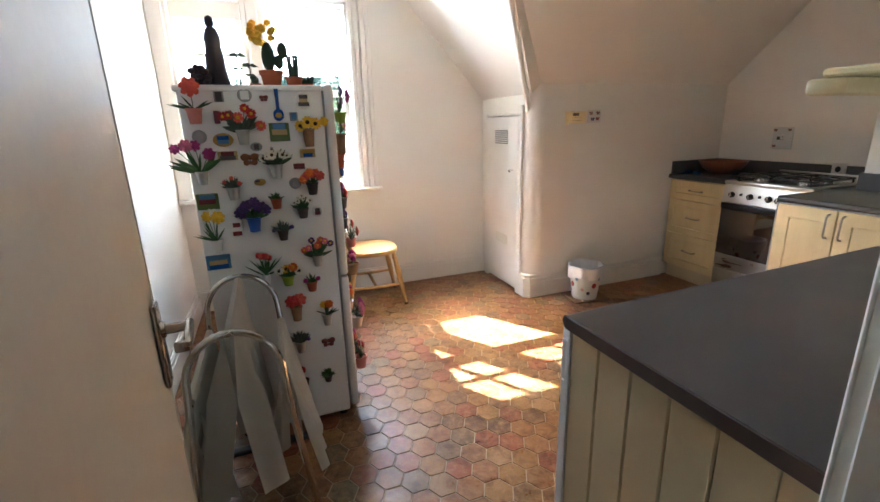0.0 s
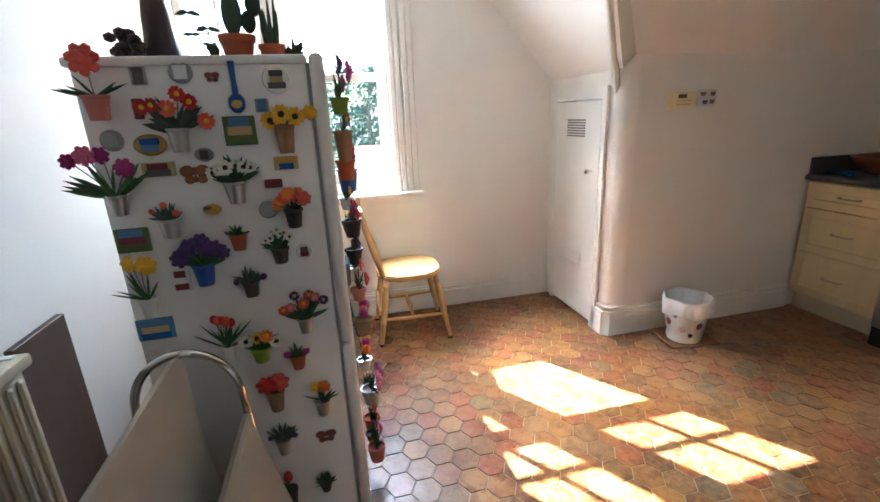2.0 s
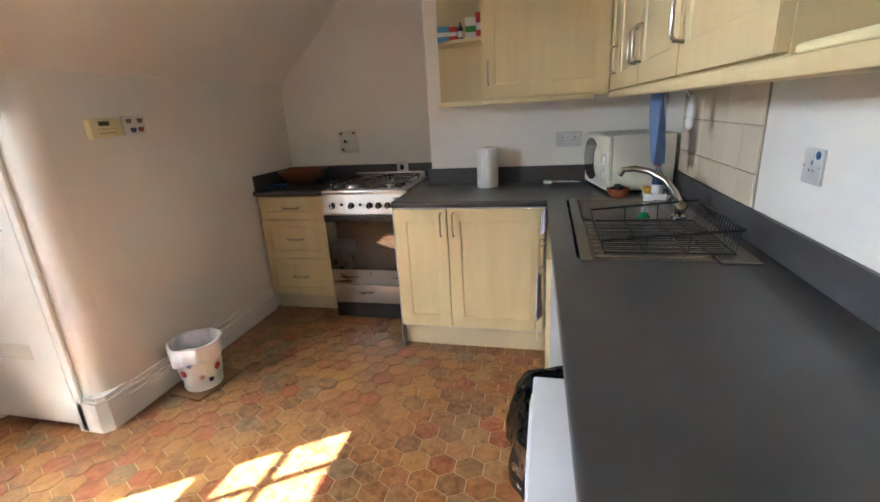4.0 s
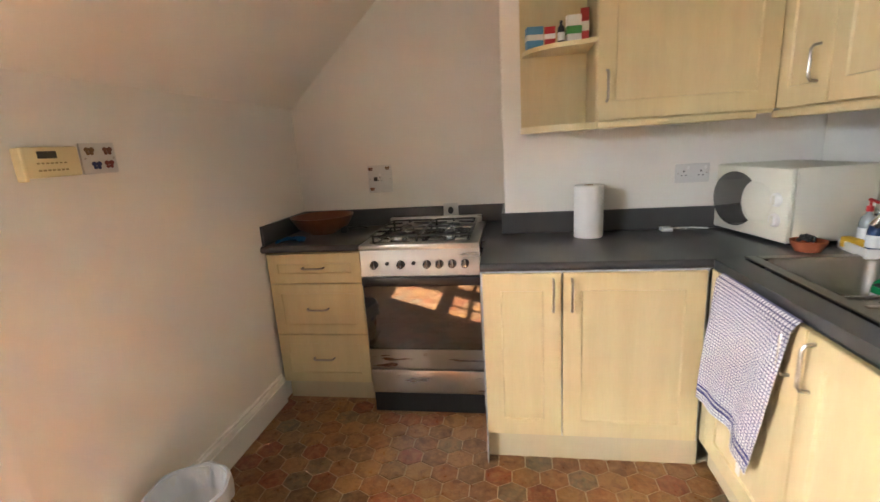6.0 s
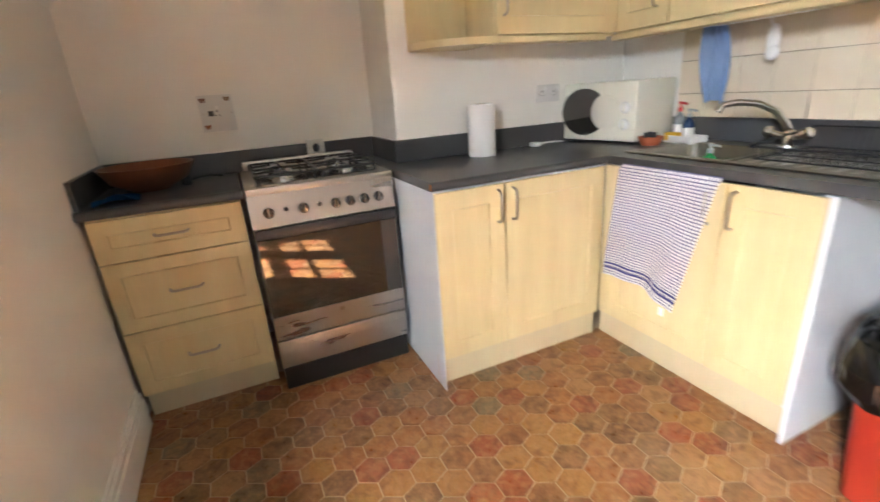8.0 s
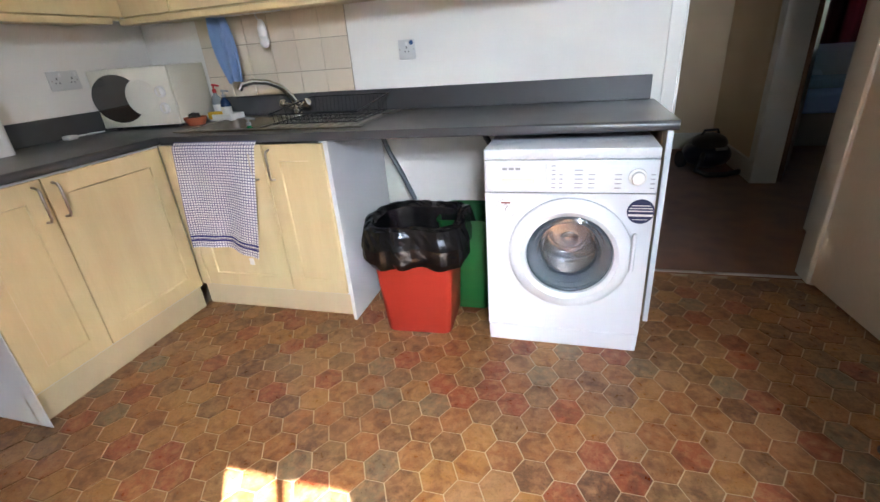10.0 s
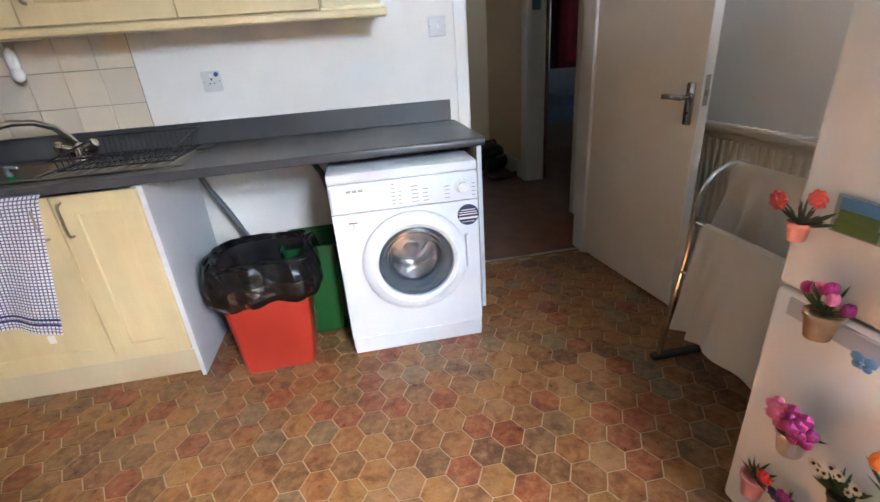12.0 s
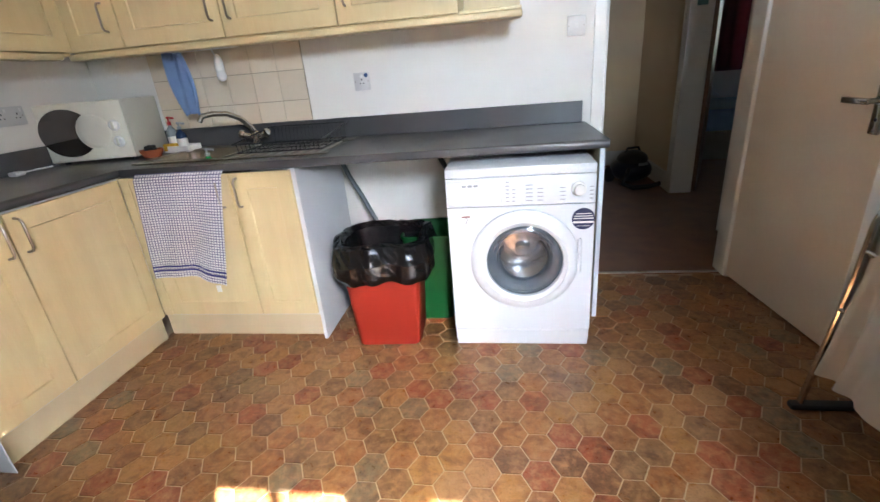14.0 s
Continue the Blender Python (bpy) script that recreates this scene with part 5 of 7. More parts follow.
# ---- fridge ----
FX0, FX1, FD, FY0, FY1, FH = 0.322, 0.837, 0.882, 2.520, 3.070, 1.524
fridge = thing("fridge_freezer", "tall white fridge-freezer covered with flower magnets", "fridge", (0, 0, 0))
part("body", box(B(), (FX0, FY0, 0.035), (FX1, FY1, FH - 0.012), 0.008, 2), APPLIANCE_GREY, fridge)
part("top", box(B(), (FX0 - 0.012, FY0 - 0.006, FH - 0.022), (FX1 + 0.004, FY1 + 0.006, FH), 0.006, 2), APPLIANCE_GREY, fridge, "overhanging top panel")
part("door", box(B(), (FX1 + 0.008, FY0 - 0.006, 0.722), (FD, FY1 + 0.006, FH + 0.004), 0.014, 3), APPLIANCE_GREY, fridge, "upper door")
part("door", box(B(), (FX1 + 0.008, FY0 - 0.006, 0.055), (FD, FY1 + 0.006, 0.714), 0.014, 3), APPLIANCE_GREY, fridge, "lower freezer door")
part("door_seal", box(B(), (FX1, FY0 + 0.006, 0.07), (FX1 + 0.009, FY1 - 0.006, FH - 0.02)), material("grey_seal", (0.30, 0.30, 0.31), 0.6), fridge, "grey door seal")
b = box(B(), (FD - 0.004, FY0 + 0.03, 0.660), (FD + 0.002, FY1 - 0.05, 0.705), 0.004)
part("grip_recess", b, material("grip_grey", (0.45, 0.46, 0.50), 0.4), fridge, "grey grip recess")
for y in (FY0 + 0.05, FY1 - 0.05):
    for x in (FX0 + 0.05, FX1 - 0.03):
        part("foot", cyl(B(), (x, y, 0), (x, y, 0.037), 0.02, seg=10), BLACK_RUBBER, fridge)

LEAF = material("leaf_green", (0.035, 0.11, 0.025), 0.55, color2=(0.02, 0.06, 0.015), scale=30, fine=200, per_object=0.35)
LEAF2 = material("leaf_lime", (0.16, 0.24, 0.02), 0.55, color2=(0.10, 0.17, 0.015), scale=30, fine=200, per_object=0.2)
LEAF3 = material("leaf_grey", (0.07, 0.10, 0.07), 0.65, color2=(0.04, 0.06, 0.04), scale=30, fine=200, per_object=0.3)
PETAL = {
    "red": material("petal_red", (0.55, 0.02, 0.015), 0.6, color2=(0.38, 0.012, 0.012), scale=40, per_object=0.2),
    "coral": material("petal_coral", (0.68, 0.10, 0.06), 0.6, color2=(0.52, 0.06, 0.04), scale=40, per_object=0.2),
    "orange": material("petal_orange", (0.75, 0.18, 0.015), 0.6, color2=(0.6, 0.12, 0.01), scale=40, per_object=0.15),
    "yellow": material("petal_yellow", (0.80, 0.48, 0.015), 0.6, color2=(0.7, 0.38, 0.01), scale=40, per_object=0.1),
    "pink": material("petal_pink", (0.65, 0.16, 0.28), 0.6, color2=(0.52, 0.10, 0.2), scale=40, per_object=0.2),
    "magenta": material("petal_magenta", (0.38, 0.02, 0.18), 0.6, color2=(0.28, 0.015, 0.14), scale=40, per_object=0.25),
    "purple": material("petal_purple", (0.07, 0.025, 0.16), 0.6, color2=(0.04, 0.015, 0.1), scale=40, per_object=0.3),
    "white": material("petal_white", (0.78, 0.76, 0.66), 0.6, color2=(0.68, 0.66, 0.55), scale=40, per_object=0.05),
}
TINPOT = material("tin_pot", (0.55, 0.54, 0.52), 0.28, 0.9, color2=(0.42, 0.41, 0.39), scale=30, fine=120, bump=0.25)
POTS = {
    "tin": TINPOT,
    "terra": material("pot_terracotta", (0.42, 0.10, 0.035), 0.75, color2=(0.33, 0.075, 0.03), scale=20),
    "pink": material("pot_pink", (0.62, 0.22, 0.17), 0.6, color2=(0.54, 0.18, 0.14), scale=20),
    "black": material("pot_black", (0.02, 0.02, 0.02), 0.5),
    "blue": material("pot_blue", (0.02, 0.09, 0.36), 0.4),
    "white": material("pot_white", (0.72, 0.72, 0.70), 0.4),
    "green": material("pot_green", (0.25, 0.36, 0.02), 0.45),
    "jute": material("pot_jute", (0.33, 0.19, 0.09), 0.9, color2=(0.22, 0.12, 0.06), scale=60, fine=300, bump=0.6),
    "dark": material("pot_dark", (0.07, 0.05, 0.04), 0.6),
}
SEED = material("seed_brown", (0.05, 0.02, 0.01), 0.8)
STEM = material("stem_green", (0.05, 0.12, 0.03), 0.6)


def leaf_blade(b, base, tip, width):
    """A pointed leaf with a fold down its middle."""
    base, tip = Vector(base), Vector(tip)
    way = tip - base
    side = way.cross(Vector((0.3, 1, 0.2))).normalized() * width / 2
    lift = side.cross(way).normalized() * width * 0.25
    spine = [base + way * t for t in (0, 0.35, 0.7, 1)]
    wid = (0.25, 1.0, 0.75, 0.0)
    mid = [b.verts.new(p - lift * w) for p, w in zip(spine, wid)]
    lf = [b.verts.new(p + side * w) for p, w in zip(spine[:3], wid)]
    rt = [b.verts.new(p - side * w) for p, w in zip(spine[:3], wid)]
    for s in (lf, rt):
        for k in range(2):
            b.faces.new((mid[k], mid[k + 1], s[k + 1], s[k]))
        b.faces.new((mid[2], mid[3], s[2]))


def bloom(parent, c, r, color, kind, rnd):
    """One flower: daisy rays, a rose of cupped petals, or a tulip bud."""
    b = B()
    c = Vector(c)
    if kind == "daisy":
        for k in range(10):
            a = math.tau * k / 10 + rnd.uniform(-0.1, 0.1)
            d = Vector((math.cos(a), -0.25, math.sin(a)))
            s = Vector((-math.sin(a), 0, math.cos(a))) * r * 0.26
            p = [c + d * r * 0.2 - s * 0.4, c + d * r * 0.2 + s * 0.4, c + d * r * 0.8 + s, c + d * r * 1.05, c + d * r * 0.8 - s]
            b.faces.new([b.verts.new(q) for q in p])
        ob = part("flower", b, PETAL[color], parent)
        part("flower_centre", ball(B(), c + Vector((0, -0.002, 0)), r * 0.34, (1, 0.6, 1), 2), SEED if color in ("yellow", "white") else PETAL["yellow"], ob)
        return ob
    if kind == "tulip":
        for k in range(5):
            a = math.tau * k / 5
            ball(b, c + Vector((math.cos(a), math.sin(a), 0)) * r * 0.3, r * 0.62, (0.75, 0.75, 1.35), 2)
        return part("flower", b, PETAL[color], parent)
    for ring, (n, rad, sz) in enumerate(((1, 0.0, 0.45), (5, 0.42, 0.42), (7, 0.75, 0.40))):
        for k in range(n):
            a = math.tau * k / n + ring
            p = c + Vector((math.cos(a) * rad, -0.35 * (1 - rad) - 0.1, math.sin(a) * rad)) * r
            ball(b, p, r * sz, (1, 0.55, 1), 1)
    return part("flower", b, PETAL[color], parent)


def flower_magnet(label, x, z_pot, pot, z_top, colors, kind="daisy", n=5, spread=0.05, size=0.016, leaf="green", leaves=9, ph=0.05, pw=0.022, dx=0.0):
    """A little potted flower hanging on a face at local y = 0, standing out towards -y."""
    seed = int(abs(x) * 1000) * 31 + int(z_pot * 1000)
    rnd = random.Random(seed)
    t = thing("flower_magnet", label, "fridge magnet", (x, 0, z_pot), 0, "flower magnets on the fridge")
    yc = -0.005 - pw
    b = lathe(B(), [(0, -ph / 2), (pw * 0.72, -ph / 2), (pw * 0.98, ph / 2 - 0.008), (pw * 1.1, ph / 2 - 0.006), (pw * 1.1, ph / 2), (pw * 0.9, ph / 2), (pw * 0.85, ph / 2 - 0.008), (0, ph / 2 - 0.008)], 14, (0, yc, 0))
    part("pot", b, POTS[pot], t)
    h = z_top - z_pot
    mats = {"green": LEAF, "lime": LEAF2, "grey": LEAF3}
    b = B()
    for k in range(int(leaves * 1.5)):
        a = rnd.uniform(-1.4, 1.4)
        ln = rnd.uniform(0.6, 1.1) * (h * 0.65 + spread * 0.5)
        base = (rnd.uniform(-0.3, 0.3) * pw, yc, ph / 2 - 0.006)
        tip = (math.sin(a) * ln * 1.0 + dx * 0.4, yc - rnd.uniform(-0.012, 0.022), ph / 2 + abs(math.cos(a)) * ln * 0.9)
        leaf_blade(b, base, tip, max(0.008, spread * rnd.uniform(0.16, 0.32)))
    if leaves:
        part("foliage", b, mats[leaf], t)
    stems = B()
    for k in range(n):
        f = 0 if n == 1 else (k / (n - 1) - 0.5) * 2
        fx = f * spread * 0.9 + dx + rnd.uniform(-0.2, 0.2) * spread * 0.4
        fz = h + (0.25 - f * f * 0.55 + rnd.uniform(-0.5, 0.35)) * spread * (0.75 if n > 1 else 0)
        fy = yc - rnd.uniform(0.0, 0.018)
        tube(stems, [(0, yc, ph / 2 - 0.008), (fx * 0.5, yc - 0.004, (ph / 2 + fz) / 2), (fx, fy + 0.004, fz)], 0.0014, 5)
        bloom(t, (fx, fy, fz), size * rnd.uniform(0.85, 1.15), colors[k % len(colors)], kind, rnd)
    if n:
        part("stem", stems, STEM, t)
    else:
        stems.free()
    return t


def flat_magnet(name, label, x, z, w, h, mats, shape="rect", depth=0.006):
    """A plaque with a few raised fields, at local y = 0."""
    t = thing(name, label, "fridge magnet", (x, 0, z), 0, "plaques on the fridge")
    if shape == "round":
        b = lathe(B(), [(0, 0), (w / 2, 0), (w / 2, depth * 0.7), (w / 2 - 0.003, depth), (w / 2 - 0.006, depth * 0.8), (0, depth * 0.8)], 24)
        bmesh.ops.transform(b, matrix=pose(0, 0, 0, 90) @ Matrix.Diagonal((1, h / w, 1, 1)), verts=b.verts)
    else:
        b = box(B(), (-w / 2, -depth, -h / 2), (w / 2, 0, h / 2), 0.0012)
    part("plaque", b, mats[0], t)
    k = 0.62 if shape == "round" else 0.9
    for i, m in enumerate(mats[1:]):
        n = len(mats) - 1
        z0 = -h / 2 * k + h * k * i / n
        rnd = random.Random(int(x * 977 + z * 331) + i)
        wl = w * k / 2 * rnd.uniform(0.65, 1.0)
        part("motif", box(B(), (-wl, -depth - 0.002 - 0.0008 * i, z0), (wl, -depth + 0.0012, z0 + h * k / n), 0.0006), m, t)
    return t


# on the side that faces the doorway
side = []
def on_side(t):
    t.matrix_basis = Matrix.Translation((0.038, FY0, -0.012 * t.matrix_basis.translation.z)) @ t.matrix_basis
    side.append(t)


G1, G2 = material("grey_resin", (0.34, 0.34, 0.34), 0.6), material("dark_motif", (0.10, 0.08, 0.08), 0.6)
SKYB, SAND, GRASS = material("print_sky", (0.08, 0.22, 0.42), 0.5), material("print_sand", (0.50, 0.36, 0.16), 0.5), material("print_grass", (0.10, 0.16, 0.04), 0.5)
MAROON, GOLD, BLUEG = material("maroon_resin", (0.17, 0.02, 0.03), 0.5), material("gold_resin", (0.50, 0.30, 0.05), 0.45), material("blue_glaze", (0.015, 0.09, 0.33), 0.25)
on_side(flower_magnet("pink pot with one big red poppy", 0.337, 1.430, "pink", 1.530, ["coral"], "rose", 1, 0.03, 0.032, "green", 6, 0.055, 0.027))
on_side(flat_magnet("figure_magnet", "small grey resin building magnet", 0.423, 1.500, 0.034, 0.038, [G1, G2]))
on_side(flat_magnet("plate_magnet", "round pale grey plate magnet", 0.513, 1.505, 0.052, 0.050, [G1, WHITE_PLASTIC], "round"))
on_side(butterfly_ob := thing("bird_magnet", "small red bird magnet", "fridge magnet", (0.580, 0, 1.493), 0, "plaques on the fridge"))
butterfly(butterfly_ob, 0, 0, 0.020, BUTTER[3], 0)
sp = thing("spoon_magnet", "blue glazed spoon magnet with a painted bowl", "fridge magnet", (0.627, 0, 1.465), 0, "plaques on the fridge")
b = tube(B(), [(0, -0.006, -0.02), (0, -0.008, 0.02), (0, -0.006, 0.062)], [0.007, 0.006, 0.008], 8)
ball(b, (0, -0.007, -0.034), 0.024, (0.85, 0.3, 1), 2)
part("spoon", b, BLUEG, sp)
part("motif", ball(B(), (0, -0.013, -0.036), 0.013, (1, 0.25, 0.8), 2), GOLD, sp)
on_side(sp)
on_side(flat_magnet("plate_magnet", "round plate magnet with a dark town scene", 0.726, 1.484, 0.068, 0.068, [WHITE_PLASTIC, G2, SAND, G2], "round"))
on_side(flat_magnet("magnet", "small dark red telephone box magnet", 0.407, 1.426, 0.020, 0.046, [MAROON, MAROON]))
on_side(flower_magnet("red carnations in a tin pot", 0.490, 1.350, "tin", 1.425, ["red", "red", "coral"], "daisy", 6, 0.072, 0.020, "grey", 14, 0.055, 0.024))
on_side(flat_magnet("magnet", "small blue and grey square magnet", 0.683, 1.424, 0.030, 0.032, [G1, SKYB]))
on_side(flat_magnet("picture_magnet", "small painted landscape magnet", 0.623, 1.365, 0.075, 0.070, [GRASS, GRASS, SAND, SKYB]))
on_side(flower_magnet("sunflowers in a jute sack", 0.731, 1.340, "jute", 1.402, ["yellow"], "daisy", 3, 0.035, 0.022, "green", 4, 0.07, 0.024))
on_side(flat_magnet("plate_magnet", "round grey stone magnet", 0.337, 1.356, 0.050, 0.050, [G1, G1], "round"))
on_side(flat_magnet("plaque_magnet", "oval plaque with a blue coast scene", 0.417, 1.342, 0.072, 0.050, [GOLD, SKYB, BLUEG], "round", 0.010))
on_side(flat_magnet("plate_magnet", "small grey oval stone magnet", 0.531, 1.311, 0.044, 0.034, [G1, G2], "round"))
on_side(flat_magnet("shelf_magnet", "little wooden shelf with dark figures", 0.425, 1.282, 0.070, 0.034, [SAND, G2, MAROON], "rect", 0.016))
bm_ = thing("butterfly_magnet", "large orange butterfly magnet", "fridge magnet", (0.502, 0, 1.263), 0, "plaques on the fridge")
butterfly(bm_, 0, 0, 0.042, BUTTER[4], 0)
on_side(bm_)
on_side(flower_magnet("white daisies in a tin pot", 0.594, 1.214, "tin", 1.285, ["white"], "daisy", 6, 0.052, 0.018, "green", 16, 0.055, 0.024))
on_side(flat_magnet("house_magnet", "blue beach hut and yellow house magnet", 0.722, 1.278, 0.060, 0.034, [SAND, BLUEG, GOLD]))
on_side(flat_magnet("magnet", "dark red enamel label magnet", 0.683, 1.227, 0.044, 0.022, [MAROON, MAROON]))
on_side(flower_magnet("orange roses in a black pot", 0.725, 1.135, "black", 1.192, ["orange", "coral"], "rose", 6, 0.036, 0.016, "green", 6, 0.05, 0.023))
on_side(flower_magnet("purple orchid in a tin pot", 0.328, 1.204, "tin", 1.312, ["magenta", "pink", "magenta"], "rose", 4, 0.062, 0.020, "green", 9, 0.05, 0.022, -0.022))
on_side(flower_magnet("dark green succulent in a tin pot", 0.428, 1.137, "tin", 1.185, ["coral"], "rose", 3, 0.03, 0.008, "grey", 22, 0.048, 0.024))
cl = thing("clog_magnet", "little yellow wooden clog magnet", "fridge magnet", (0.527, 0, 1.173), 0, "plaques on the fridge")
part("clog", ball(B(), (0, -0.012, 0), 0.026, (0.9, 0.5, 0.55), 2), GOLD, cl)
part("clog_opening", ball(B(), (-0.008, -0.022, 0.006), 0.010, (1.1, 0.5, 0.6), 2), G2, cl)
on_side(cl)
on_side(flat_magnet("plate_magnet", "round grey stone magnet", 0.661, 1.159, 0.048, 0.046, [G1, G1], "round"))
on_side(flat_magnet("picture_magnet", "painted village picture magnet", 0.329, 1.109, 0.078, 0.062, [GRASS, GRASS, MAROON, SKYB]))
on_side(flower_magnet("cactus in a terracotta pot", 0.579, 1.084, "terra", 1.118, ["white"], "daisy", 0, 0.02, 0.01, "green", 12, 0.042, 0.021))
on_side(flower_magnet("purple flowers in a blue bucket", 0.486, 1.008, "blue", 1.080, ["purple"], "rose", 8, 0.052, 0.020, "green", 14, 0.058, 0.027))
on_side(flower_magnet("tiny white blossoms in a dark pot", 0.677, 1.036, "dark", 1.098, ["white"], "daisy", 7, 0.032, 0.011, "green", 12, 0.042, 0.022))
on_side(flat_magnet("plate_magnet", "round magnet with a lighthouse", 0.737, 1.033, 0.044, 0.044, [WHITE_PLASTIC, MAROON, G2], "round"))
on_side(flower_magnet("yellow orchid in a white pot", 0.340, 0.934, "white", 1.058, ["yellow", "white"], "rose", 3, 0.022, 0.022, "green", 6, 0.05, 0.022))
on_side(flat_magnet("picture_magnet", "red and white house picture magnet", 0.418, 0.989, 0.046, 0.058, [WHITE_PLASTIC, MAROON, WHITE_PLASTIC, MAROON]))
on_side(flower_magnet("dark leafy sprig in a dark pot", 0.590, 0.950, "dark", 0.992, ["purple"], "rose", 2, 0.04, 0.008, "grey", 20, 0.042, 0.021))
on_side(flat_magnet("picture_magnet", "blue lake picture magnet", 0.332, 0.860, 0.090, 0.060, [SKYB, BLUEG, SAND, SKYB]))
on_side(flower_magnet("red tulips in a slim white vase", 0.502, 0.745, "white", 0.872, ["red", "coral"], "tulip", 5, 0.024, 0.014, "green", 8, 0.085, 0.016))
on_side(flower_magnet("coral and pink daisies in a tin pot", 0.716, 0.822, "tin", 0.900, ["coral", "pink", "purple", "coral"], "daisy", 7, 0.058, 0.016, "green", 14, 0.046, 0.021))
on_side(flower_magnet("sunflowers in a green pot", 0.587, 0.752, "green", 0.808, ["white", "yellow", "orange"], "daisy", 4, 0.045, 0.019, "green", 14, 0.042, 0.025, 0.01))
on_side(flower_magnet("small plant in a terracotta pot", 0.681, 0.710, "terra", 0.752, ["magenta"], "rose", 2, 0.03, 0.010, "green", 8, 0.042, 0.022))
on_side(flower_magnet("big red poppies in a jute sack", 0.605, 0.596, "jute", 0.668, ["red", "coral"], "rose", 2, 0.018, 0.027, "green", 3, 0.065, 0.024))
on_side(flower_magnet("yellow pansy in a tin pot", 0.731, 0.543, "tin", 0.622, ["yellow", "orange"], "rose", 2, 0.012, 0.018, "green", 8, 0.05, 0.022))
on_side(flower_magnet("grey herb in a tin bucket", 0.605, 0.432, "tin", 0.490, ["purple"], "rose", 2, 0.04, 0.008, "grey", 24, 0.05, 0.022))
bm_ = thing("butterfly_magnet", "coral red butterfly magnet", "fridge magnet", (0.727, 0, 0.417), 0, "plaques on the fridge")
butterfly(bm_, 0, 0, 0.038, BUTTER[3], 0)
on_side(bm_)
on_side(flower_magnet("red tulip in a dark tin pot", 0.600, 0.235, "dark", 0.315, ["red"], "tulip", 1, 0.01, 0.017, "green", 7, 0.06, 0.022))
on_side(flower_magnet("bushy green plant in a dark pot", 0.708, 0.245, "dark", 0.268, ["red"], "rose", 0, 0.05, 0.01, "green", 30, 0.03, 0.018))
ym = thing("flower_head_magnet", "single yellow flower on the door edge", "fridge magnet", (0.834, FY0 - 0.006, 1.385), 0, "flower magnets on the fridge")
bloom(ym, (0, -0.006, 0), 0.018, "yellow", "rose", random.Random(3))

# on the doors, facing the room
def on_door(t, y):
    z = t.matrix_basis.translation.z
    t.matrix_basis = pose(FD + 0.001, y, z, 0, 0, 90) @ Matrix.Diagonal((1.12, 1.25, 1.1, 1))


on_door(flower_magnet("purple and magenta anemones", 0.10, 1.40, "green", 1.478, ["magenta", "purple"], "rose", 3, 0.045, 0.020, "green", 8, 0.04, 0.02), 2.590)
on_door(flower_magnet("coral lily in a brown sack", 0.11, 1.290, "jute", 1.375, ["coral", "pink"], "daisy", 3, 0.03, 0.028, "green", 4, 0.08, 0.022), 2.660)
on_door(flower_magnet("red and orange tulips with lime leaves", 0.12, 1.205, "terra", 1.272, ["red", "orange", "magenta"], "rose", 5, 0.042, 0.020, "lime", 10, 0.06, 0.025), 2.800)
on_door(flower_magnet("purple pansies in a blue bucket", 0.13, 1.165, "blue", 1.238, ["purple", "magenta", "orange"], "rose", 4, 0.036, 0.018, "green", 6, 0.07, 0.028), 2.860)
on_door(flower_magnet("yellow and purple violas in a pale pot", 0.14, 1.080, "white", 1.135, ["yellow", "magenta", "purple"], "rose", 5, 0.06, 0.016, "green", 10, 0.04, 0.02, 0.02), 2.880)
on_door(flower_magnet("dark red roses in a black pot", 0.15, 1.000, "black", 1.060, ["red", "magenta"], "rose", 5, 0.036, 0.020, "green", 6, 0.055, 0.026), 2.830)
on_door(flower_magnet("scarlet lily with wide petals", 0.16, 0.985, "dark", 1.040, ["red", "coral"], "daisy", 2, 0.03, 0.036, "green", 5, 0.03, 0.016), 2.930)
on_door(flower_magnet("lavender in a dark pot", 0.17, 0.895, "black", 0.945, ["purple"], "rose", 7, 0.03, 0.012, "grey", 10, 0.05, 0.024), 2.840)
on_door(flower_magnet("red geraniums in a tin pot", 0.18, 0.815, "tin", 0.880, ["red", "coral", "red"], "daisy", 6, 0.045, 0.018, "green", 14, 0.05, 0.024), 2.880)
on_door(flower_magnet("pink tulips in a brown patterned pot", 0.19, 0.705, "jute", 0.775, ["magenta", "pink"], "tulip", 5, 0.040, 0.015, "green", 8, 0.050, 0.026), 2.655)
on_door(flower_magnet("coral poppies with fine leaves", 0.20, 0.860, "pink", 0.930, ["coral"], "rose", 2, 0.035, 0.016, "grey", 12, 0.035, 0.018), 2.555)
on_door(flat_magnet("picture_magnet", "framed green valley picture magnet", 0.21, 0.910, 0.085, 0.065, [G1, GRASS, GRASS, SKYB]), 2.641)
on_door(flower_magnet("magenta rose in a dark pot", 0.22, 0.600, "dark", 0.660, ["magenta"], "rose", 1, 0.02, 0.034, "green", 7, 0.05, 0.024), 2.860)
on_door(flower_magnet("pink peony in a tin bucket", 0.23, 0.425, "tin", 0.495, ["pink", "magenta"], "rose", 2, 0.020, 0.034, "grey", 12, 0.055, 0.028), 2.675)
on_door(flower_magnet("orange tulip and dark red rose", 0.24, 0.440, "tin", 0.530, ["orange", "magenta", "yellow"], "tulip", 3, 0.045, 0.020, "green", 14, 0.04, 0.022), 2.870)
on_door(flower_magnet("leafy sprig in a pink pot", 0.25, 0.225, "pink", 0.290, ["red"], "rose", 1, 0.02, 0.016, "green", 18, 0.055, 0.025, 0.03), 2.620)
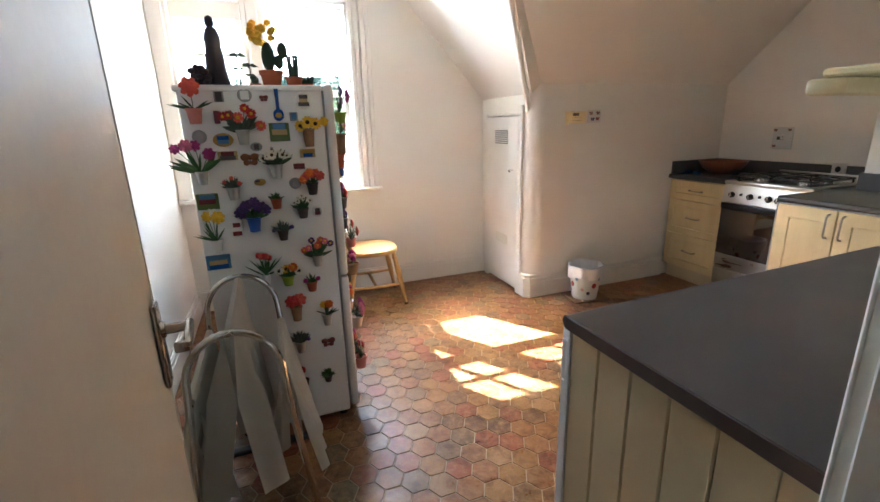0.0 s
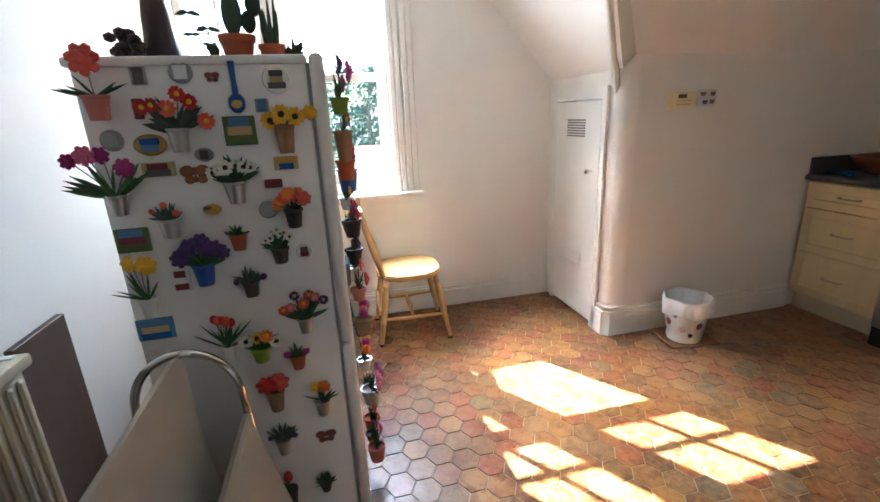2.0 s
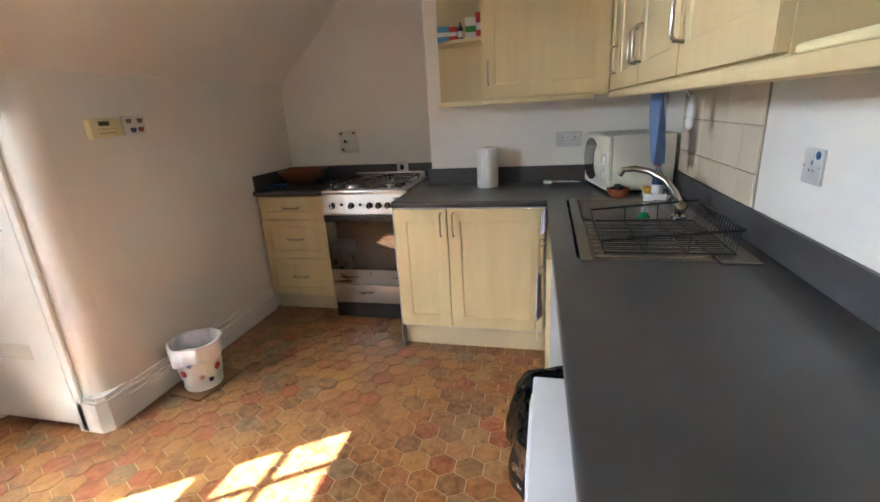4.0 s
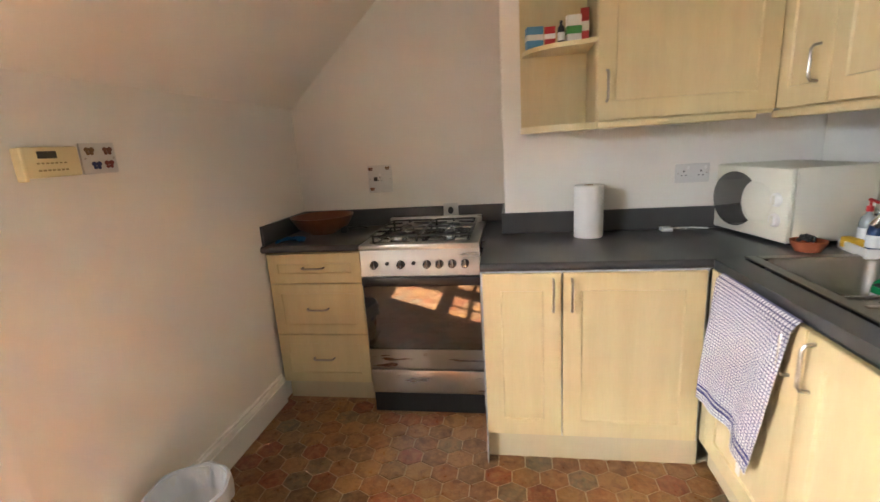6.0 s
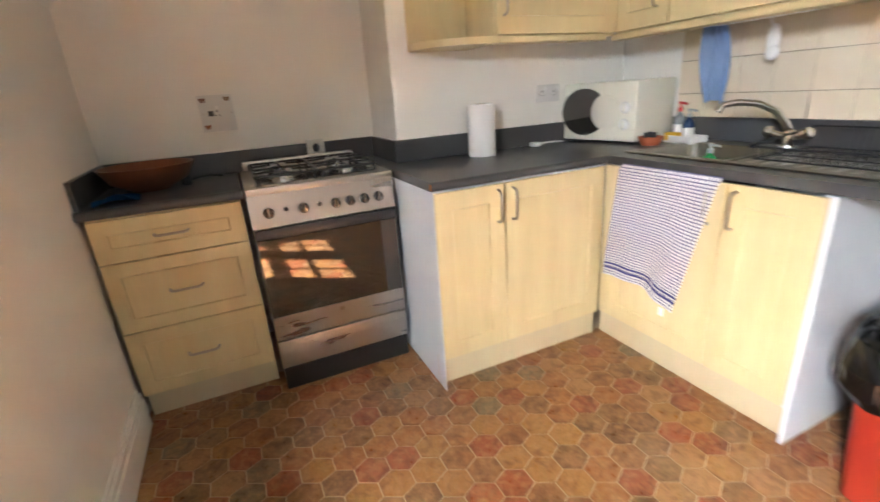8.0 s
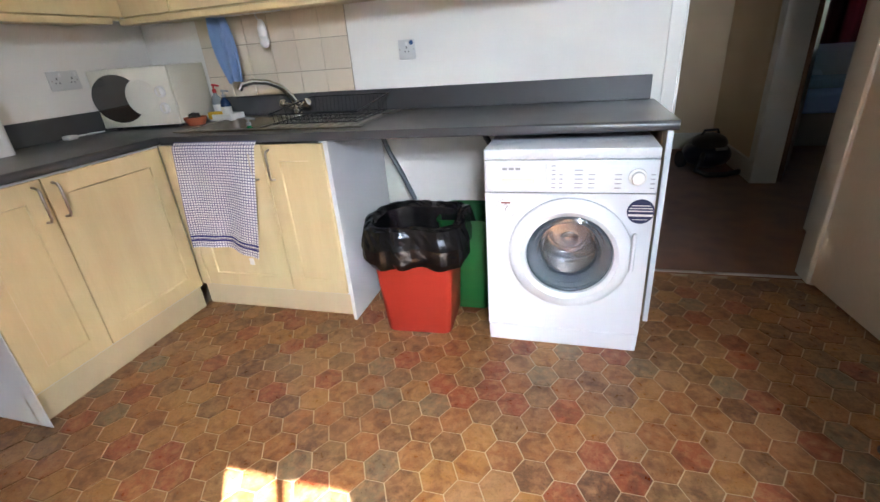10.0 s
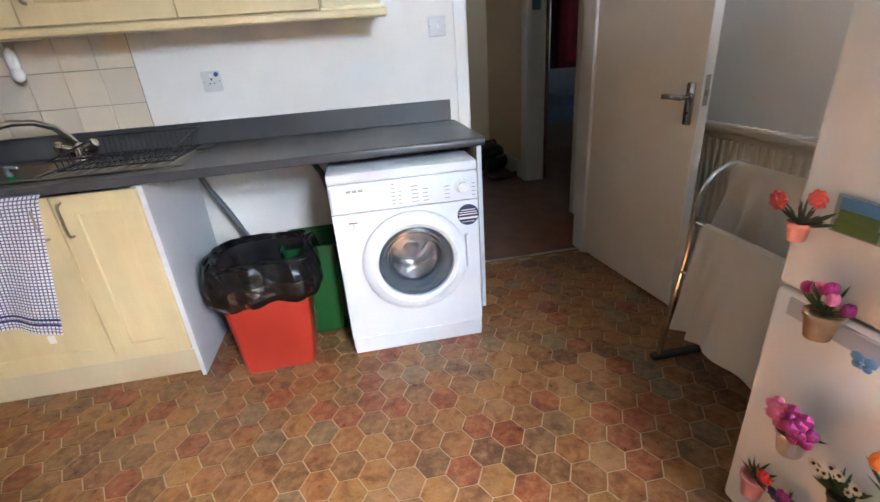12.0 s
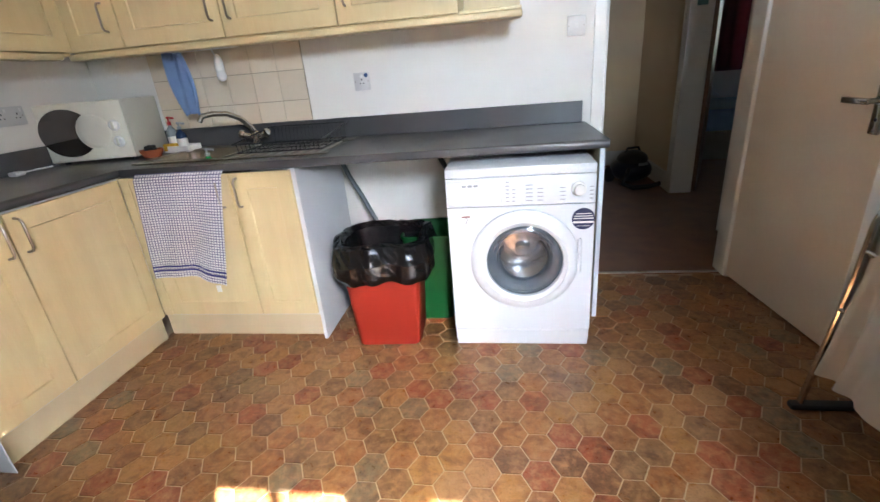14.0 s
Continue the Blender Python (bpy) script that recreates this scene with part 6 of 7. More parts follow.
on_door(flower_magnet("white blossom sprays with green leaves", 0.26, 0.370, "dark", 0.420, ["white"], "daisy", 9, 0.05, 0.010, "green", 16, 0.03, 0.018), 2.780)
on_door(flower_magnet("orange flowers in an orange pot", 0.27, 0.190, "terra", 0.255, ["orange", "coral", "magenta"], "rose", 4, 0.05, 0.017, "green", 14, 0.05, 0.025), 2.840)
on_door(flower_magnet("purple violas low on the door", 0.28, 0.235, "dark", 0.270, ["purple", "magenta"], "rose", 3, 0.03, 0.014, "green", 6, 0.03, 0.018), 2.700)
bm_ = thing("butterfly_magnet", "small pale blue butterfly magnet", "fridge magnet", (0.3, 0, 0.655), 0, "plaques on the fridge")
butterfly(bm_, 0, 0, 0.026, material("butterfly_sky", (0.12, 0.28, 0.5), 0.5), 0)
on_door(bm_, 2.72)

# on top of the fridge
b = B()
lathe(b, [(0.045, 0), (0.050, 0.02), (0.040, 0.08), (0.036, 0.13), (0.030, 0.17), (0.033, 0.20), (0.022, 0.235), (0.012, 0.245)], 16, (0.450, 2.78, FH))
ball(b, (0.448, 2.778, FH + 0.262), 0.021, (0.9, 0.95, 1.2), 2)
tagged(part("statue", b, material("dark_carving", (0.035, 0.022, 0.03), 0.55, color2=(0.02, 0.014, 0.02), scale=20, bump=0.3), ), "tall dark carved wooden figure", "statue")
b = B()
rnd = random.Random(5)
for k in range(34):
    a, h, r = rnd.uniform(0, 6.28), rnd.uniform(0.01, 0.09), rnd.uniform(0.0, 0.05)
    ball(b, (0.385 + r * math.cos(a) * (1.1 - h * 6), 2.70 + r * math.sin(a), FH + h * 0.75 + 0.012), 0.016, (1, 0.9, 0.8), 1)
tagged(part("pine_cones", b, material("cone_brown", (0.05, 0.03, 0.035), 0.8)), "heap of dark pine cones", "pine cones")


def plant_pot(name, label, x, y, r, h):
    t = thing(name, label, "potted plant", (x + 0.05, y, FH))
    part("pot", lathe(B(), [(0, 0.004), (r * 0.74, 0), (r * 0.95, h * 0.78), (r * 1.06, h * 0.78), (r * 1.08, h), (r * 0.94, h), (r * 0.9, h * 0.85), (0, h * 0.85)], 24), POTS["terra"], t)
    return t


CACTUS = material("cactus_green", (0.02, 0.055, 0.022), 0.6, color2=(0.012, 0.035, 0.016), scale=40, bump=0.4)
p = plant_pot("cactus_plant", "prickly pear cactus with a yellow flower ball", 0.612, 2.70, 0.045, 0.070)
part("saucer", lathe(B(), [(0, 0), (0.056, 0.0), (0.060, 0.012), (0.050, 0.006), (0, 0.005)], 24), POTS["terra"], p)
for c, r, s, lean in (((-0.005, 0, 0.125), 0.042, (0.62, 0.28, 1.35), 0), ((0.052, 0.0, 0.150), 0.026, (0.8, 0.3, 1.25), 0), ((0.035, 0, 0.105), 0.024, (0.8, 0.3, 1.2), 0)):
    part("pad", ball(B(), c, r, s, 3), CACTUS, p)
rnd = random.Random(2)
b = B()
for k in range(30):
    d = Vector((rnd.gauss(0, 1), rnd.gauss(0, 1), rnd.gauss(0, 1))).normalized()
    ball(b, Vector((-0.020, 0.03, 0.225)) + d * 0.045, 0.017, (1, 1, 0.8), 1)
part("flower_ball", b, PETAL["yellow"], p, "bright yellow flower ball")
p = plant_pot("succulent_plant", "spiky upright succulent in a terracotta pot", 0.700, 2.69, 0.034, 0.045)
b = B()
for k in range(9):
    a = k * 0.7
    tube(b, [(0.012 * math.cos(a), 0.012 * math.sin(a), 0.04), (0.018 * math.cos(a), 0.018 * math.sin(a), 0.085), (0.022 * math.cos(a), 0.02 * math.sin(a), 0.13 + 0.04 * math.sin(k * 2.1))], [0.007, 0.006, 0.002], 7)
part("foliage", b, CACTUS, p)
p = plant_pot("small_cactus", "tiny cactus in a terracotta pot", 0.545, 2.72, 0.022, 0.022)
b = ball(B(), (0, 0, 0.036), 0.015, (1, 1, 1.2), 2)
ball(b, (-0.012, 0, 0.045), 0.008, (1, 1, 1.2), 2)
part("stem", b, CACTUS, p)
p = plant_pot("small_cactus", "low rosette in a small pot", 0.755, 2.71, 0.024, 0.020)
b = B()
for k in range(14):
    a = k * 2.4
    leaf_blade(b, (0, 0, 0.02), (0.034 * math.cos(a), 0.034 * math.sin(a), 0.03 + 0.03 * (k % 3) / 2), 0.012)
part("foliage", b, CACTUS, p)
for x, h in ((0.537, 0.14), (0.580, 0.10)):
    t = thing("wire_tree", "little dark metal tree ornament", "ornament", (x, 2.76, FH))
    part("stand", lathe(B(), [(0, 0), (0.014, 0), (0.012, 0.004), (0, 0.005)], 12), BLACK, t)
    part("stem", cyl(B(), (0, 0, 0.003), (0, 0, h), 0.002, seg=6), BLACK, t)
    b = B()
    for k in range(7):
        a = math.tau * k / 7
        leaf_blade(b, (0, 0, h), (0.035 * math.cos(a), 0.035 * math.sin(a), h - 0.008 + 0.012 * (k % 2)), 0.012)
        if k % 2:
            leaf_blade(b, (0, 0, h * 0.6), (0.028 * math.cos(a), 0.028 * math.sin(a), h * 0.62), 0.010)
    part("foliage", b, CACTUS, t)

# ---- added sun blocker behind the fridge, teal bag, board ----
# dark brown so that little sun bounces onto the west wall
BLOCKER_DARK = material("blocker_dark", (0.15, 0.085, 0.045), 0.5, color2=(0.10, 0.055, 0.03), scale=3, fine=40, bump=0.1, stretch=(1, 8, 1))
# unseen box added to keep the left lower sash's sun off the floor
t = thing("sun_blocker", "unseen dark box added between fridge and window to block sun", "cupboard", (0, 0, 0))
part("body", box(B(), (0.42, 3.14, 0.0), (0.80, 4.02, 0.90), 0.006, 2), BLOCKER_DARK, t)
part("top", box(B(), (0.41, 3.13, 0.90), (0.82, 4.03, 0.925), 0.006, 2), BLOCKER_DARK, t)
cloth("shopping_bag", "crumpled teal bag standing on the floor", "bag", material("teal_plastic", (0.0, 0.24, 0.27), 0.45, scale=12, bump=0.4),
      lambda u, v: (0.875 + 0.05 * math.cos(math.tau * u) * (1.0 - 0.75 * v) + 0.008 * math.sin(5 * math.tau * u), 4.15 + 0.07 * math.sin(math.tau * u) * (1.0 - 0.6 * v), 0.002 + 0.26 * v), 28, 10, 0.003)
b = box(B(), (0.0, 2.545, 0.0), (0.022, 2.79, 0.83), 0.002)
brd = part("loose_board", b, material("dark_board", (0.10, 0.055, 0.035), 0.55, color2=(0.07, 0.038, 0.025), scale=3, fine=40, stretch=(1, 8, 0.6)))
tagged(brd, "dark brown board standing against the wall", "board")

# ---- radiator ----
RADP = material("radiator_enamel", (0.66, 0.57, 0.42), 0.45, color2=(0.60, 0.51, 0.37), scale=3, fine=60)
rad = thing("radiator", "cream ribbed panel radiator on the wall", "radiator", (WX, 1.05, 0))
part("panel", box(B(), (0.045, 0, 0.14), (0.075, 1.47, 0.80), 0.006, 2), RADP, rad)
for k in range(36):
    part("rib", box(B(), (0.072, 0.030 + k * 0.040, 0.17), (0.086, 0.030 + k * 0.040 + 0.022, 0.77), 0.006), RADP, rad)
part("top_rail", box(B(), (0.030, -0.004, 0.797), (0.105, 1.474, 0.832), 0.010, 2), RADP, rad, "rounded top rail")
for k in range(28):
    part("grille_bar", box(B(), (0.045, 0.03 + k * 0.052, 0.831), (0.085, 0.03 + k * 0.052 + 0.02, 0.8355)), WHITE_PLASTIC, rad)
b = B()
for y in (0.1, 1.37):
    box(b, (0.0, y, 0.3), (0.046, y + 0.04, 0.7))
    cyl(b, (0.05, y, 0.0), (0.05, y, 0.16), 0.009, seg=10)
part("brackets", b, RADP, rad)

# ---- towel rail with towels ----
tr = thing("towel_rail", "freestanding chrome towel rail with arched ends", "towel rail", (0, 0, 0))
def arch_pts(y):
    pts = []
    for k in range(21):
        a = math.pi * k / 20
        pts.append((0.440 - 0.130 * math.cos(a), y, 0.66 + 0.145 * math.sin(a)))
    return [(0.265, y, 0.02), (0.300, y, 0.50)] + pts + [(0.580, y, 0.50), (0.640, y, 0.02)]
for y in (1.885, 2.435):
    part("end_frame", tube(B(), arch_pts(y), 0.011, 10), CHROME, tr)
    part("foot", box(B(), (0.235, y - 0.018, 0), (0.672, y + 0.018, 0.026), 0.010, 2), BLACK_RUBBER, tr, "dark plastic foot")
for x, z in ((0.44, 0.800), (0.312, 0.600), (0.572, 0.600), (0.596, 0.40), (0.292, 0.40)):
    part("rail", cyl(B(), (x, 1.885, z), (x, 2.435, z), 0.008, seg=12), CHROME, tr)
TOWEL = material("cream_towel", (0.84, 0.80, 0.71), 0.95, color2=(0.78, 0.73, 0.64), scale=6, fine=320, bump=0.9, sheen=0.3)


def draped(label, x, z, y0, y1, left, right, lean_l, lean_r, seed, gather=0.0):
    """A towel over a bar along y; left and right: how far each side hangs."""
    rnd = random.Random(seed)
    ph = [rnd.uniform(0, 6.28) for _ in range(4)]
    total = left + right
    def fn(u, v):
        s = u * total - left
        y = y0 + (y1 - y0) * v
        fold = math.sin(9 * v + ph[0]) + 0.6 * math.sin(19 * v + ph[1])
        r = 0.014
        if abs(s) < 0.03:
            a = s / 0.03 * math.pi / 2
            return (x + r * math.sin(a), y, z + r * math.cos(a))
        sg = 1 if s > 0 else -1
        h = abs(s) - 0.03
        lean = lean_r if s > 0 else lean_l
        wob = fold * 0.010 * min(1, h * 4)
        # gathered folds at the free end
        near = max(0.0, 1 - v / 0.45)
        wob += gather * near * min(1, h * 5) * math.sin(34 * v + ph[1] + 1.5 * sg)
        return (x + sg * (r + h * lean) + wob, y + 0.012 * math.sin(7 * h + ph[2]) + (v - 0.5) * 0.05 * h, z - h + 0.012 * math.sin(4 * v + ph[3]) * h * 2)
    return cloth("towel", label, "towel", TOWEL, fn, 44, 60, 0.009)


draped("cream bath towel over the top rail", 0.44, 0.800, 1.865, 2.40, 0.60, 0.56, 0.20, 0.10, 3, 0.045)
draped("cream towel hanging on the lower rail", 0.575, 0.602, 1.945, 2.41, 0.34, 0.42, 0.06, 0.20, 5, 0.03)
draped("cream towel on the wall side of the rail", 0.310, 0.602, 1.90, 2.40, 0.42, 0.40, 0.12, 0.10, 7, 0.035)
wall_plate("wall_socket", "white socket low on the wall by the fridge", "socket", pose(WX, 2.75, 0.42, 0, 0, 90), 0.086, 0.086, 1)


# ---- chair ----
PINE = material("varnished_pine", (0.66, 0.42, 0.18), 0.35, color2=(0.55, 0.32, 0.12), scale=4, fine=30, bump=0.06, stretch=(4, 4, 1), coat=0.2)
chair = thing("kitchen_chair", "varnished pine farmhouse chair by the window", "chair", (1.285, 4.0, 0), 88)
chair.scale = (1.05, 1.0, 1.0)
# local: front is -y rotated to the east; seat centre at the origin
b = B()
out = []
for k in range(36):
    a = math.tau * k / 36
    e = 3.2
    r = (abs(math.cos(a) / 0.205) ** e + abs(math.sin(a) / 0.200) ** e) ** (-1 / e)
    out.append((r * math.cos(a), r * math.sin(a)))
b = prism(B(), out, 0.415, 0.447)
bmesh.ops.bevel(b, geom=[e for e in b.edges if abs(e.verts[0].co.z - e.verts[1].co.z) < 1e-5], offset=0.009, segments=2, affect="EDGES")
part("seat", b, PINE, chair)
def turned(p, q, r):
    p, q = Vector(p), Vector(q)
    fr = [0, 0.06, 0.10, 0.14, 0.3, 0.55, 0.62, 0.65, 0.68, 0.9, 1.0]
    rr = [0.75, 0.8, 1.1, 0.8, 1.15, 1.1, 0.85, 1.15, 0.85, 0.7, 0.6]
    return tube(B(), [p.lerp(q, f) for f in fr], [r * k for k in rr], 12)
legs = (((-0.15, -0.15, 0.42), (-0.195, -0.225, 0.0)), ((0.15, -0.15, 0.42), (0.195, -0.225, 0.0)), ((-0.15, 0.15, 0.42), (-0.190, 0.215, 0.0)), ((0.15, 0.15, 0.42), (0.190, 0.215, 0.0)))
for p, q in legs:
    lg = part("leg", turned(p, q, 0.019), PINE, chair)
    part("foot_cap", cyl(B(), (q[0], q[1], 0), (q[0] * 0.995, q[1] * 0.995, 0.014), 0.014, seg=10), BLACK_RUBBER, lg)
for sx in (-1, 1):
    part("side_stretcher", tube(B(), [(sx * 0.180, -0.20, 0.17), (sx * 0.180, 0.0, 0.165), (sx * 0.175, 0.195, 0.17)], [0.009, 0.013, 0.009], 10), PINE, chair)
part("cross_stretcher", tube(B(), [(-0.18, 0, 0.165), (0, 0, 0.165), (0.18, 0, 0.165)], [0.009, 0.012, 0.009], 10), PINE, chair)
part("rear_stretcher", tube(B(), [(-0.178, 0.20, 0.22), (0, 0.203, 0.22), (0.178, 0.20, 0.22)], [0.009, 0.012, 0.009], 10), PINE, chair)
for sx in (-1, 1):
    part("back_post", tube(B(), [(sx * 0.165, 0.165, 0.44), (sx * 0.172, 0.205, 0.58), (sx * 0.178, 0.25, 0.74), (sx * 0.178, 0.27, 0.82)], [0.017, 0.020, 0.016, 0.013], 12), PINE, chair)
for x in (-0.085, 0.0, 0.085):
    part("spindle", tube(B(), [(x, 0.17, 0.445), (x, 0.225, 0.60), (x, 0.268, 0.80)], [0.009, 0.012, 0.008], 10), PINE, chair)
b = B()
n = 16
rows = []
for k in range(n + 1):
    u = k / n * 2 - 1
    bow = 0.035 * (1 - u * u)
    hgt = 0.052 * (1 - 0.55 * abs(u) ** 3)
    rows.append([b.verts.new((u * 0.215, 0.262 + bow + d, 0.835 + sz * hgt + 0.01)) for d, sz in ((-0.011, -1), (0.011, -1), (0.015, 1), (-0.007, 1))])
for a, c in zip(rows, rows[1:]):
    for k in range(4):
        b.faces.new((a[k], a[(k + 1) % 4], c[(k + 1) % 4], c[k]))
b.faces.new(rows[0][::-1])
b.faces.new(rows[-1])
bmesh.ops.bevel(b, geom=b.edges[:], offset=0.003, segments=1, affect="EDGES")
part("top_rail", b, PINE, chair)

# ---- bucket bin by the cupboard ----
b = box(B(), (-0.15, -0.12, 0), (0.15, 0.12, 0.010), 0.003)
tagged(part("bin_mat", b, material("brown_mat", (0.22, 0.12, 0.06), 0.9, fine=200, bump=0.5)), "flat brown mat under the bin", "mat").matrix_basis = pose(2.857, 3.325, 0.001, 0, 0, -8)
wb = thing("waste_basket", "white spotted basket with a loose liner", "bin", (2.84, 3.315, 0.012))
BASKET = material("white_basket", (0.74, 0.73, 0.72), 0.45, color2=(0.68, 0.67, 0.66))
part("bucket", lathe(B(), [(0, 0), (0.092, 0), (0.096, 0.006), (0.125, 0.255), (0.129, 0.262), (0.123, 0.262), (0.092, 0.012), (0, 0.010)], 32), BASKET, wb)
DOTS = [material("spot_navy", (0.03, 0.03, 0.12), 0.5), material("spot_red", (0.42, 0.05, 0.06), 0.5), material("spot_pale", (0.25, 0.35, 0.6), 0.5), material("spot_pink", (0.6, 0.35, 0.35), 0.5)]
rnd = random.Random(12)
for k in range(11):
    a = radians(150 + k * 24)
    z = (0.06, 0.12, 0.17, 0.09)[k % 4]
    r = 0.0975 + z * 0.116
    b = ball(B(), (r * math.cos(a), r * math.sin(a), z), rnd.choice((0.018, 0.022, 0.014)), (1, 1, 1), 2)
    for v in b.verts:
        q = Vector((v.co.x, v.co.y))
        rr = 0.0958 + v.co.z * 0.1165 + 0.0012
        q = q.normalized() * max(min(q.length, rr), rr - 0.002)
        v.co.x, v.co.y = q.x, q.y
    part("spot", b, DOTS[k % 4], wb)
LINER = material("translucent_liner", (0.74, 0.74, 0.76), 0.4, color2=(0.66, 0.66, 0.70), scale=14, bump=0.5)
b = B()
rows = []
for z, r, wv in ((0.18, 0.110, 0.001), (0.255, 0.121, 0.002), (0.272, 0.126, 0.003), (0.268, 0.136, 0.003), (0.235, 0.138, 0.006), (0.195, 0.134, 0.009), (0.178, 0.131, 0.009)):
    rows.append([b.verts.new(((r + wv * math.sin(7 * a) + wv * 0.6 * math.sin(13 * a + 1)) * math.cos(a), (r + wv * math.sin(7 * a)) * math.sin(a), z + wv * math.sin(5 * a + 2))) for a in [math.tau * k / 56 for k in range(56)]])
for a, c in zip(rows, rows[1:]):
    for k in range(56):
        j = (k + 1) % 56
        b.faces.new((a[k], a[j], c[j], c[k]))
part("bin_liner", b, LINER, wb, "thin pale liner folded over the rim")

# ---- hallway and bedroom beyond the door ----
HX, HY = 0.155, -2.25
w = B()
box(w, (HX - 0.15, 0.09, 0), (HX, SY - 0.12, TOP))
box(w, (HX - 0.15, HY, 0), (HX, -0.97, TOP))
box(w, (HX - 0.15, -0.97, 2.04), (HX, 0.09, TOP))
setting("wall_hall_west", w, HALL_PAINT, "warm cream hallway wall with a doorway", "wall")
setting("wall_hall_end", box(B(), (HX - 0.15, HY - 0.12, 0), (2.2, HY, TOP)), HALL_PAINT, "warm cream wall closing the hallway", "wall")
w = B()
box(w, (1.55, HY, 0), (1.67, SY - 0.12, TOP))
setting("wall_hall_east", w, HALL_PAINT, "plain warm cream hallway wall", "wall")
setting("ceiling_hall", box(B(), (-3.2, -4.0, TOP), (2.2, SY - 0.12, TOP + 0.1)), PAINT, "white hallway ceiling", "ceiling")
b = B()
box(b, (HX, 0.15, 0), (HX + 0.018, SY - 0.12, 0.17), 0.004)
box(b, (HX, HY, 0), (HX + 0.018, -1.03, 0.17), 0.004)
box(b, (HX, HY, 0), (1.55, HY + 0.018, 0.17), 0.004)
setting("baseboard_hall", b, GLOSS_WHITE, "white hallway skirting", "skirting board")
b = B()
box(b, (HX - 0.165, -0.985, 0), (HX + 0.02, -0.93, 2.06), 0.004)
box(b, (HX - 0.165, 0.055, 0), (HX + 0.02, 0.11, 2.06), 0.004)
box(b, (HX - 0.165, -0.93, 2.0), (HX + 0.02, 0.055, 2.06), 0.004)
box(b, (HX + 0.001, -1.05, 0), (HX + 0.02, -0.985, 2.06), 0.004)
box(b, (HX + 0.001, 0.11, 0), (HX + 0.02, 0.17, 2.06), 0.004)
setting("trim_hall_door", b, GLOSS_WHITE, "white gloss frame of the bedroom doorway", "door frame")
bd = thing("door_2", "dark brown wooden bedroom door, standing open", "door", (HX - 0.165, -0.955, 0), 246)
tagged(bd, kind="structure")
part("leaf", box(B(), (0.0, -0.04, 0.012), (0.74, 0.0, 1.98), 0.004), material("brown_door", (0.17, 0.06, 0.022), 0.4, color2=(0.11, 0.04, 0.015), scale=3, fine=30, stretch=(6, 6, 0.5)), bd)
part("door_knob", ball(cyl(B(), (0.68, 0.0, 1.0), (0.68, 0.04, 1.0), 0.008), (0.68, 0.05, 1.0), 0.024), NICKEL, bd)
b = box(B(), (HX - 0.11, -0.9299, 1.52), (HX - 0.03, -0.918, 1.60), 0.003)
tagged(part("wall_thermometer", b, material("teal_card", (0.10, 0.22, 0.22), 0.5)), "small teal card on the door frame", "card")
w = B()
BY, BX = -3.75, -3.0
box(w, (BX, BY - 0.12, 0), (-2.30, BY, TOP))
box(w, (-1.40, BY - 0.12, 0), (HX - 0.15, BY, TOP))
box(w, (-2.30, BY - 0.12, 0), (-1.40, BY, 0.95))
box(w, (-2.30, BY - 0.12, 2.1), (-1.40, BY, TOP))
setting("wall_bedroom_south", w, PAINT, "pale bedroom wall with a window", "wall")
setting("wall_bedroom_west", box(B(), (BX - 0.12, BY - 0.12, 0), (BX, SY - 0.12, TOP)), PAINT, "pale bedroom wall", "wall")
setting("wall_bedroom_north", box(B(), (BX, SY - 0.24, 0), (HX - 0.15, SY - 0.121, TOP)), PAINT, "pale bedroom wall", "wall")
setting("wall_bedroom_east", box(B(), (HX - 0.15, BY, 0), (HX - 0.05, HY - 0.12, TOP)), PAINT, "pale bedroom wall", "wall")
b = B()
for x in (-2.30, -1.45, -1.875):
    box(b, (x, BY - 0.08, 0.95), (x + 0.05, BY - 0.03, 2.1), 0.004)
box(b, (-2.30, BY - 0.08, 0.95), (-1.40, BY - 0.03, 1.0), 0.004)
box(b, (-2.30, BY - 0.08, 2.05), (-1.40, BY - 0.03, 2.1), 0.004)
win2 = setting("window_2", b, GLOSS_WHITE, "white bedroom window bright with daylight", "window")
pn = part("pane", box(B(), (-2.27, BY - 0.058, 0.98), (-1.43, BY - 0.054, 2.07)), GLASS, win2)
pn.visible_shadow = False
CURTAIN = material("red_curtain", (0.17, 0.03, 0.04), 0.85, color2=(0.12, 0.022, 0.03), scale=8, fine=150, bump=0.3)
for x0, x1 in ((-1.85, -1.16), (-2.50, -2.25)):
    cloth("curtain", "dusky red curtain beside the bedroom window", "curtain", CURTAIN,
          lambda u, v, x0=x0, x1=x1: (x0 + (x1 - x0) * u, BY + 0.07 + 0.03 * math.sin(26 * u), 2.2 - 1.3 * v), 50, 4, 0.004)
bed = thing("bed", "bed with pale blue bedding under the window", "bed", (-1.15, -2.9, 0))
part("bed_base", box(B(), (-0.75, -0.72, 0.0), (0.75, 0.62, 0.32), 0.02, 2), material("bed_base", (0.35, 0.32, 0.28), 0.8), bed)
part("mattress", box(B(), (-0.76, -0.73, 0.32), (0.76, 0.63, 0.52), 0.04, 3), PALE_BLUE, bed, "mattress with pale blue cover")
part("pillow", ball(B(), (0.3, -0.45, 0.60), 0.3, (1.0, 0.7, 0.35), 3), WHITE_PLASTIC, bed)
part("folded_blanket", box(B(), (-0.7, -0.1, 0.52), (0.7, 0.3, 0.62), 0.03, 2), material("grey_blue_blanket", (0.42, 0.52, 0.58), 0.9, fine=150, bump=0.4), bed)

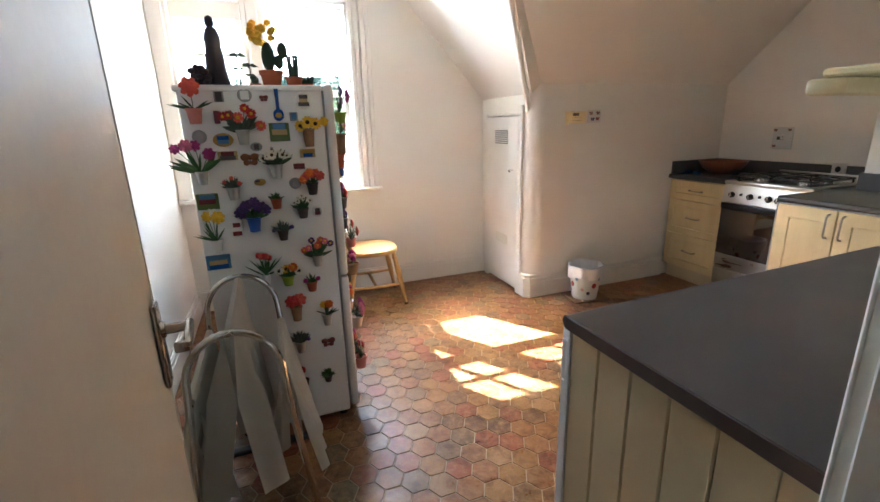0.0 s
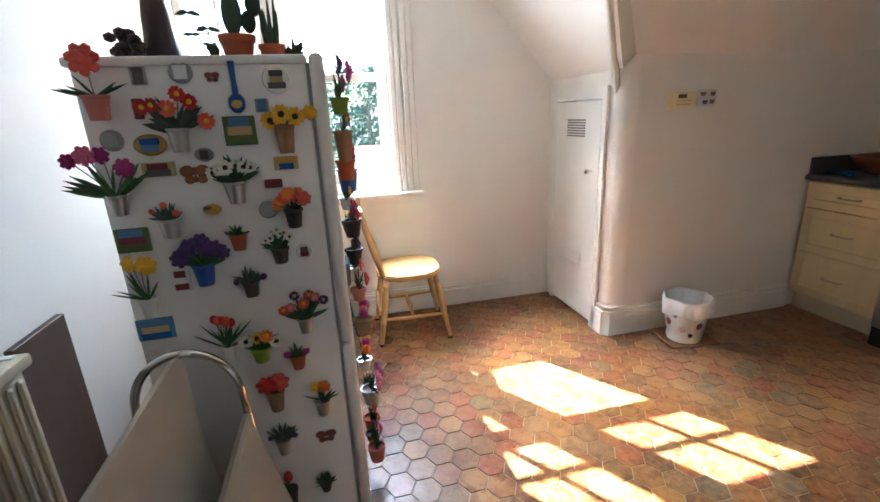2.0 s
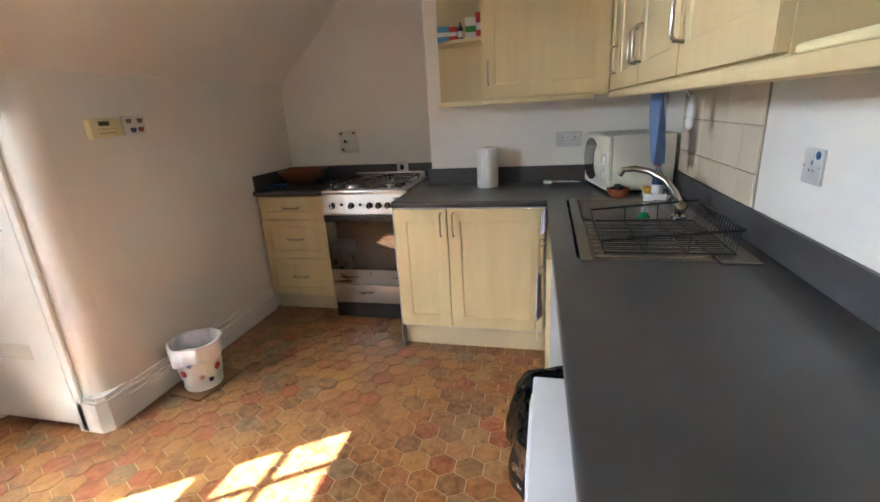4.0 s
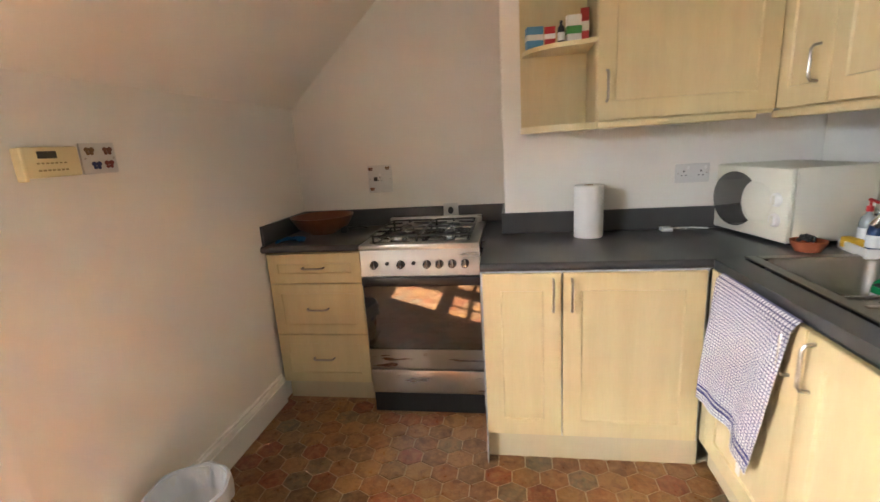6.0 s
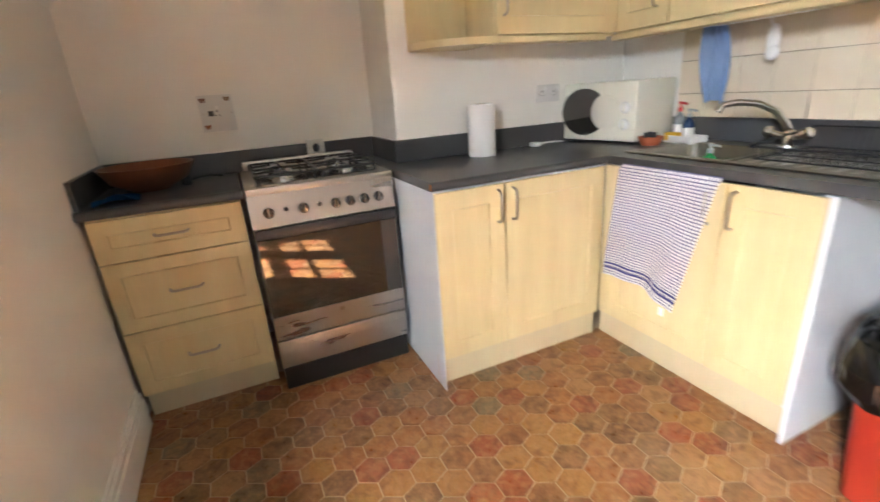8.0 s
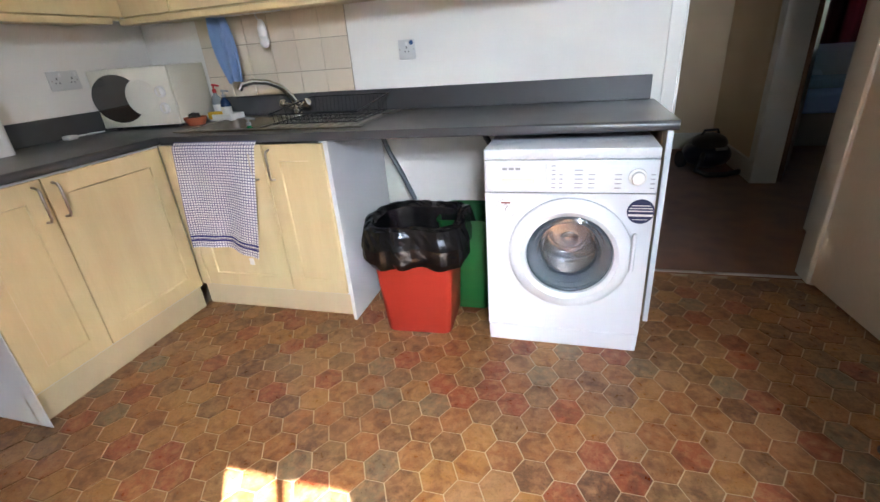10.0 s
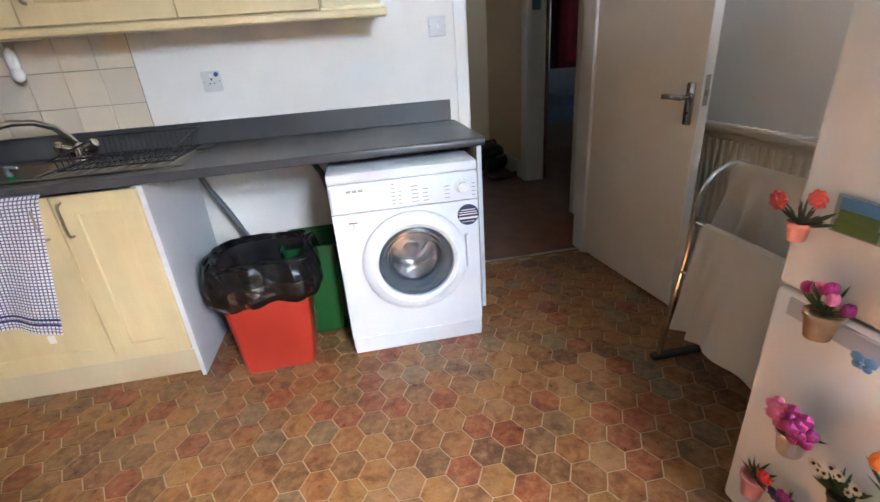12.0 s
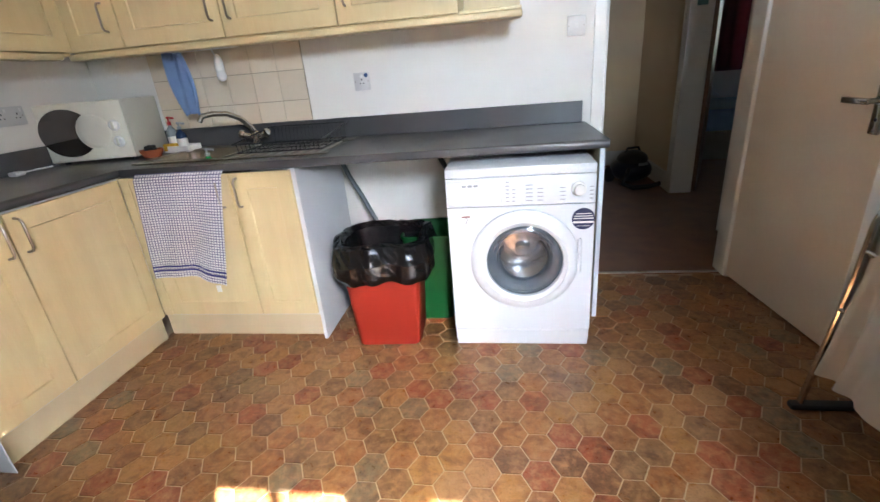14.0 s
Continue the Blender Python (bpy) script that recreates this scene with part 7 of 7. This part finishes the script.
# vacuum bag in the hall
bag = thing("vacuum_cleaner", "black and navy cylinder vacuum on the carpet", "vacuum cleaner", (0.40, -1.42, 0.004), 20)
part("shell", ball(B(), (0, 0, 0.135), 0.20, (0.95, 1.1, 0.62), 3), material("navy_shell", (0.012, 0.016, 0.035), 0.3), bag)
part("lid", ball(B(), (0, 0.02, 0.235), 0.145, (1, 1.05, 0.62), 3), BLACK, bag)
part("handle", tube(B(), [(-0.08, 0.02, 0.30), (-0.06, 0.02, 0.345), (0.06, 0.02, 0.345), (0.08, 0.02, 0.30)], 0.012, 8), BLACK, bag)
for sx in (-1, 1):
    part("wheel", cyl(B(), (sx * 0.15, -0.10, 0.075), (sx * 0.185, -0.10, 0.075), 0.075, seg=20), BLACK_RUBBER, bag)
part("badge", box(B(), (-0.05, 0.195, 0.20), (0.05, 0.205, 0.225), 0.002), GREY_PL, bag, "pale lettering bar")
part("hose", tube(B(), [(0.10, 0.12, 0.17), (0.18, 0.22, 0.14), (0.22, 0.22, 0.05), (0.16, 0.30, 0.025), (0.02, 0.33, 0.025), (-0.15, 0.28, 0.025)], 0.022, 10), BLACK_RUBBER, bag)

# ---- outdoors ----
GRASSY = material("meadow", (0.07, 0.11, 0.03), 0.95, color2=(0.05, 0.085, 0.025), scale=0.05, fine=0.8, bump=0)
setting("ground", box(B(), (-1500, -1500, -7.2), (1500, 1500, -7.0)), GRASSY, "green ground around the house", "ground")
# distance haze is put into the dark foliage as a paler, bluer green
FOLIAGE = [material("foliage_dark_hazy", (0.065, 0.105, 0.075), 0.8, color2=(0.045, 0.08, 0.055), scale=0.8, fine=5, bump=0, per_object=0.2),
           material("foliage_light", (0.12, 0.19, 0.10), 0.8, color2=(0.08, 0.13, 0.06), scale=0.8, fine=5, bump=0, per_object=0.2)]
BARK = material("bark", (0.10, 0.07, 0.05), 0.9, bump=0.3)


def leafy(b, clumps, count, size, rnd):
    """Many small bent leaves spread over the clumps."""
    for k in range(count):
        c, r = clumps[k % len(clumps)]
        d = Vector((rnd.gauss(0, 1), rnd.gauss(0, 1), rnd.gauss(0, 1))).normalized()
        p = Vector(c) + d * r * rnd.uniform(0.6, 1.05)
        s = size * rnd.uniform(0.6, 1.3)
        u = d.orthogonal().normalized() * s
        u.rotate(Matrix.Rotation(rnd.uniform(0, 6.28), 3, d))
        v = d.cross(u) * rnd.uniform(0.5, 0.9)
        t = d * rnd.uniform(-0.6, 0.6) * s
        b.faces.new([b.verts.new(p - u), b.verts.new(p + v + t), b.verts.new(p + u), b.verts.new(p - v + t)])


def tree(label, x, y, h, w, mat, seed, conical=False):
    rnd = random.Random(seed)
    t = thing("tree", label, "tree", (x, y, -7.0), 0, "garden trees")
    tr = tube(B(), [(0, 0, 0), (0.1, 0, h * 0.3), (0.0, 0.1, h * 0.6), (0.05, 0, h * 0.85)], [w * 0.07, w * 0.055, w * 0.04, w * 0.015], 8)
    for k in range(5):
        a = k * 1.3
        tube(tr, [(0, 0, h * (0.35 + 0.08 * k)), (math.cos(a) * w * 0.22, math.sin(a) * w * 0.22, h * (0.5 + 0.08 * k))], [w * 0.03, w * 0.01], 6)
    part("trunk", tr, BARK, t)
    clumps = []
    for k in range(34):
        f = rnd.uniform(0.12 if conical else 0.3, 0.97)
        wide = w / 2 * ((1.05 - f) ** 0.5 if conical else math.sin(math.pi * (f - 0.22) / 0.82) ** 0.6)
        a = rnd.uniform(0, 6.28)
        r = wide * rnd.uniform(0.3, 0.85)
        clumps.append(((r * math.cos(a), r * math.sin(a), h * f), w * (0.10 if conical else 0.13) * rnd.uniform(0.8, 1.3)))
    b = B()
    leafy(b, clumps, 4200, w * 0.022, rnd)
    part("crown", b, mat, t, "", )


tree("round dark evergreen behind the garden wall", 0.6, 33, 6.0, 5.6, FOLIAGE[0], 1, True)
tree("tall bright garden tree", -9, 52, 10.5, 8, FOLIAGE[1], 2)
tree("tall bright garden tree", -1.5, 60, 9.5, 8, FOLIAGE[1], 3)
tree("slender dark conifer on the slope", 6.8, 64, 14.0, 3.4, FOLIAGE[0], 4, True)
tree("tall bright garden tree", 9, 55, 9.0, 7, FOLIAGE[1], 5)
tree("tall bright garden tree", 16, 62, 10.0, 8, FOLIAGE[1], 6)
tree("tall bright garden tree", -18, 58, 11.0, 8, FOLIAGE[1], 7)
tree("tall bright garden tree", -28, 60, 12.0, 9, FOLIAGE[0], 8)
# wooded hillside
b = B()
rnd = random.Random(21)
nx, ny = 60, 12
grid = []
for i in range(nx + 1):
    col = []
    for j in range(ny + 1):
        x = -140 + 280 * i / nx
        y = 80 + 130 * j / ny
        z = -7 + 24 * (1 - math.cos(math.pi * j / ny)) / 2 + 2.2 * math.sin(x * 0.045) * j / ny
        col.append(b.verts.new((x, y, z)))
    grid.append(col)
for i in range(nx):
    for j in range(ny):
        b.faces.new((grid[i][j], grid[i + 1][j], grid[i + 1][j + 1], grid[i][j + 1]))
setting("ground_hill", b, GRASSY, "rising hillside beyond the gardens", "ground", True)
b = B()
clumps = []
for k in range(620):
    x, j = rnd.uniform(-90, 90), rnd.uniform(0.05, 1)
    y = 80 + 130 * j
    z = -7 + 24 * (1 - math.cos(math.pi * j)) / 2 + 2.2 * math.sin(x * 0.045) * j
    clumps.append(((x, y, z + 2.0), rnd.uniform(2.0, 3.8)))
leafy(b, clumps, 40000, 0.55, rnd)
tagged(part("woodland", b, FOLIAGE[0], smooth=False), "dense dark woodland covering the hillside", "woodland", kind="stuff")
# houses and garden wall
BRICK = material("red_brick", (0.30, 0.13, 0.08), 0.85, color2=(0.22, 0.09, 0.06), scale=1.5, fine=8)
ROOF = material("clay_roof", (0.24, 0.12, 0.08), 0.85, color2=(0.17, 0.09, 0.06), scale=1.5, fine=8)
RENDERED = material("pale_render", (0.62, 0.58, 0.50), 0.85)


def house(label, x, y, w, d, h, rz, wall_mat):
    t = thing("house", label, "house", (x, y, -7.0), rz, "houses beyond the garden")
    part("wall", box(B(), (-w / 2, -d / 2, 0), (w / 2, d / 2, h)), wall_mat, t)
    b = B()
    e = 0.35
    lowq = [b.verts.new(p) for p in ((-w / 2 - e, -d / 2 - e, h), (w / 2 + e, -d / 2 - e, h), (w / 2 + e, d / 2 + e, h), (-w / 2 - e, d / 2 + e, h))]
    r0, r1 = b.verts.new((-w / 2 - e, 0, h + d * 0.38)), b.verts.new((w / 2 + e, 0, h + d * 0.38))
    for f in ((lowq[0], lowq[1], r1, r0), (lowq[2], lowq[3], r0, r1), (lowq[1], lowq[2], r1), (lowq[3], lowq[0], r0), tuple(lowq[::-1])):
        b.faces.new(f)
    rf = part("roof", b, ROOF, t)
    part("chimney", box(B(), (w * 0.3, -0.4, h + d * 0.2), (w * 0.3 + 0.8, 0.4, h + d * 0.38 + 0.9)), BRICK, rf)
    for k in range(3):
        for z in (1.0, 3.6):
            if z + 1.2 > h:
                continue
            wx = -w / 2 + w * (k + 0.5) / 3
            wn_ = part("window", box(B(), (wx - 0.55, -d / 2 - 0.06, z), (wx + 0.55, -d / 2 + 0.02, z + 1.2)), GLOSS_WHITE, t)
            part("pane", box(B(), (wx - 0.45, -d / 2 - 0.075, z + 0.1), (wx + 0.45, -d / 2 - 0.061, z + 1.1)), OVEN_GLASS, wn_)


house("brick house with a clay tile roof", -6.5, 45, 8, 6, 3.2, 8, BRICK)
house("brick house with a clay tile roof", 7.5, 47, 9, 6, 3.6, -10, BRICK)
house("pale rendered house with a clay tile roof", 17, 50, 8, 6, 3.4, -18, RENDERED)
house("pale rendered house with a clay tile roof", -20, 50, 9, 6, 3.6, 12, RENDERED)
b = box(B(), (-30, 17.0, -7), (30, 17.5, -1.0))
box(b, (-30, 16.95, -1.0), (30, 17.55, -0.85))
tagged(part("garden_wall", b, material("grey_stone", (0.20, 0.19, 0.18), 0.9, color2=(0.14, 0.135, 0.13), scale=0.8, fine=6, bump=0.3)), "long grey stone garden wall", "wall")

# ---- floor tiles ----
def hexagon_tiles():
    dx, dy = 0.0928, 0.1145
    ox, oy = 1.836, 2.169
    floor_ob = bpy.data.objects["floor"]
    def outline(cx, cy, k=1.0):
        hx, hy = dx * 2 / 3 * k - 0.0022, dy / 2 * k - 0.0019
        return [(cx + hx, cy), (cx + hx / 2, cy + hy), (cx - hx / 2, cy + hy), (cx - hx, cy), (cx - hx / 2, cy - hy), (cx + hx / 2, cy - hy)]
    me = bpy.data.meshes.new("tile")
    def shape(cx, cy, verts, faces):
        base = len(verts)
        for k, z in ((1.0, -0.003), (1.0, -0.0006), (0.965, 0.0)):
            verts += [(x, y, z) for x, y in outline(cx, cy, k)]
        for r in range(2):
            for i in range(6):
                j = (i + 1) % 6
                faces.append((base + r * 6 + i, base + r * 6 + j, base + r * 6 + 6 + j, base + r * 6 + 6 + i))
        faces.append(tuple(base + 12 + i for i in range(6)))
    v, f = [], []
    shape(0, 0, v, f)
    me.from_pydata(v, [], f)
    me.materials.append(TILE)
    rest_v, rest_f = [], []
    x_lo, x_hi, y_lo, y_hi = WX - 0.05, EX, SY - 0.03, NY
    for i in range(-22, 30):
        for j in range(-14, 22):
            cx, cy = ox + i * dx, oy + j * dy + (dy / 2 if i % 2 else 0)
            if not (x_lo < cx < x_hi and y_lo < cy < y_hi):
                continue
            if cx > CX + 0.1 and cy > TY + 0.06:
                continue
            if cy < SY + 0.02 and not 0.42 < cx < 1.22:
                continue
            if cx > 3.50 and cy < 2.28 or cx > 3.95:
                continue
            if 1.02 < cx < 2.62 and 1.36 < cy < 2.95:
                t = new("tile", me)
                t.location = (cx, cy, 0)
                t.parent = floor_ob
            else:
                shape(cx, cy, rest_v, rest_f)
    rest = bpy.data.meshes.new("tiles")
    rest.from_pydata(rest_v, [], rest_f)
    rest.materials.append(TILE)
    ob = new("tiles", rest)
    ob.parent = floor_ob
    tagged(ob, "waxed hexagonal terracotta tiles in mixed browns", kind="stuff")


hexagon_tiles()
